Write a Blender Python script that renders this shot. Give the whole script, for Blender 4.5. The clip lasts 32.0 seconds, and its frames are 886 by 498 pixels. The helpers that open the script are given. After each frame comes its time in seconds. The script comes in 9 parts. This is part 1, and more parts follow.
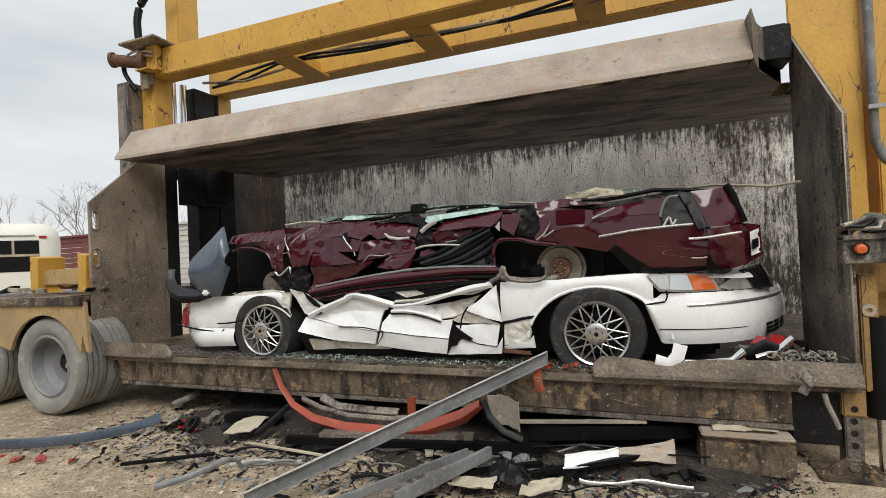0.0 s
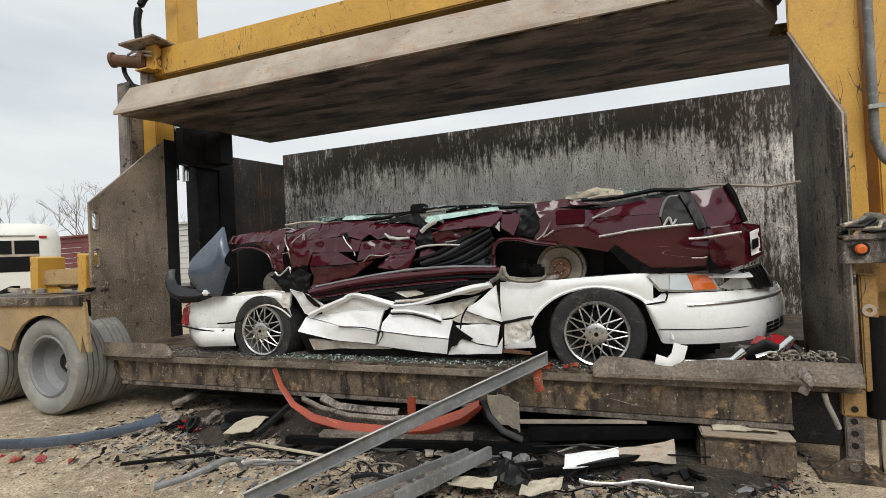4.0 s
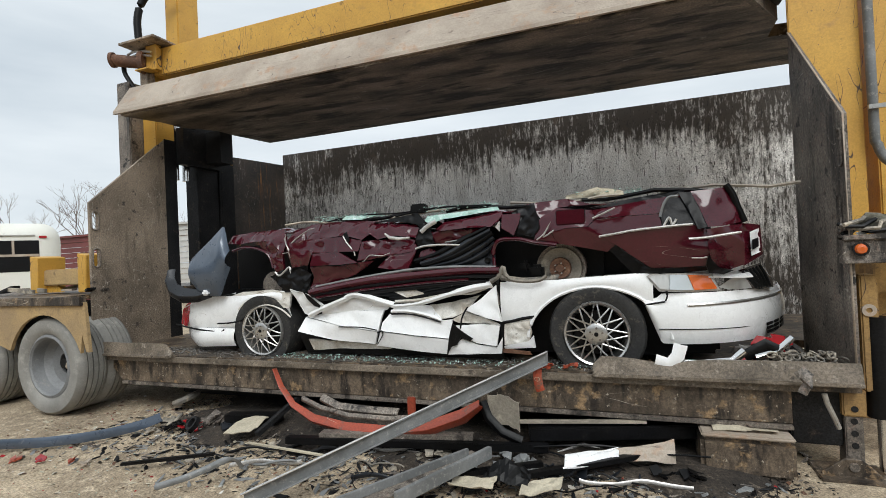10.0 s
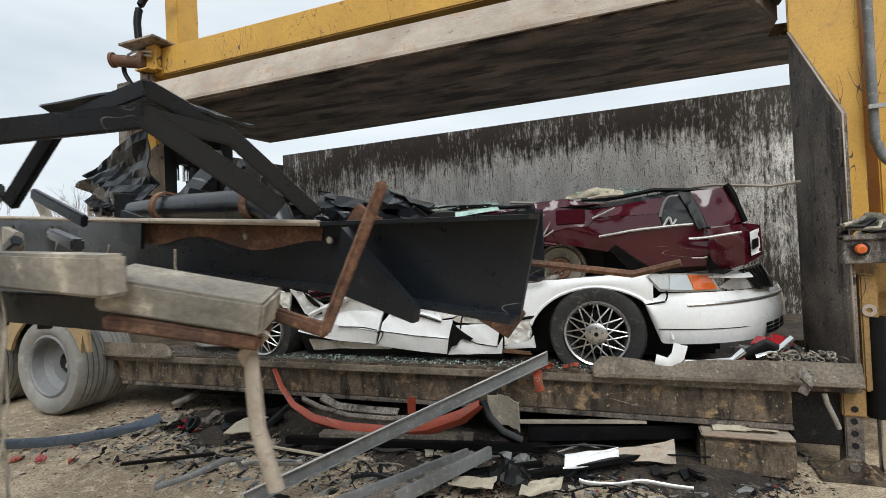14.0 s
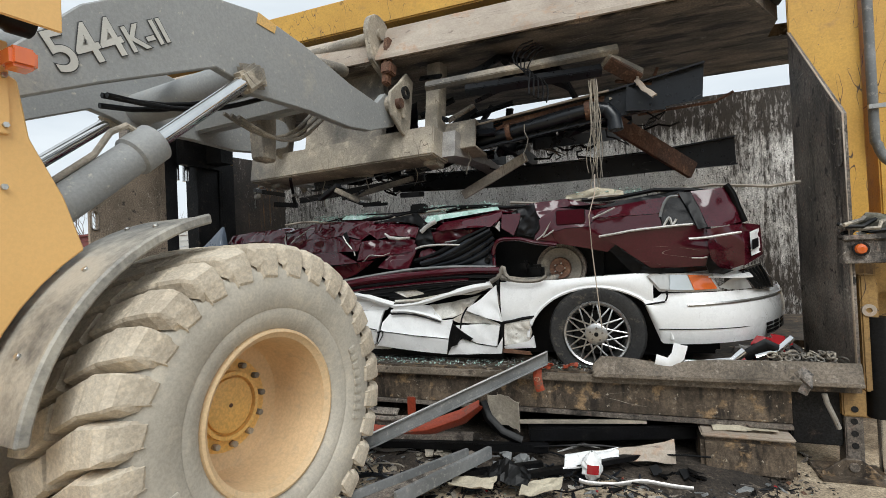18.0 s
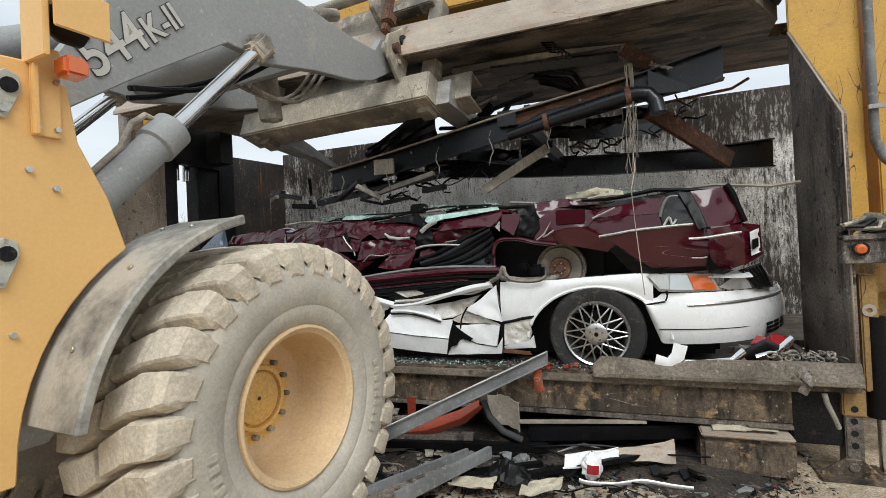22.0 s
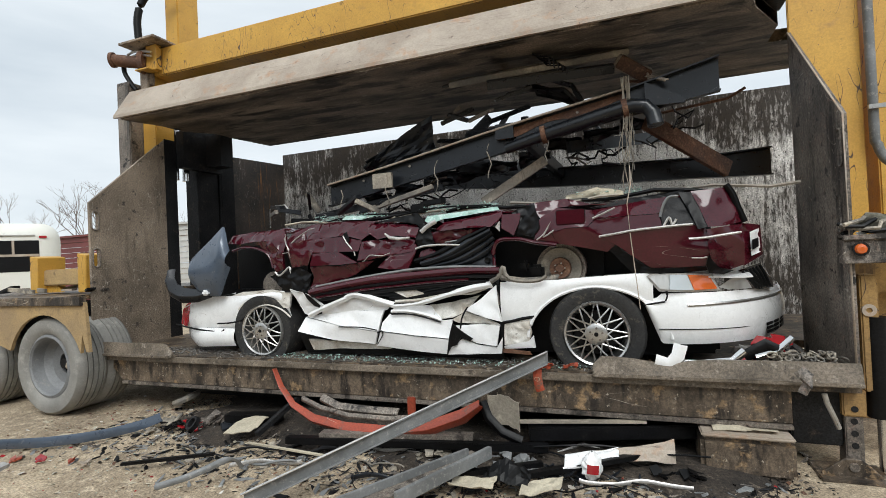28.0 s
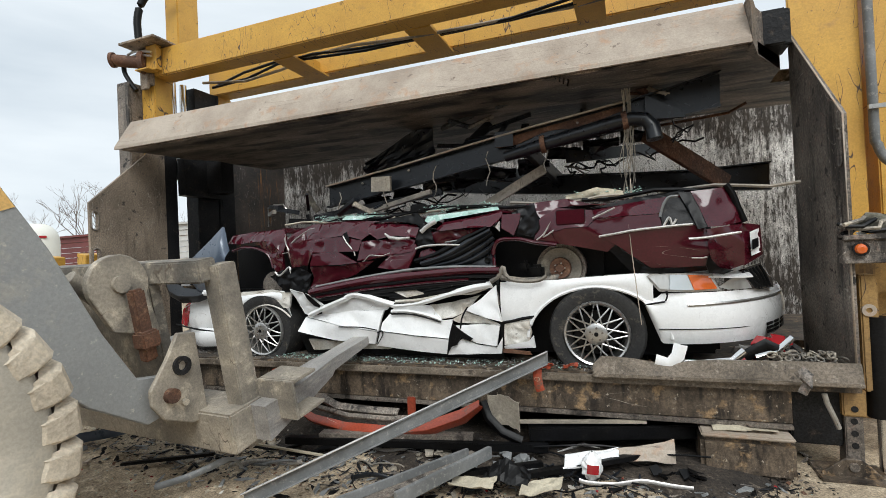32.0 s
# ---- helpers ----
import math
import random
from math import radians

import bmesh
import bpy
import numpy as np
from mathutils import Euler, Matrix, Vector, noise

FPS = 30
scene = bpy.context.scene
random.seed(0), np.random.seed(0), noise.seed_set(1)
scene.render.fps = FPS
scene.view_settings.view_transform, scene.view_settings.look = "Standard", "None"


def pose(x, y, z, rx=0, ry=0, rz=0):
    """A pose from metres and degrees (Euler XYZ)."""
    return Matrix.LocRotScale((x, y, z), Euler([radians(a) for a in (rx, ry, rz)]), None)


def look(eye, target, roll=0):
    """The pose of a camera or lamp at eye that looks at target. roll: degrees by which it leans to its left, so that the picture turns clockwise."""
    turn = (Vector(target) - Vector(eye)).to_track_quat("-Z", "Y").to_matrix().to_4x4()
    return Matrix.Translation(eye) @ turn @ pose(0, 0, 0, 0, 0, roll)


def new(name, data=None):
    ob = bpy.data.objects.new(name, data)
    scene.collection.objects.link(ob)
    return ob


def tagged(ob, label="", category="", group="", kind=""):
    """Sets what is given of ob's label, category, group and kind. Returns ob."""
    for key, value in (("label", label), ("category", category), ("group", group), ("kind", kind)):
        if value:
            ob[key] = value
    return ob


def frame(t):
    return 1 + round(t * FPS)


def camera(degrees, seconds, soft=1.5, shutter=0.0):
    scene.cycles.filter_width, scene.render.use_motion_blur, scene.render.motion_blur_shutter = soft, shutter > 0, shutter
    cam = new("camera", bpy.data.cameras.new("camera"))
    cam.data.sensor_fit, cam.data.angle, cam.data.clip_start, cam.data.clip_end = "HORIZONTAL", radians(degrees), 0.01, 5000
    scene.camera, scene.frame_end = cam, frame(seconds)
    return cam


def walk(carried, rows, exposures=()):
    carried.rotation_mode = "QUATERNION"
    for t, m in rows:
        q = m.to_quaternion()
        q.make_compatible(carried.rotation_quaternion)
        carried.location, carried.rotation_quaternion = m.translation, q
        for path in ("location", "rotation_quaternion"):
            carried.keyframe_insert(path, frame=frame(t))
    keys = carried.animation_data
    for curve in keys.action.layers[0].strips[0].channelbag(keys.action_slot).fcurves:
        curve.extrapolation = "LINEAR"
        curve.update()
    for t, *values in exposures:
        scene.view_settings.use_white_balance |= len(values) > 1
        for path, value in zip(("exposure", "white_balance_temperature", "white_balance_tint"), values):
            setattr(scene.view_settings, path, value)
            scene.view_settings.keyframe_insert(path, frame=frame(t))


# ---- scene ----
# Camera: stands still beside the press
EYE = Vector((0.0, 0.0, 1.32))
cam = camera(84.02, 32.0, soft=0.65, shutter=0.1)
YAW, PITCH = radians(-20.717), radians(0.7326)
AIM = EYE + Vector((math.sin(YAW) * math.cos(PITCH), math.cos(YAW) * math.cos(PITCH), math.sin(PITCH)))
walk(cam, [(0.0, look(EYE, AIM, -2.6205)), (32.0, look(EYE, AIM, -2.6205))], exposures=[(0.0, 0.22, 6750, 12), (3.5, 0.24, 6750, 12), (5.5, 0.25, 6380, 10), (13.0, 0.26, 6380, 10), (14.0, 0.34, 6380, 10), (17.0, 0.34, 6380, 10), (22.5, 0.34, 6380, 10), (24.0, 0.47, 6380, 10), (25.5, 0.45, 6380, 10), (28.0, 0.34, 6380, 10), (32.0, 0.38, 6380, 10)])

# ---- light: overcast sky and a very soft sun ----
SUN_EL, SUN_AZ = radians(48), radians(150)
world = bpy.data.worlds.new("sky")
scene.world = world
world.use_nodes = True
wn, wl = world.node_tree.nodes, world.node_tree.links
wn.clear()
w_out = wn.new("ShaderNodeOutputWorld")
w_bg = wn.new("ShaderNodeBackground")
w_sky = wn.new("ShaderNodeTexSky")
w_sky.sky_type = "NISHITA"
w_sky.sun_disc = False
w_sky.sun_elevation, w_sky.sun_rotation = SUN_EL, SUN_AZ
w_sky.air_density, w_sky.dust_density = 1.0, 3.0
w_co = wn.new("ShaderNodeTexCoord")
w_map = wn.new("ShaderNodeMapping")
w_map.inputs["Scale"].default_value = (1.0, 1.0, 4.5)
w_noise = wn.new("ShaderNodeTexNoise")
w_noise.inputs["Scale"].default_value = 1.6
w_noise.inputs["Detail"].default_value = 6.0
w_noise.inputs["Roughness"].default_value = 0.52
w_ramp = wn.new("ShaderNodeValToRGB")
w_ramp.color_ramp.elements[0].position, w_ramp.color_ramp.elements[0].color = 0.30, (6.1, 6.8, 7.3, 1)
w_ramp.color_ramp.elements[1].position, w_ramp.color_ramp.elements[1].color = 0.62, (8.35, 8.9, 9.15, 1)
w_mix = wn.new("ShaderNodeMixRGB")
w_mix.inputs["Fac"].default_value = 0.93
w_bg.inputs["Strength"].default_value = 0.088
wl.new(w_co.outputs["Generated"], w_map.inputs["Vector"])
wl.new(w_map.outputs["Vector"], w_noise.inputs["Vector"])
wl.new(w_noise.outputs["Fac"], w_ramp.inputs["Fac"])
wl.new(w_sky.outputs["Color"], w_mix.inputs["Color1"])
wl.new(w_ramp.outputs["Color"], w_mix.inputs["Color2"])
wl.new(w_mix.outputs["Color"], w_bg.inputs["Color"])
wl.new(w_bg.outputs["Background"], w_out.inputs["Surface"])
sun = new("sun", bpy.data.lights.new("sun", "SUN"))
sun.data.energy, sun.data.angle, sun.data.color = 1.7, radians(35), (0.97, 0.98, 0.95)
sun.matrix_world = look((math.sin(SUN_AZ) * 20, math.cos(SUN_AZ) * 20, 26), (0, 3, 0))


# ---- materials ----
def mat(name, base, rough=0.6, metal=0.0, dark=None, spots=None, scale=3.0, spot_scale=18.0, lo=0.45, hi=0.62,
        bump=0.15, bump_scale=40.0, stretch=(1, 1, 1), coat=0.0, trans=0.0, dust=None, dust_at=0.0, emit=0.0,
        grain=0.28, streak=None, scratch=None, spec=0.5, fleck=None, streak_scale=(3.6, 3.6, 0.55)):
    """Two-scale worn surface: base mottled with dark at a large scale, spotted with spots at a small one."""
    m = bpy.data.materials.new(name)
    m.use_nodes = True
    n, l = m.node_tree.nodes, m.node_tree.links
    b = n["Principled BSDF"]
    co = n.new("ShaderNodeTexCoord")
    mp = n.new("ShaderNodeMapping")
    mp.inputs["Scale"].default_value = stretch
    l.new(co.outputs["Object"], mp.inputs["Vector"])
    dark = dark or tuple(c * 0.6 for c in base)
    n1 = n.new("ShaderNodeTexNoise")
    n1.inputs["Scale"].default_value, n1.inputs["Detail"].default_value = scale, 5.0
    n1.inputs["Roughness"].default_value = 0.6
    l.new(mp.outputs["Vector"], n1.inputs["Vector"])
    r1 = n.new("ShaderNodeMapRange")
    r1.inputs["From Min"].default_value, r1.inputs["From Max"].default_value = 0.36, 0.66
    l.new(n1.outputs["Fac"], r1.inputs["Value"])
    m1 = n.new("ShaderNodeMixRGB")
    m1.inputs["Color1"].default_value, m1.inputs["Color2"].default_value = (*dark, 1), (*base, 1)
    l.new(r1.outputs["Result"], m1.inputs["Fac"])
    col = m1.outputs["Color"]
    n2 = n.new("ShaderNodeTexNoise")
    n2.inputs["Scale"].default_value, n2.inputs["Detail"].default_value = spot_scale, 6.0
    n2.inputs["Roughness"].default_value = 0.7
    l.new(mp.outputs["Vector"], n2.inputs["Vector"])
    if spots:
        r2 = n.new("ShaderNodeMapRange")
        r2.inputs["From Min"].default_value, r2.inputs["From Max"].default_value = lo, hi
        l.new(n2.outputs["Fac"], r2.inputs["Value"])
        m2 = n.new("ShaderNodeMixRGB")
        m2.inputs["Color2"].default_value = (*spots, 1)
        l.new(r2.outputs["Result"], m2.inputs["Fac"])
        l.new(col, m2.inputs["Color1"])
        col = m2.outputs["Color"]
    if dust:
        n3 = n.new("ShaderNodeTexNoise")
        n3.inputs["Scale"].default_value, n3.inputs["Detail"].default_value = 2.2, 7.0
        n3.inputs["Roughness"].default_value = 0.7
        l.new(co.outputs["Object"], n3.inputs["Vector"])
        r3 = n.new("ShaderNodeMapRange")
        r3.inputs["From Min"].default_value, r3.inputs["From Max"].default_value = 0.55 - dust_at, 0.75 - dust_at
        l.new(n3.outputs["Fac"], r3.inputs["Value"])
        m3 = n.new("ShaderNodeMixRGB")
        m3.inputs["Color2"].default_value = (*dust, 1)
        l.new(r3.outputs["Result"], m3.inputs["Fac"])
        l.new(col, m3.inputs["Color1"])
        col = m3.outputs["Color"]
    if streak:
        ms = n.new("ShaderNodeMapping")
        ms.inputs["Scale"].default_value = streak_scale
        l.new(co.outputs["Object"], ms.inputs["Vector"])
        n4 = n.new("ShaderNodeTexNoise")
        n4.inputs["Scale"].default_value, n4.inputs["Detail"].default_value, n4.inputs["Roughness"].default_value = 1.6, 7.0, 0.68
        l.new(ms.outputs["Vector"], n4.inputs["Vector"])
        r4 = n.new("ShaderNodeMapRange")
        r4.inputs["From Min"].default_value, r4.inputs["From Max"].default_value = streak[1], streak[2]
        l.new(n4.outputs["Fac"], r4.inputs["Value"])
        m4 = n.new("ShaderNodeMixRGB")
        m4.inputs["Color2"].default_value = (*streak[0], 1)
        l.new(r4.outputs["Result"], m4.inputs["Fac"])
        l.new(col, m4.inputs["Color1"])
        col = m4.outputs["Color"]
    if scratch:
        # thin curling lines: a narrow level band of a noise, broken up by another
        sc_col, sc_scale, sc_width, sc_stretch, sc_keep = scratch
        ms = n.new("ShaderNodeMapping")
        ms.inputs["Scale"].default_value = sc_stretch
        l.new(co.outputs["Object"], ms.inputs["Vector"])
        n5 = n.new("ShaderNodeTexNoise")
        n5.inputs["Scale"].default_value, n5.inputs["Detail"].default_value = sc_scale, 0.6
        l.new(ms.outputs["Vector"], n5.inputs["Vector"])
        d5 = n.new("ShaderNodeMath")
        d5.operation = "SUBTRACT"
        d5.inputs[1].default_value = 0.5
        l.new(n5.outputs["Fac"], d5.inputs[0])
        a5 = n.new("ShaderNodeMath")
        a5.operation = "ABSOLUTE"
        l.new(d5.outputs["Value"], a5.inputs[0])
        r5 = n.new("ShaderNodeMapRange")
        r5.inputs["From Min"].default_value, r5.inputs["From Max"].default_value = sc_width, sc_width * 0.3
        l.new(a5.outputs["Value"], r5.inputs["Value"])
        n6 = n.new("ShaderNodeTexNoise")
        n6.inputs["Scale"].default_value, n6.inputs["Detail"].default_value = 3.3, 4.0
        l.new(co.outputs["Object"], n6.inputs["Vector"])
        r6 = n.new("ShaderNodeMapRange")
        r6.inputs["From Min"].default_value, r6.inputs["From Max"].default_value = sc_keep, sc_keep + 0.08
        l.new(n6.outputs["Fac"], r6.inputs["Value"])
        p5 = n.new("ShaderNodeMath")
        p5.operation = "MULTIPLY"
        l.new(r5.outputs["Result"], p5.inputs[0])
        l.new(r6.outputs["Result"], p5.inputs[1])
        m5 = n.new("ShaderNodeMixRGB")
        m5.inputs["Color2"].default_value = (*sc_col, 1)
        l.new(p5.outputs["Value"], m5.inputs["Fac"])
        l.new(col, m5.inputs["Color1"])
        col = m5.outputs["Color"]
    for fk_col, fk_scale, fk_lo, fk_hi in fleck or ():
        # small sharp-edged chips and smears
        n8 = n.new("ShaderNodeTexNoise")
        n8.inputs["Scale"].default_value, n8.inputs["Detail"].default_value, n8.inputs["Roughness"].default_value = fk_scale, 5.0, 0.62
        l.new(mp.outputs["Vector"], n8.inputs["Vector"])
        r8 = n.new("ShaderNodeMapRange")
        r8.inputs["From Min"].default_value, r8.inputs["From Max"].default_value = fk_lo, fk_hi
        l.new(n8.outputs["Fac"], r8.inputs["Value"])
        m8 = n.new("ShaderNodeMixRGB")
        m8.inputs["Color2"].default_value = (*fk_col, 1)
        l.new(r8.outputs["Result"], m8.inputs["Fac"])
        l.new(col, m8.inputs["Color1"])
        col = m8.outputs["Color"]
    if grain:
        n7 = n.new("ShaderNodeTexNoise")
        n7.inputs["Scale"].default_value, n7.inputs["Detail"].default_value, n7.inputs["Roughness"].default_value = 70.0, 4.0, 0.75
        l.new(co.outputs["Object"], n7.inputs["Vector"])
        r7 = n.new("ShaderNodeMapRange")
        r7.inputs["From Min"].default_value, r7.inputs["From Max"].default_value = 0.41, 0.59
        r7.inputs["To Min"].default_value, r7.inputs["To Max"].default_value = 1.0 - grain, 1.0 + grain
        l.new(n7.outputs["Fac"], r7.inputs["Value"])
        m7 = n.new("ShaderNodeMixRGB")
        m7.blend_type = "MULTIPLY"
        m7.inputs["Fac"].default_value = 1.0
        l.new(col, m7.inputs["Color1"])
        l.new(r7.outputs["Result"], m7.inputs["Color2"])
        col = m7.outputs["Color"]
    l.new(col, b.inputs["Base Color"])
    b.inputs["Specular IOR Level"].default_value = spec
    rr = n.new("ShaderNodeMapRange")
    rr.inputs["To Min"].default_value, rr.inputs["To Max"].default_value = max(rough - 0.12, 0.02), min(rough + 0.12, 1.0)
    l.new(n2.outputs["Fac"], rr.inputs["Value"])
    l.new(rr.outputs["Result"], b.inputs["Roughness"])
    b.inputs["Metallic"].default_value = metal
    b.inputs["Coat Weight"].default_value = coat
    b.inputs["Coat Roughness"].default_value = 0.06
    b.inputs["Transmission Weight"].default_value = trans
    if emit:
        b.inputs["Emission Strength"].default_value = emit
        b.inputs["Emission Color"].default_value = (*base, 1)
    if bump:
        nb = n.new("ShaderNodeTexNoise")
        nb.inputs["Scale"].default_value, nb.inputs["Detail"].default_value = bump_scale, 5.0
        l.new(mp.outputs["Vector"], nb.inputs["Vector"])
        bp = n.new("ShaderNodeBump")
        bp.inputs["Strength"].default_value, bp.inputs["Distance"].default_value = bump, 0.02
        l.new(nb.outputs["Fac"], bp.inputs["Height"])
        l.new(bp.outputs["Normal"], b.inputs["Normal"])
    return m


M = {}
M["steel"] = mat("grimy_steel", (0.24, 0.205, 0.17), 0.55, 0.0, (0.085, 0.072, 0.062), (0.30, 0.19, 0.15), 2.6, 22, 0.56, 0.72, 0.25, 30, grain=0.4, streak=((0.028, 0.023, 0.02), 0.53, 0.64), scratch=((0.36, 0.33, 0.29), 2.6, 0.004, (6, 1.6, 1.0), 0.47), fleck=(((0.30, 0.26, 0.22), 34, 0.62, 0.68), ((0.018, 0.016, 0.014), 11, 0.60, 0.66)))
M["plate_brown"] = mat("dusty_brown_plate", (0.34, 0.268, 0.20), 0.6, 0.0, (0.17, 0.134, 0.10), (0.34, 0.28, 0.22), 2.2, 20, 0.58, 0.72, 0.25, 30, grain=0.35, streak=((0.085, 0.066, 0.05), 0.55, 0.70), scratch=((0.50, 0.45, 0.38), 3.6, 0.005, (1, 3.0, 2.0), 0.46), fleck=(((0.50, 0.45, 0.38), 30, 0.64, 0.69), ((0.06, 0.048, 0.04), 12, 0.61, 0.68)))
M["steel_black"] = mat("black_oily_steel", (0.022, 0.022, 0.023), 0.45, 0.0, (0.008, 0.008, 0.009), (0.075, 0.058, 0.045), 2.0, 14, 0.58, 0.75, 0.2, 30, grain=0.4, spec=0.2)
M["platen_under"] = mat("smeared_platen_steel", (0.29, 0.235, 0.185), 0.5, 0.0, (0.06, 0.05, 0.042), (0.26, 0.215, 0.175), 2.2, 9, 0.59, 0.72, 0.3, 18, (0.55, 1.9, 1), grain=0.4, scratch=((0.34, 0.31, 0.28), 1.6, 0.006, (0.5, 5.0, 1), 0.50), fleck=(((0.016, 0.014, 0.012), 2.6, 0.50, 0.60), ((0.36, 0.33, 0.29), 26, 0.66, 0.71), ((0.24, 0.20, 0.16), 1.4, 0.66, 0.72)))
M["lip"] = mat("weathered_steel_lip", (0.47, 0.40, 0.325), 0.65, 0.0, (0.31, 0.25, 0.195), (0.42, 0.25, 0.15), 2.0, 5, 0.56, 0.72, 0.15, 20, grain=0.09, scratch=((0.13, 0.10, 0.085), 2.4, 0.005, (0.8, 5, 5), 0.49), fleck=(((0.17, 0.125, 0.095), 9, 0.66, 0.72), ((0.38, 0.22, 0.13), 2.2, 0.60, 0.74)))
M["deck"] = mat("muddy_deck_steel", (0.20, 0.15, 0.105), 0.5, 0.0, (0.05, 0.038, 0.028), (0.33, 0.27, 0.205), 2.6, 14, 0.58, 0.72, 0.25, 22, grain=0.3, streak=((0.026, 0.020, 0.016), 0.47, 0.60), streak_scale=(5.5, 5.5, 1.6), scratch=((0.40, 0.36, 0.30), 1.6, 0.005, (0.8, 5.0, 6.0), 0.54), fleck=(((0.30, 0.20, 0.11), 8, 0.58, 0.66), ((0.42, 0.37, 0.30), 32, 0.64, 0.69)))
M["deck_edge"] = mat("scuffed_tan_steel", (0.25, 0.205, 0.158), 0.5, 0.0, (0.085, 0.068, 0.05), (0.36, 0.31, 0.255), 3.0, 14, 0.56, 0.72, 0.25, 22, grain=0.3, scratch=((0.09, 0.07, 0.055), 1.8, 0.006, (1.5, 4.0, 5.0), 0.50), fleck=(((0.07, 0.055, 0.042), 12, 0.60, 0.67), ((0.42, 0.38, 0.32), 30, 0.68, 0.72)))
M["yellow"] = mat("old_yellow_paint", (0.66, 0.375, 0.066), 0.5, 0.0, (0.55, 0.305, 0.055), (0.12, 0.075, 0.045), 2.0, 24, 0.66, 0.70, 0.05, 30, grain=0.07, scratch=((0.08, 0.05, 0.035), 5.0, 0.013, (3.0, 1, 0.9), 0.485), fleck=(((0.16, 0.095, 0.05), 42, 0.67, 0.70), ((0.50, 0.28, 0.07), 5, 0.60, 0.70)))
M["yellow_dusty"] = mat("dusty_oily_yellow_paint", (0.44, 0.265, 0.085), 0.6, 0.0, (0.27, 0.165, 0.065), (0.09, 0.06, 0.04), 1.6, 20, 0.60, 0.70, 0.08, 30, grain=0.15, streak=((0.16, 0.10, 0.05), 0.50, 0.66), scratch=((0.06, 0.04, 0.03), 4.0, 0.010, (3.0, 1, 0.9), 0.49))
M["loader_yellow"] = mat("loader_yellow_paint", (0.85, 0.515, 0.19), 0.42, 0.0, (0.80, 0.48, 0.175), (0.60, 0.41, 0.18), 1.0, 30, 0.66, 0.84, 0.008, 60, dust=(0.62, 0.49, 0.32), dust_at=-0.12, grain=0.025)
M["loader_grey"] = mat("loader_grey_paint", (0.33, 0.335, 0.33), 0.5, 0.0, (0.28, 0.285, 0.28), (0.52, 0.49, 0.43), 1.2, 26, 0.61, 0.70, 0.08, 50, dust=(0.46, 0.42, 0.355), dust_at=-0.04, grain=0.07)
M["fender"] = mat("dusty_black_fender", (0.095, 0.098, 0.10), 0.55, 0.0, (0.065, 0.068, 0.07), (0.24, 0.225, 0.20), 1.5, 20, 0.60, 0.78, 0.08, 40, dust=(0.44, 0.41, 0.35), dust_at=0.19, grain=0.06)
M["keeper"] = mat("worn_pale_green_paint", (0.60, 0.61, 0.55), 0.5, 0.0, (0.45, 0.44, 0.38), (0.25, 0.20, 0.15), 4, 24, 0.56, 0.70, 0.1, grain=0.06)
M["muddy_grey"] = mat("muddy_worn_steel", (0.46, 0.40, 0.315), 0.65, 0.0, (0.12, 0.112, 0.10), (0.60, 0.52, 0.405), 1.7, 7, 0.54, 0.70, 0.3, 30, grain=0.14, scratch=((0.16, 0.13, 0.10), 2.4, 0.007, (5, 1, 1.2), 0.54))
M["fork"] = mat("polished_fork_steel", (0.46, 0.44, 0.42), 0.4, 0.3, (0.30, 0.285, 0.27), (0.54, 0.50, 0.42), 3.0, 12, 0.55, 0.7, 0.1, 30, (4, 0.6, 4), grain=0.12)
M["rubber"] = mat("tyre_rubber", (0.03, 0.029, 0.028), 0.75, 0.0, (0.014, 0.014, 0.014), (0.13, 0.11, 0.085), 3.0, 18, 0.55, 0.75, 0.2, 60)
M["rubber_dusty"] = mat("dusty_tyre_rubber", (0.64, 0.56, 0.445), 0.9, 0.0, (0.44, 0.375, 0.29), (0.70, 0.60, 0.46), 2.5, 12, 0.5, 0.7, 0.3, 45, grain=0.12)
M["sidewall"] = mat("dusty_tyre_sidewall", (0.53, 0.485, 0.41), 0.85, 0.0, (0.40, 0.365, 0.305), (0.58, 0.52, 0.42), 2.0, 9, 0.5, 0.7, 0.12, 70, grain=0.08)
M["trailer_tyre"] = mat("dry_trailer_tyre", (0.31, 0.30, 0.275), 0.85, 0.0, (0.20, 0.193, 0.178), (0.38, 0.36, 0.325), 2.5, 7, 0.54, 0.72, 0.1, 50, grain=0.05)
M["rim_dusty"] = mat("dusty_yellow_rim", (0.74, 0.53, 0.31), 0.6, 0.0, (0.62, 0.44, 0.25), (0.52, 0.39, 0.25), 1.6, 10, 0.54, 0.74, 0.03, 50, grain=0.07)
M["hub_yellow"] = mat("yellow_hub_paint", (0.78, 0.47, 0.13), 0.5, 0.0, (0.70, 0.44, 0.16), None, 2.0, 20, bump=0.05, grain=0.12)
M["chrome"] = mat("chrome", (0.75, 0.75, 0.74), 0.12, 1.0, (0.62, 0.62, 0.61), None, 3, 20, bump=0.0, grain=0.0)
M["alloy"] = mat("alloy_wheel_metal", (0.62, 0.61, 0.59), 0.3, 0.85, (0.45, 0.44, 0.42), (0.25, 0.22, 0.18), 4, 20, 0.62, 0.8, 0.05, grain=0.08)
M["maroon"] = mat("maroon_car_paint", (0.062, 0.0050, 0.0115), 0.12, 0.0, (0.046, 0.004, 0.0085), (0.20, 0.14, 0.13), 2.0, 26, 0.72, 0.80, 0.03, 6, coat=0.45, spec=0.4, grain=0.1, scratch=((0.30, 0.22, 0.21), 2.0, 0.003, (1.0, 6, 5), 0.56))
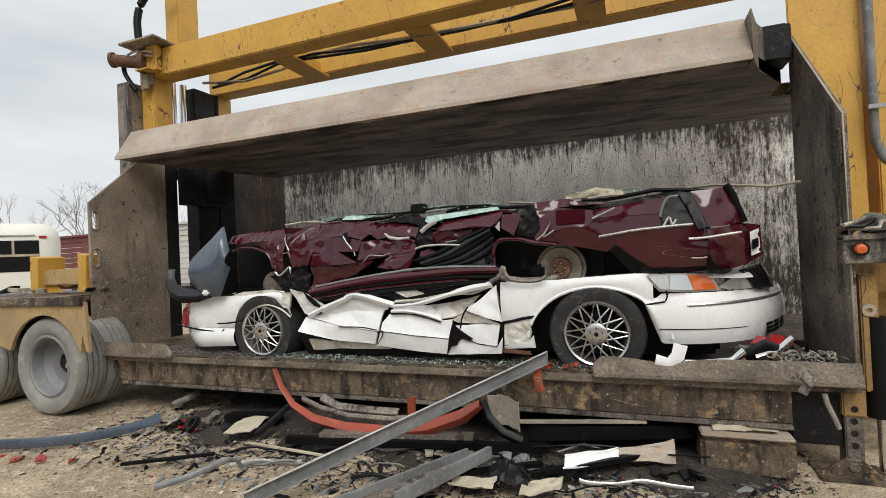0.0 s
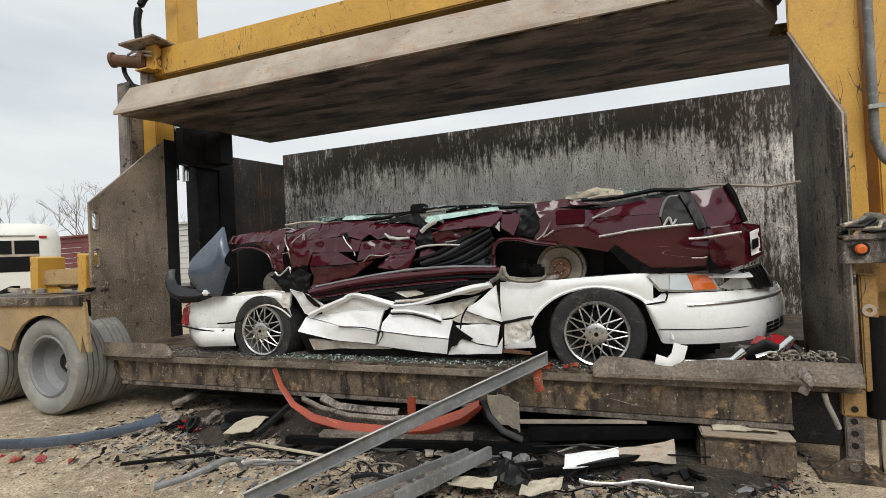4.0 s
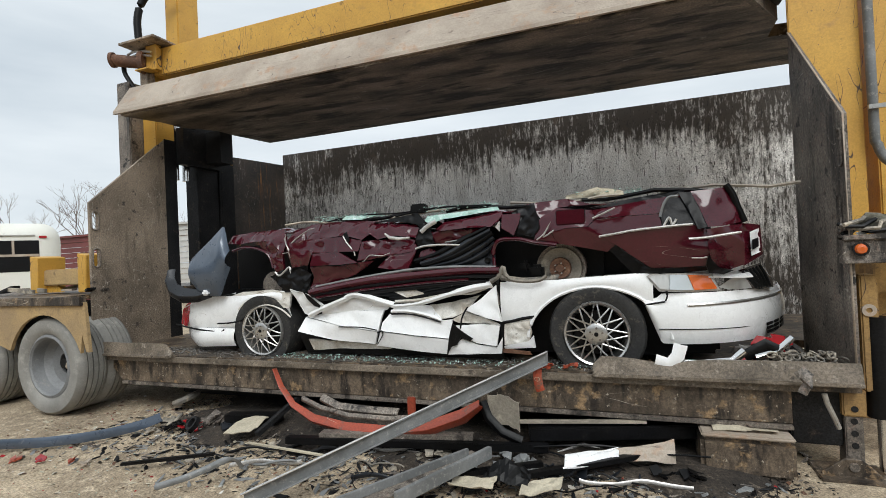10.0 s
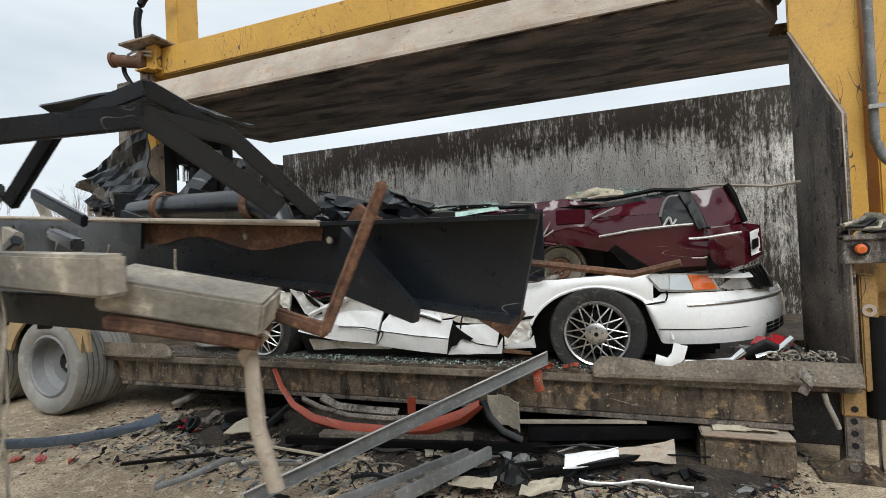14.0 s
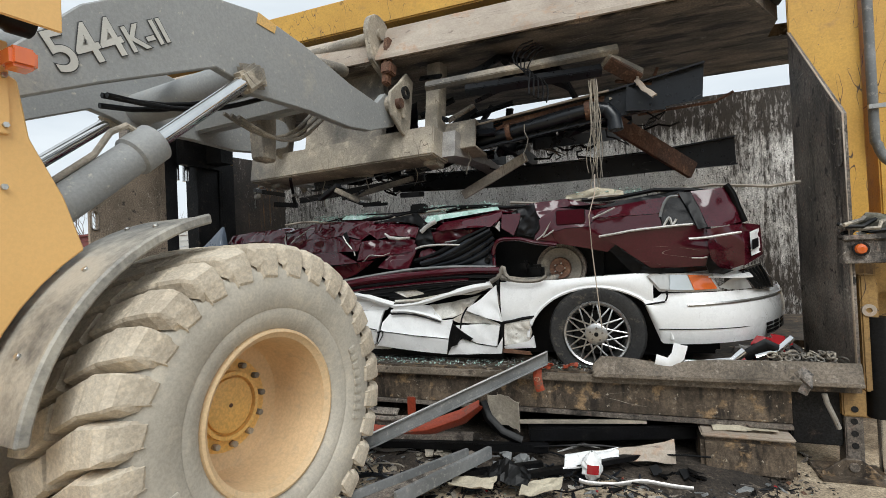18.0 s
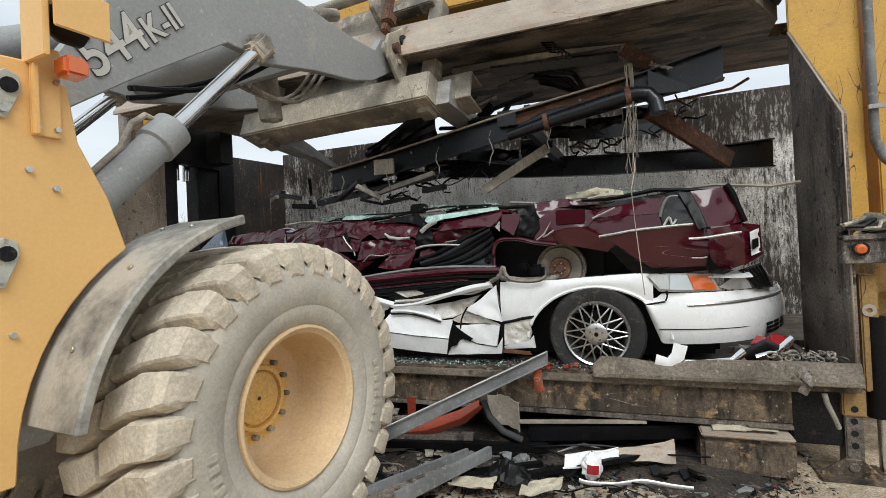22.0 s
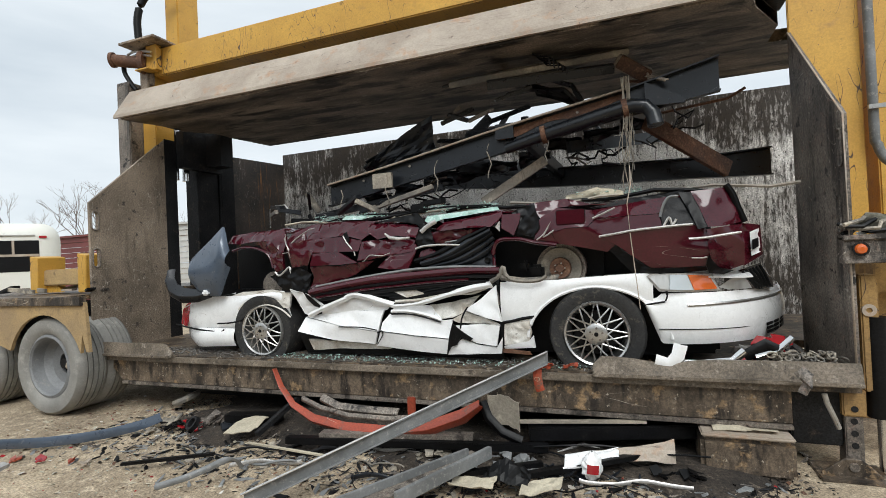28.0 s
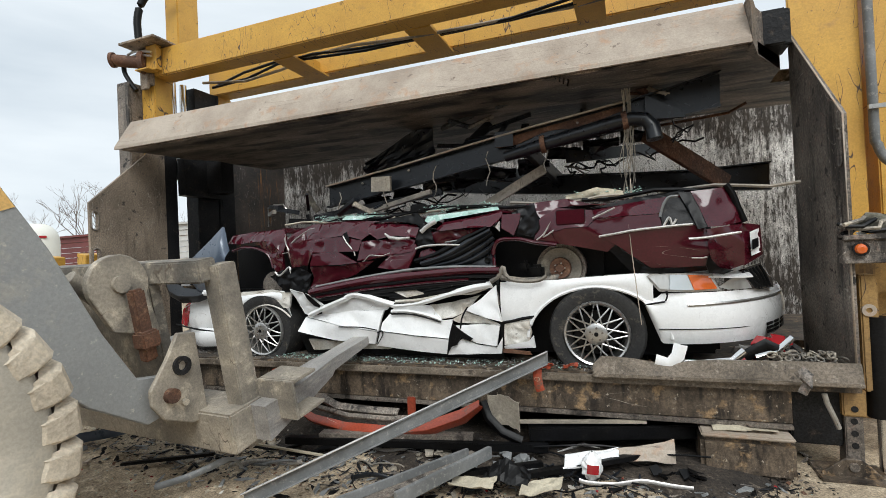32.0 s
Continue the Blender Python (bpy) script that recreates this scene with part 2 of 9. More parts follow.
M["white_paint"] = mat("white_car_paint", (0.90, 0.905, 0.905), 0.28, 0.0, (0.86, 0.86, 0.85), (0.40, 0.34, 0.27), 1.5, 9, 0.70, 0.82, 0.03, 6, coat=0.5, grain=0.02, scratch=((0.34, 0.30, 0.25), 2.0, 0.003, (0.9, 6, 6), 0.56), fleck=(((0.20, 0.17, 0.14), 60, 0.72, 0.75),))
M["bare_edge"] = mat("bare_torn_metal", (0.66, 0.64, 0.61), 0.35, 0.4, (0.42, 0.40, 0.38), None, 6, 20, bump=0.1, grain=0.15)
M["dirty_white"] = mat("stained_white_paint", (0.74, 0.72, 0.67), 0.4, 0.0, (0.50, 0.45, 0.38), (0.26, 0.19, 0.13), 5.0, 12, 0.60, 0.72, 0.2, 9, coat=0.2, grain=0.1, scratch=((0.12, 0.09, 0.07), 3.0, 0.006, (1.2, 6, 5), 0.50))
M["blue_paint"] = mat("blue_grey_car_paint", (0.10, 0.13, 0.18), 0.3, 0.2, (0.06, 0.08, 0.11), (0.25, 0.26, 0.27), 2.0, 18, 0.62, 0.8, 0.05, coat=0.6, grain=0.04)
# black plastic parts; also gaps and cabin fill, darkened to stand for deep shade
M["plastic"] = mat("black_plastic_and_gaps", (0.006, 0.006, 0.007), 0.42, 0.0, (0.003, 0.003, 0.003), (0.035, 0.032, 0.028), 3, 14, 0.62, 0.82, 0.1, grain=0.4, spec=0.22)
M["frame_black"] = mat("black_frame_paint", (0.013, 0.016, 0.021), 0.30, 0.0, (0.007, 0.008, 0.010), (0.05, 0.047, 0.044), 2, 18, 0.66, 0.8, 0.04, 40, grain=0.12, scratch=((0.22, 0.21, 0.20), 2.0, 0.003, (0.8, 5, 5), 0.56))
M["strip_grey"] = mat("weathered_grey_strip", (0.235, 0.24, 0.24), 0.45, 0.0, (0.14, 0.145, 0.145), (0.36, 0.345, 0.315), 2.0, 16, 0.55, 0.72, 0.1, 30, (2, 2, 2), grain=0.06)
M["rust"] = mat("rusty_steel", (0.17, 0.075, 0.038), 0.8, 0.0, (0.075, 0.04, 0.028), (0.26, 0.15, 0.09), 3, 16, 0.52, 0.7, 0.25, 40)
M["orange"] = mat("orange_bumper_paint", (0.40, 0.066, 0.028), 0.36, 0.0, (0.26, 0.045, 0.022), (0.13, 0.085, 0.06), 2.5, 14, 0.56, 0.70, 0.08, coat=0.3, grain=0.15, scratch=((0.42, 0.30, 0.22), 2.0, 0.004, (0.8, 5, 5), 0.52))
M["dirt"] = mat("trodden_dirt", (0.44, 0.35, 0.24), 0.95, 0.0, (0.25, 0.195, 0.135), (0.56, 0.46, 0.33), 1.1, 12, 0.50, 0.68, 0.6, 25, dust=(0.53, 0.43, 0.305), dust_at=-0.02, grain=0.34)
M["glass"] = mat("broken_green_glass", (0.42, 0.62, 0.55), 0.15, 0.0, (0.30, 0.48, 0.42), (0.75, 0.82, 0.80), 8, 30, 0.5, 0.7, 0.3, 60, grain=0.0)
M["lamp_clear"] = mat("clear_lamp_plastic", (0.62, 0.63, 0.62), 0.12, 0.0, (0.48, 0.49, 0.49), None, 5, 20, bump=0.1, bump_scale=60, stretch=(4, 1, 0.4), coat=1.0, grain=0.0)
M["lamp_pale"] = mat("pale_lamp_plastic", (0.66, 0.72, 0.76), 0.2, 0.0, (0.58, 0.64, 0.68), None, 5, 20, bump=0.05, coat=1.0, grain=0.0)
M["lamp_orange"] = mat("amber_lamp_plastic", (0.80, 0.17, 0.03), 0.15, 0.0, (0.65, 0.13, 0.025), None, 5, 20, bump=0.05, coat=1.0, grain=0.0)
M["lamp_red"] = mat("red_lamp_plastic", (0.42, 0.02, 0.025), 0.18, 0.0, (0.30, 0.015, 0.02), None, 5, 20, bump=0.05, coat=1.0, grain=0.0)


M["rust_streak"] = mat("rust_streaked_steel", (0.085, 0.065, 0.052), 0.55, 0.0, (0.03, 0.026, 0.023), (0.18, 0.13, 0.09), 1.6, 14, 0.56, 0.74, 0.25, 30, streak=((0.30, 0.135, 0.035), 0.57, 0.66), streak_scale=(6, 6, 0.35), scratch=((0.30, 0.27, 0.24), 2.6, 0.004, (6, 6, 0.8), 0.50))


def wall_material():
    """Black steel with a grimy top, rubbed bare by the cars below it, most at one end, with fine vertical scrapes;
    darker at the right end and the bottom.
    """
    m = mat("scraped_steel_wall", (0.86, 0.85, 0.83), 0.42, 0.05, (0.60, 0.585, 0.56), None, 2.6, 5, bump=0.12, bump_scale=30, stretch=(2.0, 1.0, 0.6), grain=0.35)
    n, l = m.node_tree.nodes, m.node_tree.links
    b = n["Principled BSDF"]
    bare = b.inputs["Base Color"].links[0].from_socket
    co = n.new("ShaderNodeTexCoord")
    sep = n.new("ShaderNodeSeparateXYZ")
    l.new(co.outputs["Object"], sep.inputs["Vector"])

    def speckle(scale, stretch, detail=7.0, rough=0.7):
        mp = n.new("ShaderNodeMapping")
        mp.inputs["Scale"].default_value = stretch
        l.new(co.outputs["Object"], mp.inputs["Vector"])
        t = n.new("ShaderNodeTexNoise")
        t.inputs["Scale"].default_value, t.inputs["Detail"].default_value, t.inputs["Roughness"].default_value = scale, detail, rough
        l.new(mp.outputs["Vector"], t.inputs["Vector"])
        return t.outputs["Fac"]

    def ramp(value, lo, hi, to0=0.0, to1=1.0):
        r = n.new("ShaderNodeMapRange")
        r.inputs["From Min"].default_value, r.inputs["From Max"].default_value = lo, hi
        r.inputs["To Min"].default_value, r.inputs["To Max"].default_value = to0, to1
        l.new(value, r.inputs["Value"])
        return r.outputs["Result"]

    def calc(op, x, y, k=None):
        q = n.new("ShaderNodeMath")
        q.operation = op
        for slot, v in enumerate((x, y, k)):
            if v is None:
                continue
            if isinstance(v, float):
                q.inputs[slot].default_value = v
            else:
                l.new(v, q.inputs[slot])
        return q.outputs["Value"]

    def over(col, colour, fac):
        x = n.new("ShaderNodeMixRGB")
        x.inputs["Color2"].default_value = (*colour, 1)
        l.new(fac, x.inputs["Fac"])
        l.new(col, x.inputs["Color1"])
        return x.outputs["Color"]
    # how pale: low under the top edge and towards one end
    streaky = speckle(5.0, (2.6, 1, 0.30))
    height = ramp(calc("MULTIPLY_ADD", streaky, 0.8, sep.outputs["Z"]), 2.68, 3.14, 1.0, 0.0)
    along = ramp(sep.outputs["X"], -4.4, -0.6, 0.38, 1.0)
    # less of the pale tone near the right end and towards the bottom
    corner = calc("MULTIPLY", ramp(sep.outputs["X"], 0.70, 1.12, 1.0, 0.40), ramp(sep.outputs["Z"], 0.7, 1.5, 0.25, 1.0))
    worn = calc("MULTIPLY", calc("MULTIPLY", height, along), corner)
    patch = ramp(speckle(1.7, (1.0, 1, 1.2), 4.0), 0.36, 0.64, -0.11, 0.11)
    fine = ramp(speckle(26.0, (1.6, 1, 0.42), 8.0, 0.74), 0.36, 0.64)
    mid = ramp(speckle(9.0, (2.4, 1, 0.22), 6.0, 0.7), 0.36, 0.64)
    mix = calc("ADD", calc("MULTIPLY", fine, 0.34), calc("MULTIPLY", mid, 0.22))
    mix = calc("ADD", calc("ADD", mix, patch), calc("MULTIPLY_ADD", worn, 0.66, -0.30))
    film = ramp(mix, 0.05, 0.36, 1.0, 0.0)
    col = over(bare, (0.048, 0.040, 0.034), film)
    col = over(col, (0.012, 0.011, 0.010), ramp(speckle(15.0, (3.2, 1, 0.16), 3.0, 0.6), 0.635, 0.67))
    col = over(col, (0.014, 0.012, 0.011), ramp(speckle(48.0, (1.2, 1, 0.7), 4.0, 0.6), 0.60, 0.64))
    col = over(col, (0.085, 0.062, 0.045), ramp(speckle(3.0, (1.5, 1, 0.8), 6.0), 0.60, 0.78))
    l.new(col, b.inputs["Base Color"])
    return m


M["wall"] = wall_material()
M["unseen_wall"] = mat("dull_brown_unseen_wall", (0.13, 0.105, 0.085), 0.8, 0.0, (0.07, 0.058, 0.05), None, 0.6, 6, bump=0.1)


# ---- mesh helpers ----
from mathutils import geometry


def bm_box(bm, x0, x1, y0, y1, z0, z1, m=None, bev=0.0):
    r = bmesh.ops.create_cube(bm, size=1.0)
    vs = r["verts"]
    for v in vs:
        v.co = Vector((x0 + (v.co.x + 0.5) * (x1 - x0), y0 + (v.co.y + 0.5) * (y1 - y0), z0 + (v.co.z + 0.5) * (z1 - z0)))
    if bev:
        es = list({e for v in vs for e in v.link_edges})
        out = bmesh.ops.bevel(bm, geom=es, offset=bev, segments=2, affect="EDGES", clamp_overlap=True)
        vs = list({v for f in out["faces"] for v in f.verts} | {v for v in vs if v.is_valid})
    if m:
        bmesh.ops.transform(bm, matrix=m, verts=vs)
    return vs


def bm_prism(bm, pts, axis, a, b, m=None, bev=0.0):
    """Extrude the outline pts (two coordinates each) along the axis from a to b."""
    def put(p, d):
        return {"x": (d, p[0], p[1]), "y": (p[0], d, p[1]), "z": (p[0], p[1], d)}[axis]
    lo = [bm.verts.new(put(p, a)) for p in pts]
    hi = [bm.verts.new(put(p, b)) for p in pts]
    fs = [bm.faces.new(lo), bm.faces.new(hi)]
    for i in range(len(pts)):
        j = (i + 1) % len(pts)
        fs.append(bm.faces.new((lo[i], lo[j], hi[j], hi[i])))
    bmesh.ops.recalc_face_normals(bm, faces=fs)
    vs = lo + hi
    if bev:
        es = list({e for f in fs for e in f.edges})
        out = bmesh.ops.bevel(bm, geom=es, offset=bev, segments=1, affect="EDGES", clamp_overlap=True)
        vs = list({v for f in out["faces"] for v in f.verts} | {v for v in vs if v.is_valid})
    if m:
        bmesh.ops.transform(bm, matrix=m, verts=vs)
    return vs


def bm_tube(bm, pts, r, seg=8, cap=True):
    """A round bar along pts; r is one radius or one for each point."""
    pts = [Vector(p) for p in pts]
    rs = r if isinstance(r, (list, tuple)) else [r] * len(pts)
    rings = []
    up = Vector((0, 0, 1))
    for i, p in enumerate(pts):
        d = (pts[min(i + 1, len(pts) - 1)] - pts[max(i - 1, 0)]).normalized()
        a = d.cross(up if abs(d.z) < 0.95 else Vector((1, 0, 0))).normalized()
        c = d.cross(a)
        rings.append([bm.verts.new(p + rs[i] * (math.cos(2 * math.pi * k / seg) * a + math.sin(2 * math.pi * k / seg) * c)) for k in range(seg)])
    fs = []
    for u, v in zip(rings, rings[1:]):
        for k in range(seg):
            fs.append(bm.faces.new((u[k], u[(k + 1) % seg], v[(k + 1) % seg], v[k])))
    if cap:
        fs += [bm.faces.new(rings[0]), bm.faces.new(rings[-1])]
    bmesh.ops.recalc_face_normals(bm, faces=fs)
    for f in fs:
        f.smooth = len(f.verts) == 4
    return [v for g in rings for v in g]


def bm_lathe(bm, prof, seg=32, m=None, closed=False):
    """Turn the profile [(radius, along)] about local x."""
    rings = [[bm.verts.new((h, r * math.cos(2 * math.pi * k / seg), r * math.sin(2 * math.pi * k / seg))) for k in range(seg)] for r, h in prof]
    pairs = list(zip(rings, rings[1:])) + ([(rings[-1], rings[0])] if closed else [])
    fs = []
    for u, v in pairs:
        for k in range(seg):
            fs.append(bm.faces.new((u[k], u[(k + 1) % seg], v[(k + 1) % seg], v[k])))
    if not closed:
        fs += [bm.faces.new(rings[0]), bm.faces.new(rings[-1])]
    bmesh.ops.recalc_face_normals(bm, faces=fs)
    for f in fs:
        f.smooth = len(f.verts) == 4
    vs = [v for g in rings for v in g]
    if m:
        bmesh.ops.transform(bm, matrix=m, verts=vs)
    return vs


def eased(pts, n=5):
    """More points on a smooth curve through pts."""
    ps = [Vector(p) for p in pts]
    out = []
    for i in range(len(ps) - 1):
        a, b, c, d = ps[max(i - 1, 0)], ps[i], ps[i + 1], ps[min(i + 2, len(ps) - 1)]
        for k in range(n):
            t = k / n
            out.append(0.5 * (2 * b + (c - a) * t + (2 * a - 5 * b + 4 * c - d) * t * t + (3 * b - a - 3 * c + d) * t ** 3))
    return out + [ps[-1]]


def part(name, bm, material, parent=None, label="", sharp=35):
    me = bpy.data.meshes.new(name)
    if sharp and any(f.smooth for f in bm.faces):
        for e in bm.edges:
            if len(e.link_faces) == 2 and e.calc_face_angle(0) > radians(sharp):
                e.smooth = False
    bm.to_mesh(me)
    bm.free()
    me.materials.append(material)
    ob = new(name, me)
    if parent:
        ob.parent = parent
    if label:
        ob["label"] = label
    return ob


def shaped(fn, *a, **k):
    bm = bmesh.new()
    fn(bm, *a, **k)
    return bm


def boxes(*rows, bev=0.0):
    bm = bmesh.new()
    for r in rows:
        bm_box(bm, *r, bev=bev)
    return bm


def thing(name, label, category, group="", kind="", m=None):
    ob = new(name)
    ob.empty_display_size = 0.2
    if m:
        ob.matrix_basis = m
    return tagged(ob, label, category, group, kind)


def bar(p0, p1, w, h):
    """A flat bar from p0 to p1, w wide across and h high, as a bmesh."""
    bm = bmesh.new()
    p0, p1 = Vector(p0), Vector(p1)
    d = p1 - p0
    q = d.to_track_quat("X", "Z").to_matrix().to_4x4()
    bm_box(bm, 0, d.length, -w / 2, w / 2, -h / 2, h / 2, Matrix.Translation(p0) @ q, bev=min(w, h) * 0.08)
    return bm


def tri(x):
    return abs((x % 2.0) - 1.0) * 2.0 - 1.0


def crease(x, z, amp, seed=0.0, freq=1.0):
    """Sharp folds of crumpled sheet metal."""
    w = noise.noise(Vector((x * 1.3 * freq, z * 1.7 * freq, seed)))
    w2 = noise.noise(Vector((x * 3.1 * freq + 7, z * 3.7 * freq, seed + 3)))
    f = 0.55 * tri(1.1 * freq * x + 2.3 * freq * z + 0.7 * w + seed)
    f += 0.33 * tri(2.6 * freq * x - 3.1 * freq * z + 0.8 * w2 + 2 * seed)
    f += 0.18 * tri(-5.3 * freq * x + 4.7 * freq * z + 1.2 * w + 3 * seed)
    return amp * (f + 0.5 * w)


def sheet(nx, nz, fn, thick=0.012, smooth=False):
    """A sheet of metal: fn(u, v) gives its point for u, v from 0 to 1."""
    bm = bmesh.new()
    g = [[bm.verts.new(fn(i / nx, j / nz)) for j in range(nz + 1)] for i in range(nx + 1)]
    for i in range(nx):
        for j in range(nz):
            f = bm.faces.new((g[i][j], g[i + 1][j], g[i + 1][j + 1], g[i][j + 1]))
            f.smooth = smooth
    bmesh.ops.recalc_face_normals(bm, faces=bm.faces[:])
    if thick:
        bmesh.ops.solidify(bm, geom=bm.faces[:], thickness=thick)
    return bm


def curve(*pts):
    xs, ys = [p[0] for p in pts], [p[1] for p in pts]
    return lambda x: float(np.interp(x, xs, ys))


# ---- ground ----
GZ = -0.06


def ground_z(x, y):
    r = math.hypot(x + 2, y - 2)
    k = max(0.0, 1 - r / 14)
    h = 0.035 * noise.noise(Vector((x * 0.9, y * 0.9, 0))) + 0.018 * noise.noise(Vector((x * 3.1, y * 3.1, 2))) + 0.008 * noise.noise(Vector((x * 9, y * 9, 4)))
    heap = 0.13 * math.exp(-((x + 2.35) ** 2 / 0.5 + (y - 3.55) ** 2 / 0.12))
    return GZ + h * k + heap


def make_ground():
    def axis(c):
        near = [c + i * 0.07 for i in range(-58, 59)]
        far = [4.2, 4.6, 5.2, 6, 7.2, 9, 12, 17, 25, 40, 70, 130, 260, 600, 1500, 3500]
        return [c - f for f in reversed(far)] + near + [c + f for f in far]
    xs, ys = axis(-1.9), axis(3.2)
    verts = [(x, y, ground_z(x, y)) for x in xs for y in ys]
    n = len(ys)
    faces = [(i * n + j, (i + 1) * n + j, (i + 1) * n + j + 1, i * n + j + 1) for i in range(len(xs) - 1) for j in range(n - 1)]
    me = bpy.data.meshes.new("ground")
    me.from_pydata(verts, [], faces)
    me.polygons.foreach_set("use_smooth", [True] * len(me.polygons))
    me.materials.append(M["dirt"])
    return tagged(new("ground", me), "trodden brown dirt yard strewn with scrap", "ground", kind="structure")


make_ground()

# unseen plain wall added behind the viewer, to darken reflections and low light
bm = bmesh.new()
bm_box(bm, -45.0, 34.0, -17.6, -17.2, GZ - 0.2, 5.6)
tagged(part("unseen_wall_south", bm, M["unseen_wall"]), "plain dark brown unseen wall, added to darken reflections", "wall", kind="structure")

# ---- the press ----
XL, XR, YF, YB, YW = -5.10, 1.16, 3.40, 4.29, 6.40
DECK = 0.50
press = thing("car_crusher", "yellow and black steel car crusher trailer loaded with flattened cars", "car crusher")

# deck: floor plate, front beam with a slanted end, and the raised lips
bm = bmesh.new()
bm_box(bm, XL - 0.02, XR + 0.02, YF, YW, DECK - 0.06, DECK)
bm_box(bm, XR + 0.021, XR + 0.85, 4.75, YW, DECK - 0.06, DECK)
part("deck_plate", bm, M["deck"], press, "muddy steel deck plate covered with grit")
bm = bmesh.new()
bm_prism(bm, [(-4.95, DECK - 0.062), (-4.74, 0.235), (0.85, 0.235), (0.85, DECK - 0.062)], "y", YF + 0.02, YF + 0.10, bev=0.006)
part("front_beam", bm, M["deck"], press, "streaked brown steel front beam")
part("beam_flange", boxes((-4.98, 0.88, YF - 0.035, YF + 0.11, DECK - 0.06, DECK - 0.012), bev=0.006), M["deck_edge"], press)
part("beam_flange", boxes((-4.72, 0.85, YF + 0.0, YF + 0.30, 0.205, 0.233), bev=0.004), M["steel"], press)
part("under_beam", boxes((-5.0, 1.1, YF + 0.5, YF + 0.62, 0.12, 0.43), (-5.0, 1.1, YW - 0.5, YW - 0.38, 0.12, 0.43)), M["steel_black"], press)
for x in (-4.2, -2.6, -1.0, 0.6):
    part("cross_beam", boxes((x - 0.06, x + 0.06, YF + 0.12, YW - 0.4, 0.16, 0.43)), M["steel_black"], press)


def lip(x0, x1):
    bm = bmesh.new()
    n = 26
    rows = []
    for k in range(n + 1):
        x = x0 + (x1 - x0) * k / n
        end = min(1.0, (x1 - x) / 0.10 if x0 < -3 else (x - x0) / 0.06 + 0.35)
        top = DECK + 0.03 + 0.085 * end + 0.006 * noise.noise(Vector((x * 4, 0, 3))) - 0.035 * math.exp(-((x - 0.17) / 0.16) ** 2)
        y = YF - 0.058 + 0.006 * noise.noise(Vector((x * 3, 4, 0)))
        rows.append([bm.verts.new((x, y + dy, z)) for dy, z in ((-0.012, DECK + 0.008), (0.012, top), (0.034, top), (0.012, DECK + 0.008))])
    for a, b in zip(rows, rows[1:]):
        for j in range(4):
            bm.faces.new((a[j], b[j], b[(j + 1) % 4], a[(j + 1) % 4]))
    bm.faces.new(rows[0]), bm.faces.new(rows[-1])
    bmesh.ops.recalc_face_normals(bm, faces=bm.faces[:])
    bm_box(bm, x0, x1, YF - 0.085, YF - 0.0, DECK - 0.012, DECK + 0.012, bev=0.005)
    return bm


# added black block: stops light from behind and darkens the void under the deck
part("deck_void_block", boxes((-4.55, 0.80, 3.95, 6.2, -0.02, DECK - 0.07), bev=0.01), M["frame_black"], press, "black block added to darken the void under the deck")
part("deck_lip", lip(-5.12, -3.99), M["deck_edge"], press, "bent steel lip at the deck edge")
part("deck_lip", lip(-0.26, 1.17), M["deck_edge"], press, "bent steel lip at the deck edge")

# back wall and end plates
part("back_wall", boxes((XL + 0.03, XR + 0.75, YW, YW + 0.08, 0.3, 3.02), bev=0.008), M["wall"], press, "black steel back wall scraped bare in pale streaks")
part("back_panel", shaped(bm_prism, [(-5.30, 5.40), (-5.08, YW), (-5.06, YW), (-5.27, 5.38)], "z", DECK, 2.86), M["rust_streak"], press, "rust-streaked corner panel")


def slotted_plate(x0, x1, slots):
    """End plate with a sloping top; the slots (y, z, half width, half height of the straight part) go through it."""
    bm = bmesh.new()
    loops = [[(YF, DECK), (YF, 2.02), (YB, 2.84), (YB, DECK)]]
    for y, z, w, h in slots:
        loops.append([(y + w * math.cos(a), z + (h if k < 9 else -h) + w * math.sin(a)) for k, a in enumerate([math.pi * j / 8 for j in range(9)] + [math.pi * (1 + j / 8) for j in range(9)])])
    es = []
    for lp in loops:
        vs = [bm.verts.new((x0, y, z)) for y, z in lp]
        es += [bm.edges.new((vs[k], vs[(k + 1) % len(vs)])) for k in range(len(vs))]
    g = bmesh.ops.triangle_fill(bm, use_beauty=True, edges=es)
    fs = [f for f in g["geom"] if isinstance(f, bmesh.types.BMFace)]
    out = bmesh.ops.extrude_face_region(bm, geom=fs)
    bmesh.ops.translate(bm, vec=(x1 - x0, 0, 0), verts=[v for v in out["geom"] if isinstance(v, bmesh.types.BMVert)])
    bmesh.ops.recalc_face_normals(bm, faces=bm.faces[:])
    return bm


part("end_plate", slotted_plate(XL - 0.03, XL, ((3.452, 1.836, 0.026, 0.062), (3.456, 1.454, 0.026, 0.062))), M["plate_brown"], press, "dusty brown steel end plate with two hand slots")
part("end_plate", slotted_plate(XR, XR + 0.02, ((3.453, 1.835, 0.017, 0.085), (3.506, 1.455, 0.017, 0.085))), M["steel"], press, "grimy steel end plate with a sloping top and hand slots")
for sx, dx in ((XL, 0.004), (XR, -0.004)):
    for yy, zz, hh in (((3.452, 1.836, 0.062), (3.456, 1.454, 0.062)) if sx == XL else ((3.453, 1.835, 0.085), (3.506, 1.455, 0.085))):
        rw = 0.036 if sx == XL else 0.024
        ring = [(sx + dx, yy + rw * math.cos(a), zz + (hh if math.sin(a) > 0 else -hh) + rw * math.sin(a)) for a in [2 * math.pi * (j + 0.5) / 20 for j in range(21)]]
        part("slot_rim", shaped(bm_tube, ring, 0.007, 6, False), M["steel"], press, "rubbed rim of a hand slot")
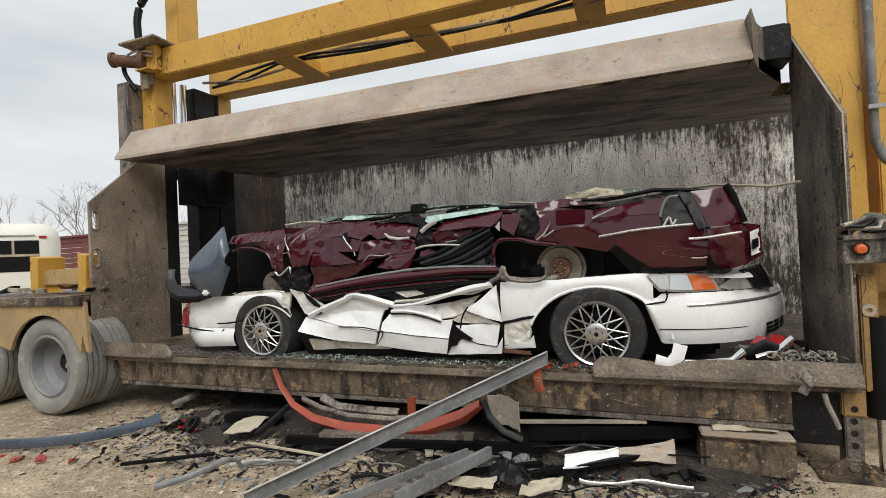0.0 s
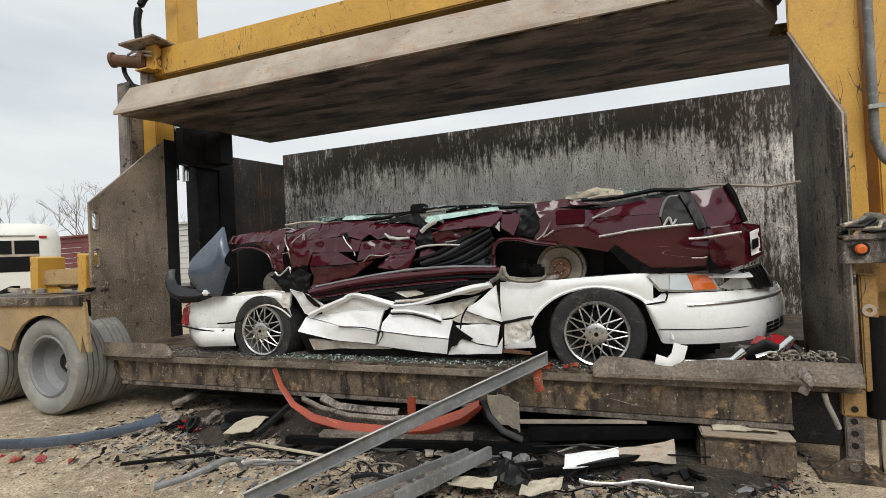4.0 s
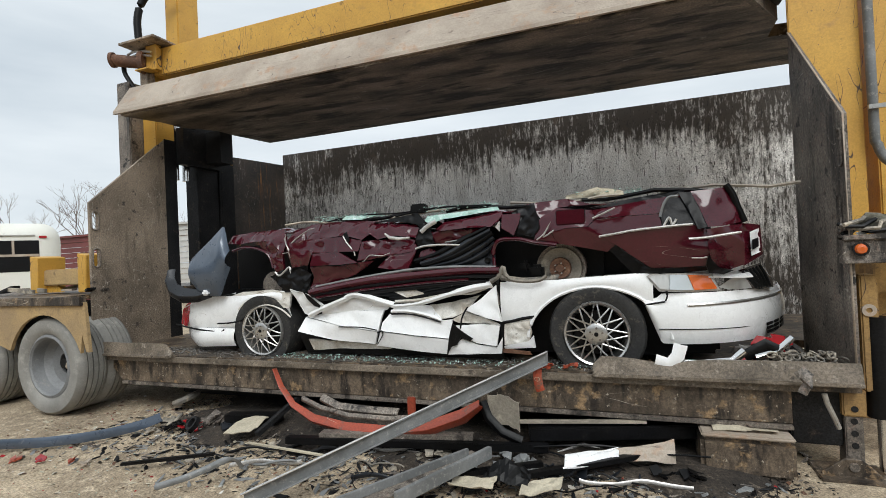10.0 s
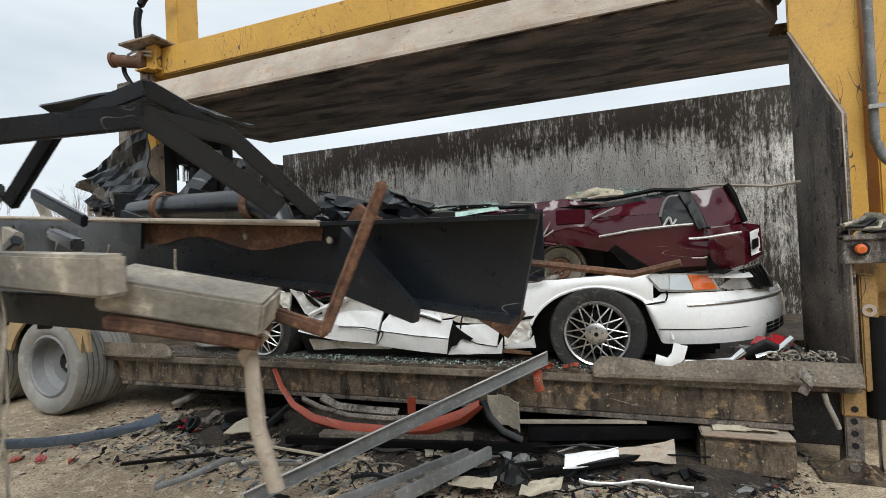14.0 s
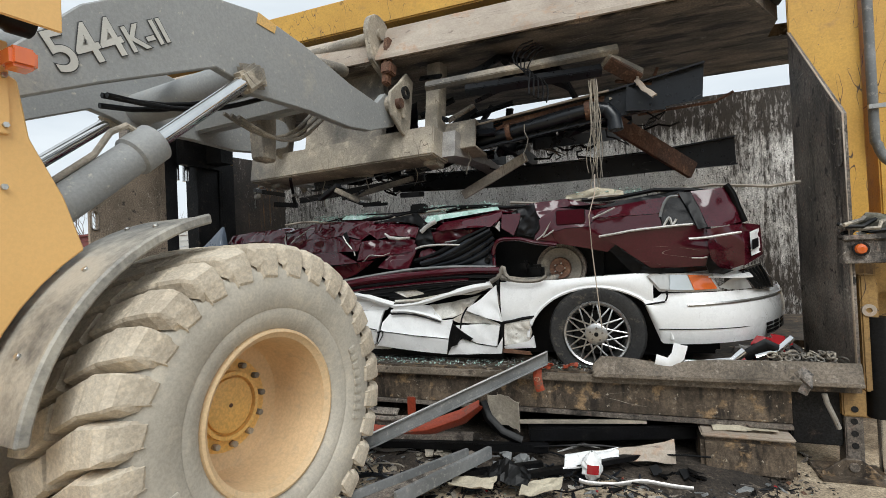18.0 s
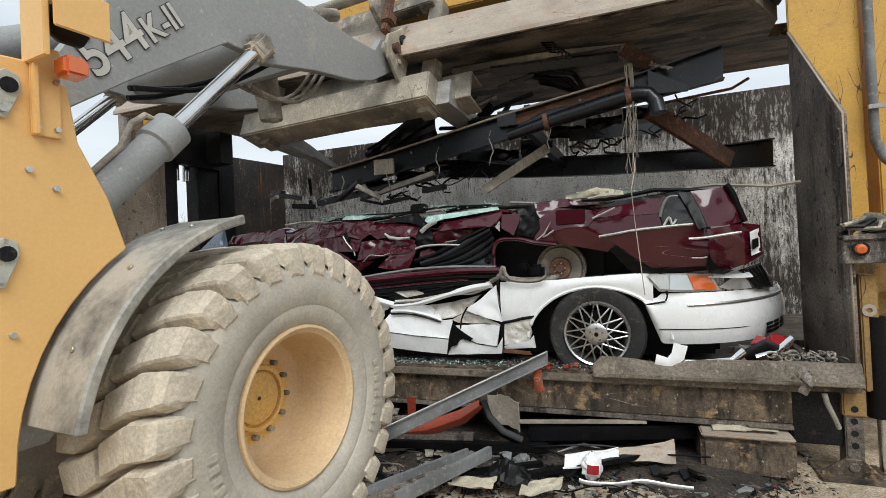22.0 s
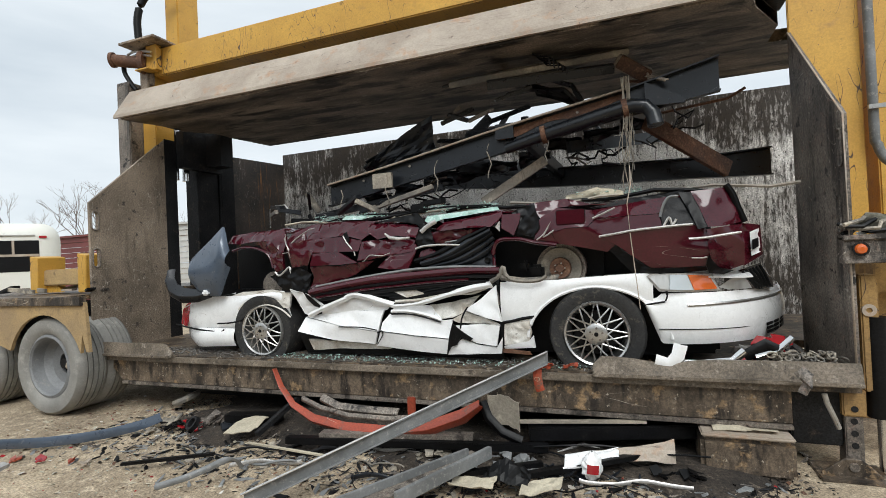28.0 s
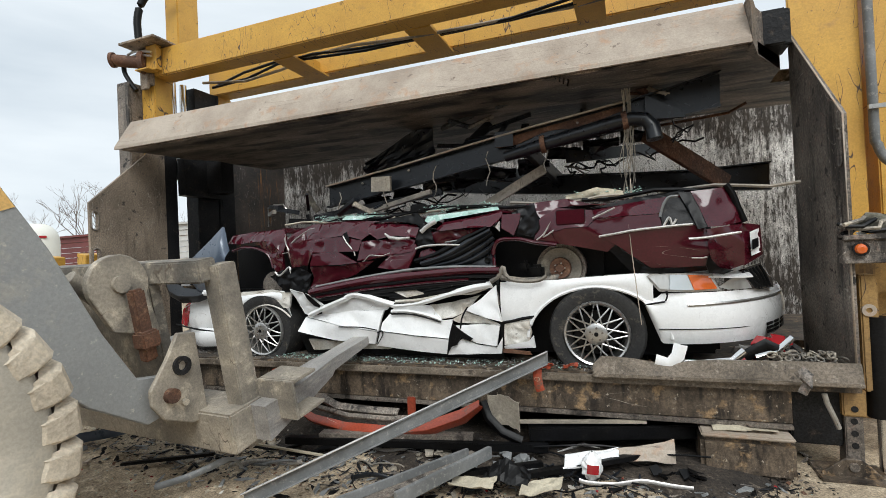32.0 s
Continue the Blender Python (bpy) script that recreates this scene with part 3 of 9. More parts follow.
part("plate_edge", shaped(bm_tube, [(XR + 0.002, YF + 0.002, 0.58), (XR, YF, 1.2), (XR + 0.002, YF + 0.002, 2.02), (XR + 0.002, YB, 2.84)], 0.006, 6), M["lip"], press, "rubbed bare plate edge")
part("post_foot", boxes((XL - 0.22, XL - 0.0, YB - 0.005, YB + 0.17, 0.1, 2.86), bev=0.008), M["steel_black"], press)
part("guide_channel", boxes((XL - 0.20, XL + 0.0, 4.76, 5.10, 0.1, 3.6), (XL - 0.22, XL + 0.02, 5.10, 5.14, 0.1, 3.6), bev=0.006), M["steel_black"], press)
part("rear_post", boxes((XL - 0.22, XL, 5.15, 5.39, 0.1, 2.7), bev=0.01), M["steel_black"], press)
part("rear_post", boxes((XL - 0.22, XL, 5.15, 5.39, 2.7, 3.62), bev=0.01), M["yellow"], press)
part("pin_mount", boxes((XL - 0.16, XL + 0.02, 4.14, 4.19, 3.45, 3.88), (XL - 0.12, XL + 0.0, 4.11, 4.14, 3.40, 3.60), bev=0.006), M["plate_brown"], press, "grimy pin mounting plate")
part("front_post", boxes((XL - 0.22, XL - 0.005, 4.20, 4.45, 2.55, 3.88), bev=0.012), M["yellow"], press)
part("front_post_back", boxes((XL - 0.42, XL - 0.225, 4.04, 4.30, 0.1, 3.5), bev=0.01), M["steel"], press)
part("tower_post", boxes((XL - 0.15, XL + 0.06, 4.50, 4.82, 3.90, 5.6), bev=0.012), M["yellow"], press)
for y in (4.52, 4.68):
    part("cylinder_rod", shaped(bm_tube, [(XL - 0.1, y, 2.4), (XL - 0.1, y, 3.62)], 0.045, 20), M["chrome"], press, "chrome hydraulic rod")

# top frame
part("front_top_beam", boxes((XL + 0.02, XR + 0.5, 4.18, 4.42, 3.55, 3.87), bev=0.012), M["yellow"], press, "scratched yellow top beam")
part("rear_top_beam", boxes((XL - 0.10, XR + 0.5, 5.10, 5.34, 3.60, 3.92), bev=0.012), M["yellow"], press, "scratched yellow top beam")
for x in (-3.45, -1.85, -0.25):
    part("tie_plate", boxes((x, x + 0.03, 4.42, 5.10, 3.56, 3.74), (x - 0.12, x + 0.15, 4.42, 5.10, 3.545, 3.565)), M["yellow"], press)
part("top_cap", boxes((XL - 0.25, XL + 0.30, 3.95, 4.60, 3.885, 3.91), bev=0.004), M["plate_brown"], press)
part("bracket", boxes((XL + 0.0, XL + 0.16, 4.10, 4.17, 3.60, 3.88), (XL - 0.08, XL + 0.12, 4.02, 4.16, 3.585, 3.60)), M["yellow"], press)

# right tower
part("tower_post", boxes((XR + 0.008, XR + 0.428, YB, YB + 0.03, 0.1, 5.4), (XR + 0.16, XR + 0.428, YB + 0.03, YB + 0.42, 0.1, 5.4), bev=0.006), M["yellow"], press, "scratched yellow tower post")

# platen, raised and lowered by the cylinders
bm = bmesh.new()
out = [(-5.115, 3.775), (0.80, 3.775), (0.90, 3.98), (1.14, 4.42), (1.15, 4.75), (1.55, 4.80), (1.55, 5.58), (-4.62, 5.58), (-4.73, 5.0), (-4.73, 4.75), (-4.97, 4.45), (-4.97, 4.18)]
bm_prism(bm, out, "z", 0.0, 0.10, bev=0.006)
platen = part("platen", bm, M["platen_under"], press, "blackened steel press platen")
bm = bmesh.new()
bm_prism(bm, [(3.695, -0.004), (3.70, 0.03), (3.90, 0.345), (3.92, 0.34), (3.92, 0.10), (3.73, 0.0)], "x", -5.12, 0.81)
part("platen_lip", bm, M["lip"], platen, "weathered grey steel lip with rust")
bm = bmesh.new()
bm_prism(bm, [(0.812, 3.70), (0.90, 3.98), (1.14, 4.42), (1.10, 4.44), (0.86, 4.0), (0.812, 3.9)], "z", -0.002, 0.33)
part("lip_return", bm, M["steel"], platen)
part("platen_back", boxes((-4.70, 1.14, 5.5, 5.575, 0.1, 0.35), (-4.7, 1.1, 4.1, 4.16, 0.1, 0.34)), M["steel_black"], platen)
for x in (-4.0, -2.5, -1.0, 0.4):
    part("rib", boxes((x, x + 0.03, 4.16, 5.5, 0.1, 0.32)), M["steel_black"], platen)
part("end_guide", boxes((0.98, 1.152, 4.16, 4.40, 0.10, 0.36), bev=0.008), M["steel_black"], platen, "black platen guide block")
part("guide_shoe", boxes((XL + 0.01, XL + 0.12, 4.46, 5.06, -0.43, 0.02), (XL + 0.12, XL + 0.36, 4.80, 5.0, -0.38, 0.02)), M["steel_black"], platen)


# ---- flattened cars on the deck ----
def panel(name, parent, matl, s0, s1, top, bot, y0, amp=0.0, seed=0.0, nx=40, nz=12, plan=None, bulge=0.0, freq=1.0, thick=0.006, label="", lean=0.0, smooth=True, fold=None):
    """A body panel between two curves, bulged and creased."""
    def fn(u, v):
        s = s0 + (s1 - s0) * u
        x, y = plan(s) if plan else (s, y0)
        zb, zt = bot(s), top(s)
        z = zb + (zt - zb) * v
        d = crease(s, z, amp, seed, freq) if amp else 0.0
        if fold:
            d += fold(s, z)
        ax, ay = (0.0, 1.0)
        if plan:
            x2, y2 = plan(s + 0.01)
            t = Vector((x2 - x, y2 - y))
            if t.length:
                t.normalize()
                ax, ay = -t.y, t.x
        d += -bulge * (1 - (2 * v - 1) ** 2) + lean * v
        return (x + ax * d, y + ay * d, z + 0.25 * (d if amp else 0))
    return part(name, sheet(nx, nz, fn, thick, smooth), matl, parent, label, sharp=22)


def arch(base, xc, zc, r, half=None):
    """A lower edge with a round wheel opening in it, half as wide as half says."""
    half = half or r

    def fn(x):
        h = 1 - ((x - xc) / half) ** 2
        return max(base(x), zc + r * math.sqrt(h)) if h > 0 else base(x)
    return fn


def skin(name, parent, matl, pts, label="", rough=0.006, seed=0.0, thick=0.005):
    """A piece of bent sheet metal with straight folds between its corners."""
    bm = bmesh.new()
    bm.faces.new([bm.verts.new(p) for p in pts])
    bmesh.ops.triangulate(bm, faces=bm.faces[:])
    bmesh.ops.subdivide_edges(bm, edges=bm.edges[:], cuts=3, use_grid_fill=True)
    bmesh.ops.triangulate(bm, faces=bm.faces[:])
    for v in bm.verts:
        v.co.y += rough * (noise.noise(v.co * 7 + Vector((seed, 0, 0))) + 0.6 * tri(9 * v.co.x + 6 * v.co.z + seed))
    bmesh.ops.recalc_face_normals(bm, faces=bm.faces[:])
    for f in bm.faces:
        f.smooth = True
    bmesh.ops.solidify(bm, geom=bm.faces[:], thickness=thick)
    return part(name, bm, matl, parent, label, sharp=14)


def crumpled(name, parent, matl, pts, label="", amp=0.012, seed=0.0, cell=0.10, hem=0.022, flow=2.2):
    """A buckled body skin: sharp random facets, longer along the car, inside the outline pts, with its rim turned in."""
    rnd = random.Random(int(seed * 100) + len(pts))
    ring = []
    for a, b in zip(pts, pts[1:] + pts[:1]):
        a, b = Vector(a), Vector(b)
        k = max(1, int((b - a).length / (cell * 0.9)))
        ring += [a.lerp(b, j / k) + Vector((rnd.uniform(-1, 1) * 0.25 * amp, rnd.uniform(-1, 1) * 0.5 * amp, rnd.uniform(-1, 1) * 0.25 * amp)) * (j > 0) for j in range(k)]
    flat = [Vector((p.x, p.z)) for p in ring]
    x0, x1 = min(p.x for p in flat), max(p.x for p in flat)
    z0, z1 = min(p.y for p in flat), max(p.y for p in flat)

    def inside(q):
        odd = False
        for a, b in zip(flat, flat[1:] + flat[:1]):
            if (a.y > q.y) != (b.y > q.y) and q.x < (b.x - a.x) * (q.y - a.y) / (b.y - a.y) + a.x:
                odd = not odd
        return odd
    inner = []
    for _ in range(int((x1 - x0) * (z1 - z0) / (cell * cell / flow) * 6) + 30):
        q = Vector((rnd.uniform(x0, x1), rnd.uniform(z0, z1)))
        if inside(q) and all(math.hypot((q.x - o.x) / flow, q.y - o.y) > cell / flow * 0.75 for o in inner) and all((q - o).length > cell * 0.28 for o in flat):
            inner.append(q)
    corners = [Vector(p) for p in pts]

    def depth(q):
        ws = [1 / ((q.x - c.x) ** 2 + 2.0 * (q.y - c.z) ** 2 + 1e-5) for c in corners]
        return sum(a * c.y for a, c in zip(ws, corners)) / sum(ws)
    co, _, faces, _, _, _ = geometry.delaunay_2d_cdt(flat + inner, [], [list(range(len(flat)))], 1, 1e-6)
    bm = bmesh.new()
    rim = {(round(p.x, 5), round(p.y, 5)): q.y for p, q in zip(flat, ring)}
    vs = []
    for q in co:
        y = rim.get((round(q.x, 5), round(q.y, 5)))
        vs.append(bm.verts.new((q.x, depth(q) + amp * rnd.uniform(-1, 1) if y is None else y, q.y)))
    for f in faces:
        bm.faces.new([vs[k] for k in f])
    bmesh.ops.subdivide_edges(bm, edges=bm.edges[:], cuts=3, smooth=0.35, use_grid_fill=True)
    for _ in range(2):
        bmesh.ops.smooth_vert(bm, verts=[v for v in bm.verts if not v.is_boundary], factor=0.5, use_axis_x=True, use_axis_y=True, use_axis_z=True)
    for v in bm.verts:
        v.co.y += 0.0016 * noise.noise(v.co * 26 + Vector((seed, 0, 0)))
    bmesh.ops.recalc_face_normals(bm, faces=bm.faces[:])
    if sum(f.normal.y for f in bm.faces) > 0:
        bmesh.ops.reverse_faces(bm, faces=bm.faces[:])
    if hem:
        out = bmesh.ops.extrude_edge_only(bm, edges=[e for e in bm.edges if e.is_boundary])
        bmesh.ops.translate(bm, vec=(0, hem, 0), verts=[v for v in out["geom"] if isinstance(v, bmesh.types.BMVert)])
    for f in bm.faces:
        f.smooth = True
    return part(name, bm, matl, parent, label, sharp=24)


def strip(pts, wide, thick, solid=0.012):
    """A bent band along pts, wide upwards."""
    bm = bmesh.new()
    rows = []
    for i, p in enumerate(pts):
        p = Vector(p)
        d = (Vector(pts[min(i + 1, len(pts) - 1)]) - Vector(pts[max(i - 1, 0)])).normalized()
        n = Vector((0, -1, 0)).cross(d).normalized()
        if n.z < 0:
            n = -n
        w = wide[i] if isinstance(wide, (list, tuple)) else wide
        rows.append([bm.verts.new(p + n * w * k + Vector((0, -thick * (1 - (2 * abs(k)) ** 2), 0))) for k in (-0.5, -0.25, 0, 0.25, 0.5)])
    for a, b in zip(rows, rows[1:]):
        for j in range(4):
            f = bm.faces.new((a[j], b[j], b[j + 1], a[j + 1]))
            f.smooth = True
    bmesh.ops.recalc_face_normals(bm, faces=bm.faces[:])
    bmesh.ops.solidify(bm, geom=bm.faces[:], thickness=solid)
    return bm


def ribbon(name, parent, matl, pts, wide, thick=0.015, label="", wob=0.004):
    """A bent band of trim or rolled sheet along pts, eased and slightly wavy."""
    run = eased(pts, 4)
    run = [p + Vector((0, wob * noise.noise(p * 9), 0.6 * wob * noise.noise(p * 7 + Vector((5, 0, 0))))) for k, p in enumerate(run)]
    return part(name, strip([tuple(p) for p in run], wide, thick, 0.003), matl, parent, label)


def flat_tyre(bm, x, y, z, r, w, floor):
    prof = [(r * 0.66, 0.0), (r * 0.80, -0.025), (r * 0.95, -0.02), (r, 0.02), (r, w - 0.02), (r * 0.95, w + 0.02), (r * 0.8, w + 0.02), (r * 0.66, w)]
    vs = bm_lathe(bm, prof, 48, pose(x, y, z, 0, 0, 90), closed=True)
    for v in vs:
        if v.co.z < floor:
            k = floor - v.co.z
            v.co.z = floor
            v.co.y += -0.35 * k if v.co.y < y + w / 2 else 0.35 * k


def wire_wheel(parent, x, y, z, floor, turn):
    """Alloy wheel with crossed wire spokes and a sagging flat tyre."""
    bm = bmesh.new()
    flat_tyre(bm, x, y, z, 0.325, 0.21, floor)
    w = part("wheel", bm, M["rubber"], parent, "flat black tyre")
    m = pose(x, y, z, 0, 0, 90)
    part("rim", shaped(bm_lathe, [(0.222, -0.018), (0.215, -0.030), (0.203, -0.022), (0.190, 0.02), (0.180, 0.16), (0.215, 0.17), (0.224, 0.0)], 48, m, True), M["alloy"], w, "bright alloy rim")
    bm = bmesh.new()
    for k in range(12):
        for off in (-0.74, 0.74):
            a = 2 * math.pi * k / 12 + turn
            b = a + off
            p = Vector((x + 0.060 * math.cos(a), y - 0.034, z + 0.060 * math.sin(a)))
            q = Vector((x + 0.204 * math.cos(b), y - 0.014, z + 0.204 * math.sin(b)))
            bm_tube(bm, [p, p.lerp(q, 0.5) + Vector((0, -0.010, 0)), q], 0.0062, 5)
    part("spokes", bm, M["alloy"], w)
    part("hub_cap", shaped(bm_lathe, [(0.010, -0.046), (0.03, -0.046), (0.066, -0.044), (0.075, -0.038), (0.078, -0.02), (0.078, 0.0), (0.01, 0.0)], 28, m), M["alloy"], w)
    part("cap_badge", shaped(bm_lathe, [(0.004, -0.054), (0.013, -0.053), (0.015, -0.046), (0.004, -0.046)], 20, m), M["plastic"], w)
    for k in range(5):
        a = 2 * math.pi * k / 5 + turn
        part("lug_nut", shaped(bm_tube, [(x + 0.042 * math.cos(a), y - 0.040, z + 0.042 * math.sin(a)), (x + 0.042 * math.cos(a), y - 0.050, z + 0.042 * math.sin(a))], 0.008, 6), M["steel"], w)
    part("brake_drum", shaped(bm_lathe, [(0.01, 0.05), (0.15, 0.05), (0.15, 0.12), (0.01, 0.12)], 24, m), M["plastic"], w)
    return w


def nose(x0, reach, y0, deep):
    """Plan of a car end: straight side, then rounded towards the middle."""
    def fn(s):
        if s <= x0:
            return (s, y0)
        a = min((s - x0) / (reach * 1.35), 1.0) * math.pi / 2
        return (x0 + reach * math.sin(a), y0 + deep * (1 - math.cos(a)))
    return fn


white = thing("flattened_car", "crushed white sedan with wire-spoke alloy wheels, lying under another wreck", "car", "flattened cars")
Y1 = 3.57
top_w = curve((-4.2, 0.86), (-4.12, 0.95), (-3.93, 1.025), (-3.3, 1.035), (-2.9, 1.075), (-2.78, 1.06))
tail_w = lambda s: (s, Y1 + 0.9 * max(0.0, -3.85 - s) ** 1.6)
panel("quarter_panel", white, M["white_paint"], -4.24, -2.80, top_w, arch(curve((-4.2, 0.74), (-2.8, 0.72)), -3.09, 0.70, 0.325), Y1, 0.016, 2.0, 60, 10, tail_w, 0.02)
panel("rear_bumper", white, M["white_paint"], -4.32, -3.42, curve((-4.2, 0.74), (-3.4, 0.735)), curve((-4.2, 0.60), (-3.9, 0.555), (-3.4, 0.575)), Y1, 0, 0, 24, 6, lambda s: (s, Y1 - 0.015 + 0.9 * max(0.0, -3.80 - s) ** 1.5), 0.03, label="scuffed white rear bumper")
wire_wheel(white, -3.10, Y1 - 0.015, 0.722, DECK + 0.005, 0.1)
wire_wheel(white, -0.237, Y1 - 0.03, 0.734, DECK + 0.005, 0.25)

# crumpled doors: torn skins over one another, rolled edges, and gaps drawn as black sheets and strips
crumpled("door_skin", white, M["white_paint"], [(-2.657, 3.460, 0.731), (-2.623, 3.530, 0.841), (-2.258, 3.475, 0.780), (-1.904, 3.475, 0.733), (-1.943, 3.500, 0.634), (-2.324, 3.485, 0.661)], "torn white lower door sheet", 0.006, 1.1, 0.14, 0.022, 2.2)
crumpled("door_skin", white, M["white_paint"], [(-2.611, 3.530, 0.846), (-2.476, 3.560, 0.867), (-2.158, 3.540, 0.897), (-1.864, 3.530, 0.902), (-1.885, 3.505, 0.828), (-1.901, 3.480, 0.737), (-2.261, 3.480, 0.784)], "creased white rear door", 0.008, 2.3, 0.13, 0.022, 2.2)
crumpled("door_skin", white, M["white_paint"], [(-1.874, 3.468, 0.744), (-1.863, 3.490, 0.808), (-1.807, 3.515, 0.872), (-1.579, 3.500, 0.865), (-1.369, 3.500, 0.822), (-1.280, 3.510, 0.830), (-1.292, 3.485, 0.688), (-1.569, 3.460, 0.714)], "creased white front door", 0.007, 3.7, 0.14, 0.022, 2.2)
crumpled("door_skin", white, M["white_paint"], [(-1.876, 3.470, 0.734), (-1.571, 3.465, 0.704), (-1.292, 3.485, 0.680), (-1.333, 3.505, 0.568), (-1.566, 3.495, 0.585), (-1.931, 3.505, 0.619)], "white lower front door sheet", 0.005, 4.2, 0.14, 0.022, 2.2)
crumpled("tear", white, M["plastic"], [(-1.264, 3.462, 0.807), (-1.196, 3.462, 0.753), (-1.108, 3.468, 0.694), (-1.136, 3.470, 0.677), (-1.204, 3.468, 0.705), (-1.234, 3.468, 0.646), (-1.280, 3.470, 0.632), (-1.321, 3.475, 0.570), (-1.299, 3.468, 0.691)], "black torn opening in the door", 0.003, 5, 0.06, 0.01, 2.2)
crumpled("door_skin", white, M["white_paint"], [(-1.248, 3.490, 0.786), (-1.053, 3.490, 0.800), (-0.904, 3.475, 0.791), (-0.932, 3.475, 0.643), (-1.080, 3.485, 0.659), (-1.199, 3.480, 0.708)], "square white door patch", 0.005, 6.1, 0.1, 0.022, 2.2)
crumpled("door_skin", white, M["white_paint"], [(-1.292, 3.490, 0.623), (-1.201, 3.495, 0.688), (-1.071, 3.495, 0.644), (-0.933, 3.490, 0.632), (-0.889, 3.480, 0.704), (-0.904, 3.500, 0.585), (-1.322, 3.500, 0.565)], "white door bottom edge", 0.006, 7.9, 0.09, 0.022, 2.2)
crumpled("door_skin", white, M["white_paint"], [(-1.047, 3.500, 0.982), (-0.926, 3.500, 1.084), (-0.910, 3.475, 0.942), (-0.886, 3.475, 0.819), (-1.000, 3.465, 0.849), (-1.174, 3.500, 0.903)], "folded white door corner", 0.007, 8.8, 0.1, 0.022, 2.2)
crumpled("door_skin", white, M["dirty_white"], [(-1.284, 3.520, 0.828), (-1.172, 3.530, 0.887), (-1.002, 3.500, 0.836), (-0.910, 3.500, 0.795), (-1.063, 3.525, 0.799), (-1.234, 3.530, 0.801)], "crushed stained door skin", 0.016, 9.5, 0.05, 0.022, 2.2)
crumpled("door_skin", white, M["dirty_white"], [(-1.489, 3.580, 0.935), (-1.307, 3.600, 0.953), (-1.075, 3.600, 1.007), (-1.167, 3.560, 0.896), (-1.285, 3.550, 0.841), (-1.388, 3.550, 0.824), (-1.461, 3.560, 0.866)], "crushed stained door skin", 0.022, 10.4, 0.06, 0.022, 2.2)
crumpled("door_skin", white, M["white_paint"], [(-1.811, 3.545, 0.886), (-1.776, 3.560, 0.934), (-1.577, 3.560, 0.946), (-1.476, 3.570, 0.927), (-1.380, 3.530, 0.839), (-1.592, 3.530, 0.870)], "white upper door sheet", 0.006, 11.2, 0.12, 0.022, 2.2)
crumpled("door_skin", white, M["white_paint"], [(-2.758, 3.500, 1.089), (-2.540, 3.485, 1.034), (-2.398, 3.500, 0.936), (-2.529, 3.520, 0.853), (-2.627, 3.530, 0.871), (-2.685, 3.520, 0.974)], "torn white corner of the quarter panel", 0.012, 12.1, 0.07, 0.022, 2.2)
crumpled("rip", white, M["plastic"], [(-2.594, 3.475, 1.059), (-2.541, 3.470, 1.035), (-2.430, 3.475, 0.948), (-2.446, 3.480, 0.929), (-2.492, 3.475, 0.944), (-2.563, 3.475, 1.006)], "", 0.004, 13, 0.04, 0.006, 2.2)
crumpled("door_skin", white, M["white_paint"], [(-2.433, 3.520, 0.948), (-2.216, 3.530, 1.006), (-2.067, 3.530, 1.000), (-1.811, 3.530, 0.938), (-1.846, 3.535, 0.901), (-2.161, 3.545, 0.896), (-2.470, 3.550, 0.863)], "crumpled white window frame", 0.016, 14.6, 0.09, 0.022, 2.2)
crumpled("sill", white, M["dirty_white"], [(-2.603, 3.530, 0.658), (-2.303, 3.535, 0.643), (-1.832, 3.540, 0.615), (-1.829, 3.550, 0.586), (-2.316, 3.550, 0.579), (-2.565, 3.550, 0.558)], "broken stained white sill", 0.01, 15.5, 0.07, 0.022, 2.2)
crumpled("sill", white, M["plastic"], [(-2.717, 3.560, 0.690), (-1.792, 3.560, 0.612), (-0.910, 3.560, 0.577), (-0.915, 3.570, 0.529), (-1.806, 3.580, 0.535), (-2.652, 3.580, 0.530)], "dark broken sill with green glass", 0.012, 16.5, 0.12, 0.022, 2.2)
ribbon("rolled_edge", white, M["white_paint"], [(-2.556, 3.495, 0.865), (-2.401, 3.495, 0.927), (-2.250, 3.495, 0.982), (-2.178, 3.495, 1.005)], 0.035, 0.02, "rolled white roof edge", 0.004)
ribbon("rolled_edge", white, M["white_paint"], [(-2.197, 3.500, 1.009), (-2.132, 3.500, 1.031), (-2.048, 3.500, 1.025), (-1.925, 3.500, 0.992), (-1.756, 3.500, 0.945)], 0.045, 0.022, "rolled white roof edge", 0.004)
ribbon("rolled_edge", white, M["white_paint"], [(-1.776, 3.500, 0.937), (-1.551, 3.500, 0.953), (-1.313, 3.500, 1.015), (-1.122, 3.500, 1.063), (-0.947, 3.500, 1.093)], [0.02, 0.02, 0.02, 0.02, 0.02, 0.03, 0.03, 0.03, 0.03, 0.03, 0.045, 0.045, 0.045, 0.045, 0.045, 0.045, 0.045], 0.02, "rolled white roof edge", 0.004)
ribbon("rolled_edge", white, M["dirty_white"], [(-1.760, 3.530, 0.969), (-1.538, 3.530, 0.980), (-1.278, 3.530, 1.025), (-1.107, 3.530, 1.031), (-0.982, 3.530, 1.079)], 0.022, 0.012, "folded white roof gutter", 0.004)
ribbon("door_edge", white, M["white_paint"], [(-1.782, 3.497, 0.897), (-1.639, 3.497, 0.896), (-1.496, 3.497, 0.870), (-1.358, 3.497, 0.827)], 0.022, 0.012, "curled white door edge", 0.004)
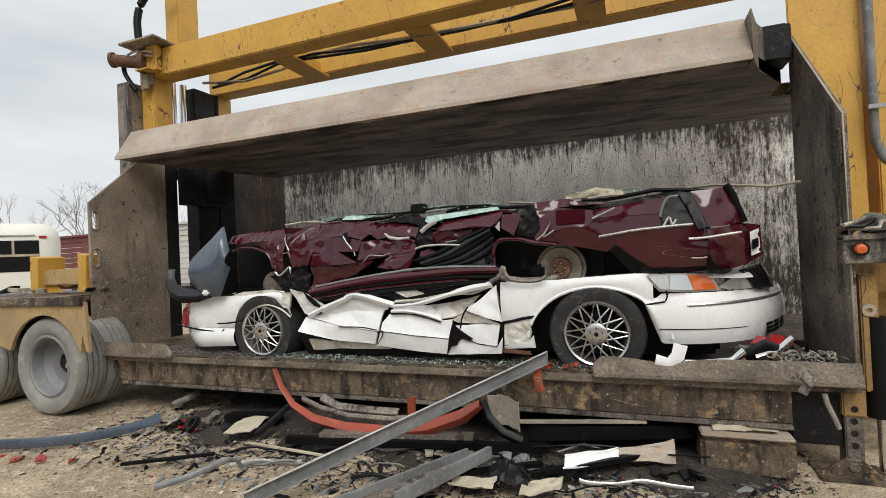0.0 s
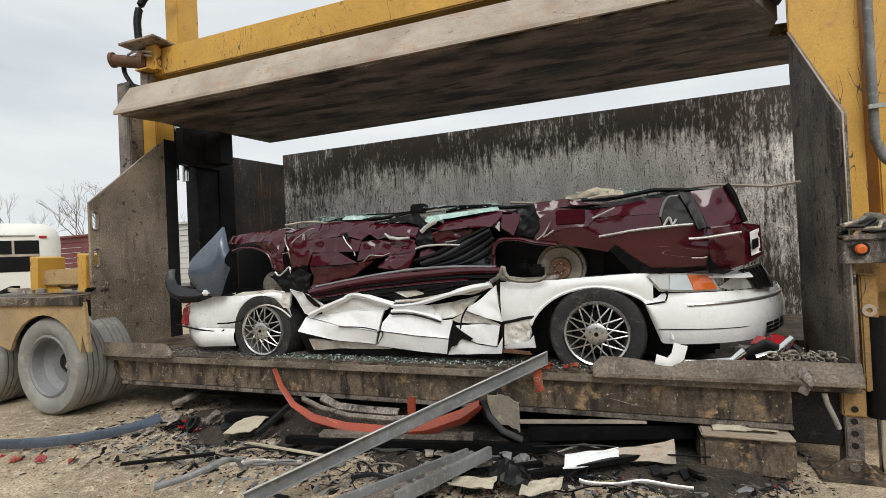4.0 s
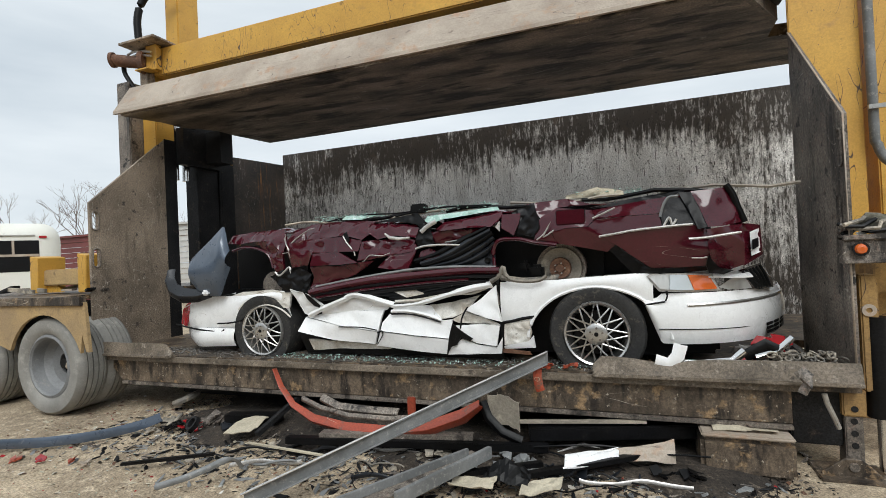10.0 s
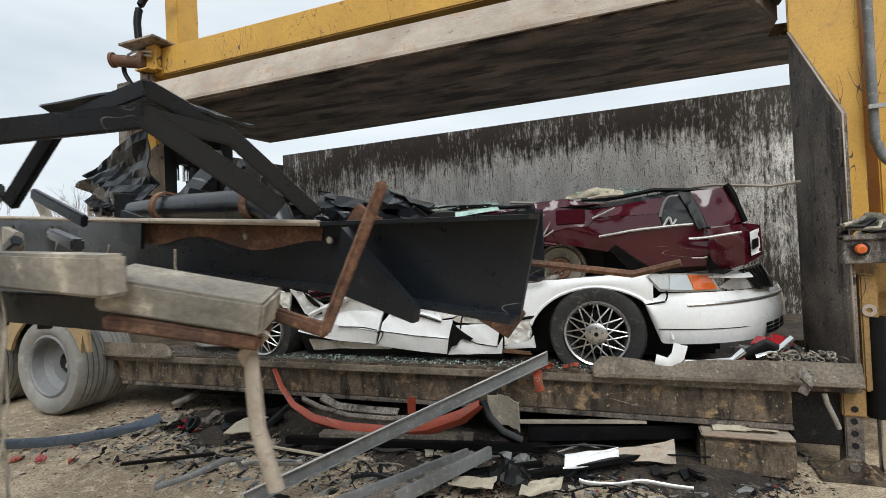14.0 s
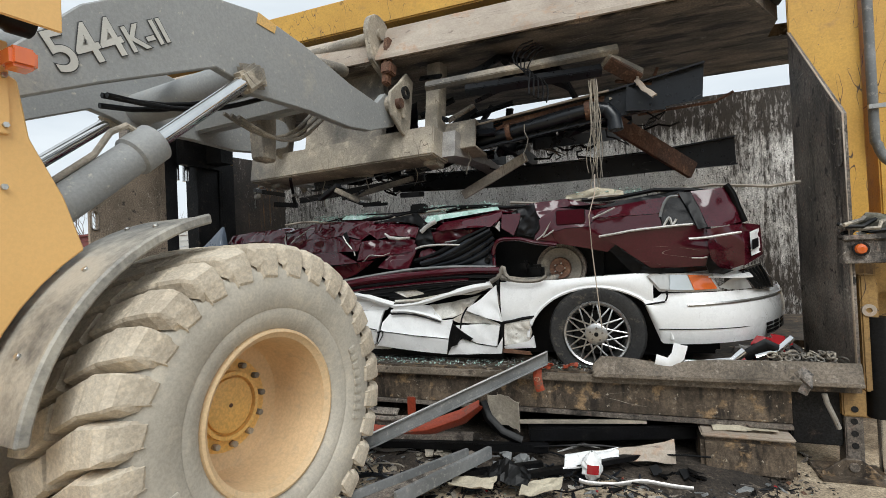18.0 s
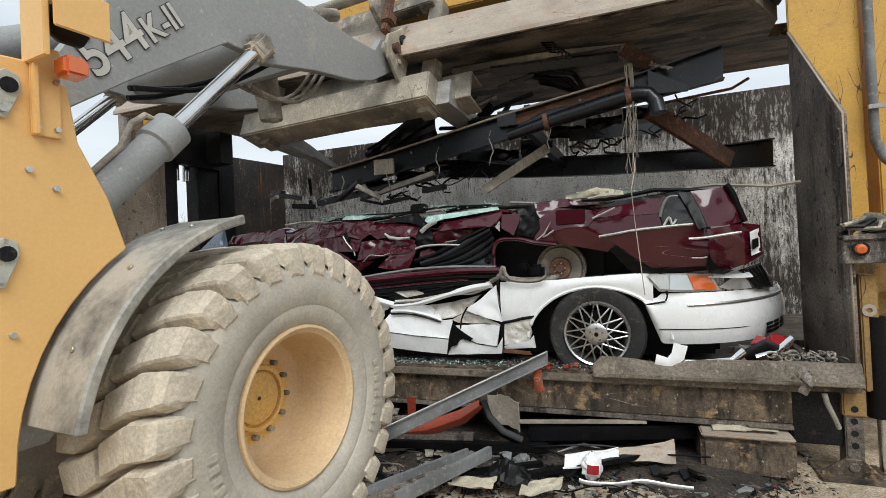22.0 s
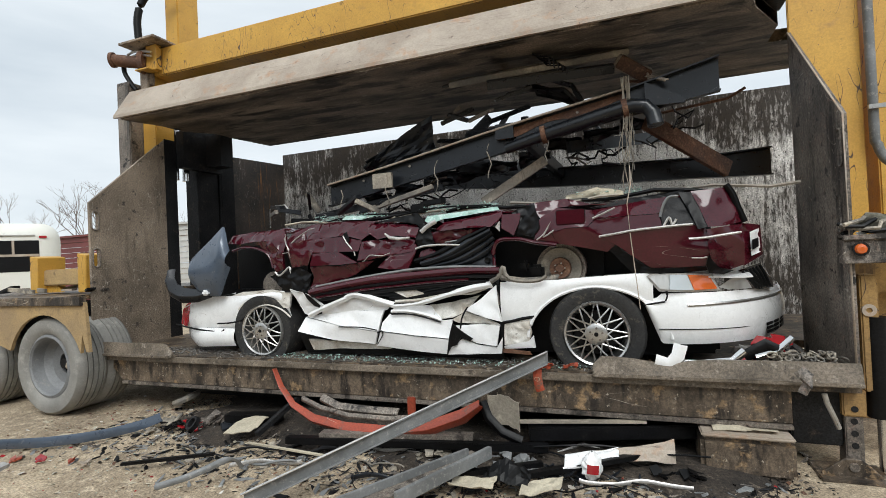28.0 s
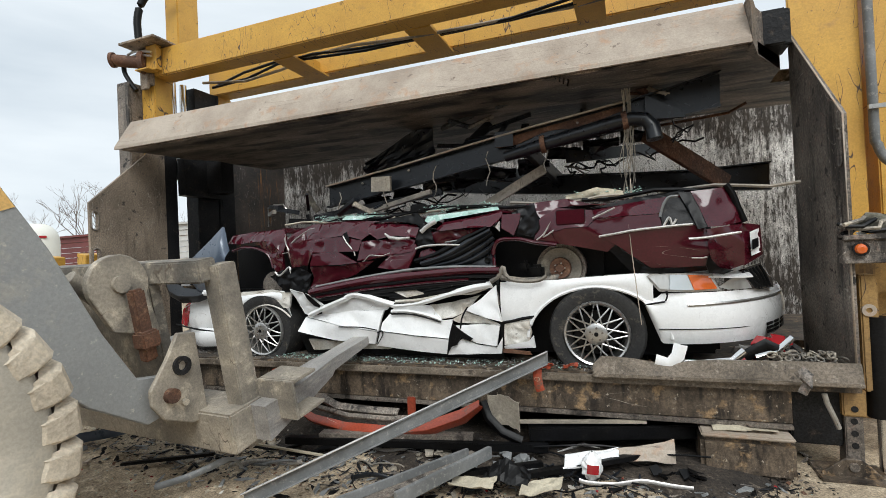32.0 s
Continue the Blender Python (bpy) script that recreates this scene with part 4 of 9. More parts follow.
ribbon("door_edge", white, M["plastic"], [(-1.779, 3.490, 0.875), (-1.637, 3.490, 0.875), (-1.494, 3.490, 0.849), (-1.365, 3.490, 0.815)], 0.006, 0.004, "", 0.004)
ribbon("loose_wire", white, M["plastic"], [(-1.142, 3.485, 0.930), (-1.170, 3.485, 0.888), (-1.195, 3.485, 0.833), (-1.207, 3.485, 0.766)], 0.007, 0.004, "", 0.004)
ribbon("door_edge", white, M["plastic"], [(-2.254, 3.468, 0.772), (-2.042, 3.468, 0.769), (-1.899, 3.468, 0.748)], 0.004, 0.003, "", 0.004)
ribbon("gap_strip", white, M["plastic"], [(-1.899, 3.465, 0.731), (-1.858, 3.465, 0.744), (-1.854, 3.465, 0.709), (-1.903, 3.465, 0.636)], 0.007, 0.004, "", 0.004)
ribbon("roof_rubble", white, M["plastic"], [(-2.290, 3.545, 1.034), (-2.073, 3.545, 1.040), (-1.864, 3.545, 1.064), (-1.468, 3.545, 1.079)], 0.03, 0.014, "", 0.007)
ribbon("roof_rubble", white, M["frame_black"], [(-2.070, 3.540, 1.041), (-1.863, 3.540, 1.028), (-1.662, 3.540, 1.034), (-1.279, 3.540, 1.084)], 0.03, 0.014, "", 0.007)
ribbon("roof_rubble", white, M["plastic"], [(-1.811, 3.535, 1.001), (-1.636, 3.535, 1.008), (-1.466, 3.535, 1.032), (-1.052, 3.535, 1.105)], 0.03, 0.014, "", 0.007)
ribbon("roof_rubble", white, M["frame_black"], [(-2.506, 3.530, 0.995), (-2.392, 3.530, 1.011), (-2.280, 3.530, 1.045), (-1.959, 3.530, 1.049)], 0.03, 0.014, "", 0.007)
ribbon("roof_rubble", white, M["plastic"], [(-1.458, 3.525, 1.107), (-1.318, 3.525, 1.102), (-1.181, 3.525, 1.113), (-0.919, 3.525, 1.107)], 0.03, 0.014, "", 0.007)
crumpled("roof_scrap", white, M["dirty_white"], [(-1.756, 3.510, 1.047), (-1.578, 3.520, 1.061), (-1.498, 3.520, 1.029), (-1.649, 3.510, 1.001)], "torn white bit", 0.008, 21, 0.05, 0.022, 2.2)
crumpled("fender_flap", white, M["dirty_white"], [(-0.883, 3.545, 0.793), (-0.698, 3.545, 0.819), (-0.685, 3.540, 0.730), (-0.711, 3.550, 0.666), (-0.891, 3.545, 0.639)], "buckled stained lower fender", 0.01, 17.1, 0.06, 0.022, 2.2)
crumpled("fender_flap", white, M["white_paint"], [(-0.896, 3.545, 0.631), (-0.710, 3.545, 0.671), (-0.674, 3.540, 0.714), (-0.665, 3.555, 0.622), (-0.891, 3.555, 0.608)], "white lower fender lip", 0.004, 18.1, 0.08, 0.022, 2.2)
ribbon("gap_strip", white, M["plastic"], [(-0.890, 3.540, 0.806), (-0.831, 3.540, 0.815), (-0.746, 3.540, 0.835), (-0.659, 3.540, 0.848)], [0.018, 0.018, 0.018, 0.018, 0.018, 0.018, 0.018, 0.018, 0.018, 0.018, 0.018, 0.018, 0.018], 0.004, "", 0.004)
crumpled("door_gap", white, M["plastic"], [(-0.964, 3.560, 1.072), (-0.912, 3.560, 1.071), (-0.910, 3.560, 0.933), (-0.887, 3.560, 0.799), (-0.906, 3.560, 0.569), (-0.928, 3.560, 0.568), (-0.915, 3.550, 0.788), (-0.946, 3.550, 0.934)], "black gap between door and fender", 0.002, 19, 0.1, 0.01, 2.2)
ribbon("gap_strip", white, M["steel"], [(-0.944, 3.545, 1.052), (-0.929, 3.545, 0.997), (-0.924, 3.545, 0.935)], 0.02, 0.01, "", 0.004)
crumpled("tail_lamp", white, M["lamp_red"], [(-4.160, 3.620, 0.771), (-4.142, 3.630, 0.903), (-4.038, 3.620, 0.992), (-4.000, 3.575, 0.887), (-4.051, 3.575, 0.745)], "red tail lamp", 0.002, 20, 0.06, 0.022, 2.2)
ribbon("seam", white, M["plastic"], [(-4.133, 3.545, 0.771), (-3.939, 3.545, 0.734), (-3.729, 3.545, 0.710), (-3.578, 3.545, 0.706), (-3.543, 3.545, 0.728)], 0.012, 0.004, "", 0.001)
ribbon("seam", white, M["plastic"], [(-3.612, 3.535, 0.781), (-3.476, 3.535, 0.787), (-3.343, 3.535, 0.809), (-3.243, 3.535, 0.860)], 0.01, 0.004, "", 0.001)
crumpled("boot_edge", white, M["dirty_white"], [(-3.900, 3.600, 0.977), (-3.597, 3.600, 1.006), (-3.339, 3.580, 1.067), (-3.001, 3.560, 1.084), (-2.781, 3.550, 1.046), (-2.790, 3.530, 0.925), (-2.904, 3.545, 0.924), (-3.057, 3.545, 0.965), (-3.222, 3.550, 0.925), (-3.320, 3.550, 0.894), (-3.610, 3.575, 0.924)], "crushed stained top of the quarter panel", 0.014, 71, 0.08, 0.022, 2.2)
ribbon("arch_edge", white, M["dirty_white"], [(-3.307, 3.535, 0.747), (-3.243, 3.535, 0.860), (-3.144, 3.535, 0.926), (-3.018, 3.535, 0.950), (-2.879, 3.535, 0.910), (-2.780, 3.535, 0.841)], 0.016, 0.012, "crushed wheel-arch edge", 0.004)
panel("roof_edge", white, M["plastic"], -2.85, -0.95, curve((-2.85, 1.10), (-0.95, 1.125)), curve((-2.85, 1.03), (-0.95, 1.06)), Y1 + 0.10, 0.05, 9.2, 60, 6, freq=1.8)
panel("roof_skin", white, M["white_paint"], -2.75, -1.05, curve((-2.75, 1.085), (-1.9, 1.075), (-1.05, 1.11)), curve((-2.75, 1.065), (-1.9, 1.05), (-1.05, 1.085)), Y1 + 0.04, 0.03, 12.2, 50, 3, freq=2.0)

# front end
panel("front_fender", white, M["white_paint"], -0.905, 0.135, curve((-0.905, 1.10), (-0.5, 1.105), (0.0, 1.135), (0.135, 1.135)), arch(curve((-0.905, 0.80), (-0.70, 0.79), (-0.69, 0.62), (0.135, 0.69)), -0.237, 0.665, 0.385, 0.475), Y1 - 0.005, 0, 0, 90, 12, bulge=0.02, label="smooth white front fender")
bm = bmesh.new()
bm_tube(bm, [(-0.237 + 0.478 * math.cos(a), Y1 - 0.026, 0.665 + 0.388 * math.sin(a)) for a in [math.pi * (0.03 + 0.94 * k / 24) for k in range(25)]], 0.012, 6)
part("arch_edge", bm, M["white_paint"], white)
nose_w = nose(0.30, 0.735, Y1 - 0.012, 0.95)
panel("front_bumper", white, M["white_paint"], 0.068, 1.24, curve((0.068, 0.957), (0.165, 0.975), (0.172, 1.0), (0.55, 1.005), (1.3, 1.01)), curve((0.068, 0.955), (0.174, 0.671), (0.3, 0.668), (0.8, 0.68), (1.3, 0.72)), Y1, 0, 0, 70, 12, nose_w, 0.035, label="smooth white front bumper")
panel("bumper_strip", white, M["alloy"], 0.33, 1.15, curve((0.33, 0.935), (1.2, 0.975)), curve((0.33, 0.915), (1.2, 0.955)), Y1, 0, 0, 30, 2, nose(0.30, 0.752, Y1 - 0.045, 0.97), 0.004, label="grey bumper strip")
panel("bumper_seam", white, M["plastic"], 0.16, 1.18, curve((0.16, 0.772), (1.3, 0.775)), curve((0.16, 0.767), (1.3, 0.770)), Y1, 0, 0, 30, 2, nose(0.30, 0.748, Y1 - 0.046, 0.97), 0.0)
for k in range(3):
    for x0, x1 in ((0.80, 0.86), (0.875, 0.935), (0.965, 1.06)):
        panel("vent_slot", white, M["plastic"], x0, x1, curve((0.8, 0.726 + 0.026 * k), (1.1, 0.748 + 0.026 * k)), curve((0.8, 0.710 + 0.026 * k), (1.1, 0.732 + 0.026 * k)), Y1, 0, 0, 8, 2, nose(0.30, 0.752, Y1 - 0.055, 0.98))
crumpled("lamp_surround", white, M["bare_edge"], [(0.098, 3.545, 1.116), (0.120, 3.545, 1.134), (0.340, 3.545, 1.131), (0.487, 3.600, 1.120), (0.539, 3.610, 1.012), (0.335, 3.550, 1.006), (0.169, 3.535, 1.017)], "dull lamp frame", 0.0, 61, 0.1, 0.03, 2.2)
crumpled("headlamp", white, M["lamp_clear"], [(0.115, 3.528, 1.112), (0.133, 3.530, 1.123), (0.235, 3.530, 1.124), (0.230, 3.520, 1.029), (0.176, 3.520, 1.033)], "clear headlamp glass", 0.0015, 62, 0.05, 0.022, 2.2)
crumpled("headlamp", white, M["lamp_pale"], [(0.238, 3.530, 1.124), (0.341, 3.530, 1.121), (0.377, 3.535, 1.021), (0.233, 3.520, 1.029)], "pale ribbed headlamp glass", 0.0, 63, 0.08, 0.022, 2.2)
crumpled("indicator", white, M["lamp_orange"], [(0.345, 3.530, 1.121), (0.474, 3.582, 1.110), (0.520, 3.590, 1.025), (0.380, 3.540, 1.021)], "amber turn-signal lamp", 0.0, 64, 0.08, 0.022, 2.2)
crumpled("side_lamp", white, M["lamp_clear"], [(0.533, 3.630, 1.033), (0.633, 3.670, 1.094), (0.696, 3.700, 1.098), (0.738, 3.720, 1.014), (0.595, 3.660, 1.011)], "dusty clear side lamp", 0.004, 65, 0.06, 0.022, 2.2)
crumpled("grille", white, M["chrome"], [(0.663, 3.720, 1.131), (0.816, 3.840, 1.174), (0.883, 3.860, 1.061), (0.886, 3.840, 1.010), (0.770, 3.740, 1.001), (0.702, 3.700, 1.076)], "chrome grille frame", 0.0, 66, 0.1, 0.022, 2.2)
ribbon("grille_bar", white, M["plastic"], [(0.679, 3.685, 1.129), (0.715, 3.685, 1.083), (0.753, 3.685, 1.020)], 0.012, 0.006, "", 0.0)
ribbon("grille_bar", white, M["plastic"], [(0.703, 3.707, 1.135), (0.737, 3.707, 1.087), (0.774, 3.707, 1.020)], 0.012, 0.006, "", 0.0)
ribbon("grille_bar", white, M["plastic"], [(0.728, 3.729, 1.141), (0.760, 3.729, 1.091), (0.794, 3.729, 1.021)], 0.012, 0.006, "", 0.0)
ribbon("grille_bar", white, M["plastic"], [(0.752, 3.751, 1.148), (0.783, 3.751, 1.096), (0.815, 3.751, 1.021)], 0.012, 0.006, "", 0.0)
ribbon("grille_bar", white, M["plastic"], [(0.777, 3.773, 1.154), (0.805, 3.773, 1.100), (0.836, 3.773, 1.021)], 0.012, 0.006, "", 0.0)
ribbon("grille_bar", white, M["plastic"], [(0.802, 3.795, 1.161), (0.828, 3.795, 1.104), (0.856, 3.795, 1.021)], 0.012, 0.006, "", 0.0)
skin("sill_scrap", white, M["rust"], [(-0.90, Y1 - 0.03, 0.615), (-0.70, Y1 - 0.035, 0.60), (-0.69, Y1 - 0.03, 0.575), (-0.90, Y1 - 0.03, 0.585)], "rusty torn sill edge")
ribbon("seam", white, M["plastic"], [(0.213, 3.525, 1.021), (0.218, 3.525, 0.988), (0.206, 3.525, 0.955)], 0.010, 0.003)
ribbon("seam", white, M["plastic"], [(0.072, 3.530, 0.929), (0.138, 3.530, 0.940), (0.203, 3.530, 0.950)], 0.007, 0.003)


def lid(name, parent, matl, x0, x1, y0, y1, zf, amp, seed, nx, ny, label="", freq=1.0):
    """A flattened top skin: roof, bonnet or boot lid."""
    def fn(u, v):
        x, y = x0 + (x1 - x0) * u, y0 + (y1 - y0) * v
        return (x, y, zf(x) + crease(x, y, amp, seed, freq) - 0.03 * abs(2 * v - 1) ** 4)
    return part(name, sheet(nx, ny, fn, 0.008, True), matl, parent, label, sharp=22)


lid("bonnet", white, M["white_paint"], -0.9, 0.72, Y1 + 0.01, 5.35, curve((-0.9, 1.105), (0.2, 1.13), (0.72, 1.14)), 0.012, 4.1, 30, 24)
lid("boot_lid", white, M["white_paint"], -4.08, -2.85, Y1 + 0.03, 5.35, curve((-4.1, 0.95), (-3.9, 1.02), (-2.85, 1.06)), 0.02, 6.6, 30, 24)
# black box fills the unseen cabin so that openings look dark
part("cabin_dark_fill", boxes((-3.9, 0.55, Y1 + 0.22, 5.35, 0.56, 1.02), bev=0.03), M["plastic"], white)
for x in (-3.09, -0.237):
    part("wheel_well", boxes((x - 0.52, x + 0.50, Y1 + 0.21, Y1 + 0.30, 0.55, 1.08)), M["plastic"], white)

# the maroon wagon on top of it
maroon = thing("flattened_car", "crushed glossy maroon station wagon with folded doors, stacked on another car", "car", "flattened cars")
Y2 = 3.64


crumpled("rear_quarter", maroon, M["maroon"], [(-0.635, 3.530, 1.400), (-0.591, 3.550, 1.548), (-0.472, 3.585, 1.623), (-0.230, 3.600, 1.590), (-0.214, 3.530, 1.521), (-0.260, 3.515, 1.473), (-0.411, 3.510, 1.471), (-0.511, 3.520, 1.445), (-0.478, 3.535, 1.372)], "maroon rear quarter panel", 0.005, 41.0, 0.12, 0.022, 2.2)
crumpled("rear_quarter", maroon, M["maroon"], [(-0.226, 3.600, 1.589), (-0.035, 3.610, 1.611), (0.146, 3.610, 1.635), (0.247, 3.600, 1.641), (0.192, 3.515, 1.530), (-0.002, 3.515, 1.529), (-0.213, 3.520, 1.517)], "upturned maroon shoulder", 0.003, 42.0, 0.16, 0.022, 2.2)
crumpled("rear_quarter", maroon, M["maroon"], [(-0.503, 3.520, 1.445), (-0.411, 3.505, 1.466), (-0.259, 3.505, 1.469), (-0.209, 3.510, 1.512), (-0.002, 3.505, 1.524), (0.192, 3.505, 1.525), (0.207, 3.490, 1.442), (0.035, 3.490, 1.427), (-0.174, 3.500, 1.398), (-0.082, 3.510, 1.340), (-0.140, 3.530, 1.292), (-0.268, 3.530, 1.322), (-0.400, 3.530, 1.352), (-0.478, 3.535, 1.368)], "maroon quarter side", 0.006, 43.0, 0.13, 0.022, 2.2)
crumpled("quarter_skin", maroon, M["maroon"], [(-0.174, 3.500, 1.390), (0.035, 3.485, 1.419), (0.207, 3.485, 1.438), (0.385, 3.490, 1.442), (0.462, 3.500, 1.412), (0.471, 3.475, 1.287), (0.463, 3.500, 1.180), (0.289, 3.510, 1.171), (0.128, 3.520, 1.176), (0.010, 3.510, 1.263), (-0.082, 3.500, 1.339)], "smooth maroon lower quarter", 0.004, 44.0, 0.17, 0.022, 2.2)
crumpled("quarter_lip", maroon, M["plastic"], [(-0.139, 3.530, 1.315), (-0.082, 3.515, 1.343), (0.007, 3.515, 1.263), (0.128, 3.525, 1.172), (0.290, 3.520, 1.167), (0.471, 3.510, 1.175), (0.454, 3.540, 1.146), (0.224, 3.560, 1.126), (0.015, 3.570, 1.139), (-0.053, 3.570, 1.215)], "black torn liner lip", 0.012, 45.0, 0.07, 0.022, 2.2)
crumpled("roof_edge", maroon, M["plastic"], [(-0.242, 3.620, 1.600), (-0.034, 3.640, 1.645), (0.325, 3.650, 1.684), (0.364, 3.630, 1.675), (0.252, 3.620, 1.638), (-0.035, 3.620, 1.608)], "black roof edge gap", 0.006, 46.0, 0.1, 0.022, 2.2)
crumpled("window_glass", maroon, M["steel_black"], [(0.198, 3.500, 1.521), (0.223, 3.530, 1.588), (0.255, 3.570, 1.637), (0.336, 3.570, 1.626), (0.380, 3.530, 1.528), (0.417, 3.490, 1.443), (0.316, 3.485, 1.439), (0.213, 3.485, 1.438)], "dusty dark side glass", 0.006, 47.0, 0.08, 0.022, 2.2)
ribbon("window_seal", maroon, M["strip_grey"], [(0.197, 3.500, 1.506), (0.221, 3.500, 1.585), (0.257, 3.500, 1.630), (0.310, 3.500, 1.633)], 0.012, 0.008, "torn grey seal", 0.004)
ribbon("torn_shard", maroon, M["bare_edge"], [(0.213, 3.475, 1.441), (0.249, 3.475, 1.497), (0.266, 3.475, 1.449), (0.291, 3.475, 1.483)], 0.01, 0.005, "", 0.004)
crumpled("window_pillar", maroon, M["plastic"], [(0.317, 3.570, 1.662), (0.390, 3.570, 1.659), (0.432, 3.520, 1.541), (0.464, 3.470, 1.422), (0.413, 3.470, 1.411), (0.376, 3.500, 1.515)], "black window pillar", 0.004, 48.0, 0.09, 0.022, 2.2)
crumpled("tailgate_skin", maroon, M["maroon"], [(0.391, 3.575, 1.663), (0.610, 3.640, 1.680), (0.653, 3.650, 1.600), (0.678, 3.620, 1.446), (0.561, 3.530, 1.425), (0.470, 3.490, 1.422), (0.433, 3.530, 1.549)], "scratched maroon tailgate side", 0.006, 49.0, 0.13, 0.022, 2.2)
ribbon("tailgate_post", maroon, M["plastic"], [(0.603, 3.630, 1.694), (0.638, 3.630, 1.632), (0.666, 3.630, 1.539), (0.699, 3.630, 1.445)], 0.035, 0.015, "black tailgate pillar", 0.004)
ribbon("belt_trim", maroon, M["bare_edge"], [(-0.187, 3.475, 1.398), (-0.078, 3.475, 1.411), (0.035, 3.475, 1.427), (0.206, 3.475, 1.438), (0.383, 3.475, 1.445)], 0.011, 0.006, "bent pale belt trim", 0.002)
ribbon("chrome_strip", maroon, M["bare_edge"], [(0.354, 3.455, 1.353), (0.437, 3.455, 1.355), (0.547, 3.455, 1.367), (0.645, 3.455, 1.379)], 0.011, 0.005, "bright bumper strip", 0.001)
crumpled("bumper_skin", maroon, M["maroon"], [(0.461, 3.470, 1.408), (0.560, 3.520, 1.421), (0.677, 3.600, 1.435), (0.683, 3.580, 1.312), (0.685, 3.620, 1.175), (0.591, 3.600, 1.142), (0.491, 3.520, 1.171), (0.462, 3.455, 1.287)], "smooth maroon bumper corner", 0.004, 50.0, 0.15, 0.022, 2.2)
crumpled("bumper_tear", maroon, M["plastic"], [(0.449, 3.490, 1.180), (0.460, 3.450, 1.245), (0.484, 3.460, 1.208), (0.529, 3.500, 1.163), (0.619, 3.580, 1.142), (0.552, 3.560, 1.117), (0.470, 3.520, 1.128)], "torn black bumper edge", 0.008, 51.0, 0.05, 0.022, 2.2)
ribbon("scratch_edge", maroon, M["bare_edge"], [(0.366, 3.468, 1.231), (0.417, 3.468, 1.229), (0.455, 3.468, 1.234)], 0.004, 0.003, "", 0.001)
crumpled("torn_fold", maroon, M["maroon"], [(-0.693, 3.580, 1.665), (-0.593, 3.600, 1.675), (-0.414, 3.620, 1.686), (-0.229, 3.620, 1.631), (-0.473, 3.590, 1.623), (-0.587, 3.550, 1.552), (-0.618, 3.560, 1.604)], "folded maroon roof corner", 0.012, 52.0, 0.07, 0.022, 2.2)
ribbon("arch_edge", maroon, M["maroon"], [(-0.930, 3.520, 1.195), (-0.937, 3.520, 1.312), (-0.917, 3.520, 1.386), (-0.860, 3.520, 1.416), (-0.735, 3.520, 1.409), (-0.614, 3.520, 1.379), (-0.476, 3.520, 1.356)], 0.025, 0.014, "maroon wheel-arch edge", 0.004)
ribbon("arch_lip", maroon, M["muddy_grey"], [(-0.847, 3.520, 1.155), (-0.811, 3.520, 1.121), (-0.708, 3.520, 1.107), (-0.607, 3.520, 1.112), (-0.554, 3.520, 1.143)], 0.022, 0.014, "bent grey arch lip", 0.004)
ribbon("torn_edge", maroon, M["bare_edge"], [(-0.227, 3.510, 1.525), (-0.145, 3.510, 1.558), (-0.078, 3.510, 1.587)], 0.008, 0.004, "", 0.004)
ribbon("torn_edge", maroon, M["bare_edge"], [(-0.610, 3.500, 1.398), (-0.560, 3.500, 1.436), (-0.526, 3.500, 1.485), (-0.561, 3.500, 1.416), (-0.488, 3.500, 1.459)], 0.006, 0.004, "", 0.004)
crumpled("tail_skin", maroon, M["maroon"], [(0.617, 3.700, 1.682), (0.662, 3.700, 1.604), (0.678, 3.620, 1.439), (0.806, 3.740, 1.425), (0.813, 3.740, 1.232), (0.684, 3.620, 1.168), (0.629, 3.600, 1.279), (0.614, 3.640, 1.499)], "maroon tail corner", 0.006, 31.0, 0.09)
crumpled("number_plate", maroon, M["white_paint"], [(0.723, 3.625, 1.379), (0.792, 3.710, 1.403), (0.794, 3.710, 1.248), (0.726, 3.625, 1.227)], "bent white number plate", 0.002, 32.0, 0.07, 0.006)
crumpled("plate_bar", maroon, M["plastic"], [(0.732, 3.618, 1.328), (0.782, 3.690, 1.344), (0.782, 3.690, 1.286), (0.732, 3.618, 1.266)], "", 0.001, 33.0, 0.07, 0.002)
part("fuel_flap_gap", boxes((-0.475, -0.274, 3.524, 3.540, 1.491, 1.600), bev=0.007), M["plastic"], maroon)
part("fuel_flap", boxes((-0.471, -0.278, 3.512, 3.535, 1.495, 1.596), bev=0.006), M["maroon"], maroon, "square maroon fuel flap")
bm = bmesh.new()
m = pose(-0.48, Y2 + 0.10, 1.187, 0, 0, 90)
bm_lathe(bm, [(0.02, -0.07), (0.055, -0.07), (0.06, -0.02), (0.12, -0.02), (0.15, -0.03), (0.155, 0.0), (0.155, 0.04), (0.02, 0.04)], 36, m)
part("brake_disc", bm, M["muddy_grey"], maroon, "worn bare brake disc with studs")
part("disc_hub", shaped(bm_lathe, [(0.01, -0.085), (0.03, -0.085), (0.034, -0.07), (0.075, -0.072), (0.08, -0.04), (0.01, -0.04)], 28, m), M["rust"], maroon, "rusty hub")
bm = bmesh.new()
bm_lathe(bm, [(0.155, -0.01), (0.18, -0.02), (0.182, 0.07), (0.155, 0.07)], 36, m, True)
part("backing_plate", bm, M["steel"], maroon)
for k in range(5):
    a = 2 * math.pi * k / 5
    part("stud", shaped(bm_tube, [(-0.48 + 0.038 * math.cos(a), Y2 + 0.04, 1.187 + 0.038 * math.sin(a)), (-0.48 + 0.038 * math.cos(a), Y2 + 0.0, 1.187 + 0.038 * math.sin(a))], 0.006, 6), M["alloy"], maroon)
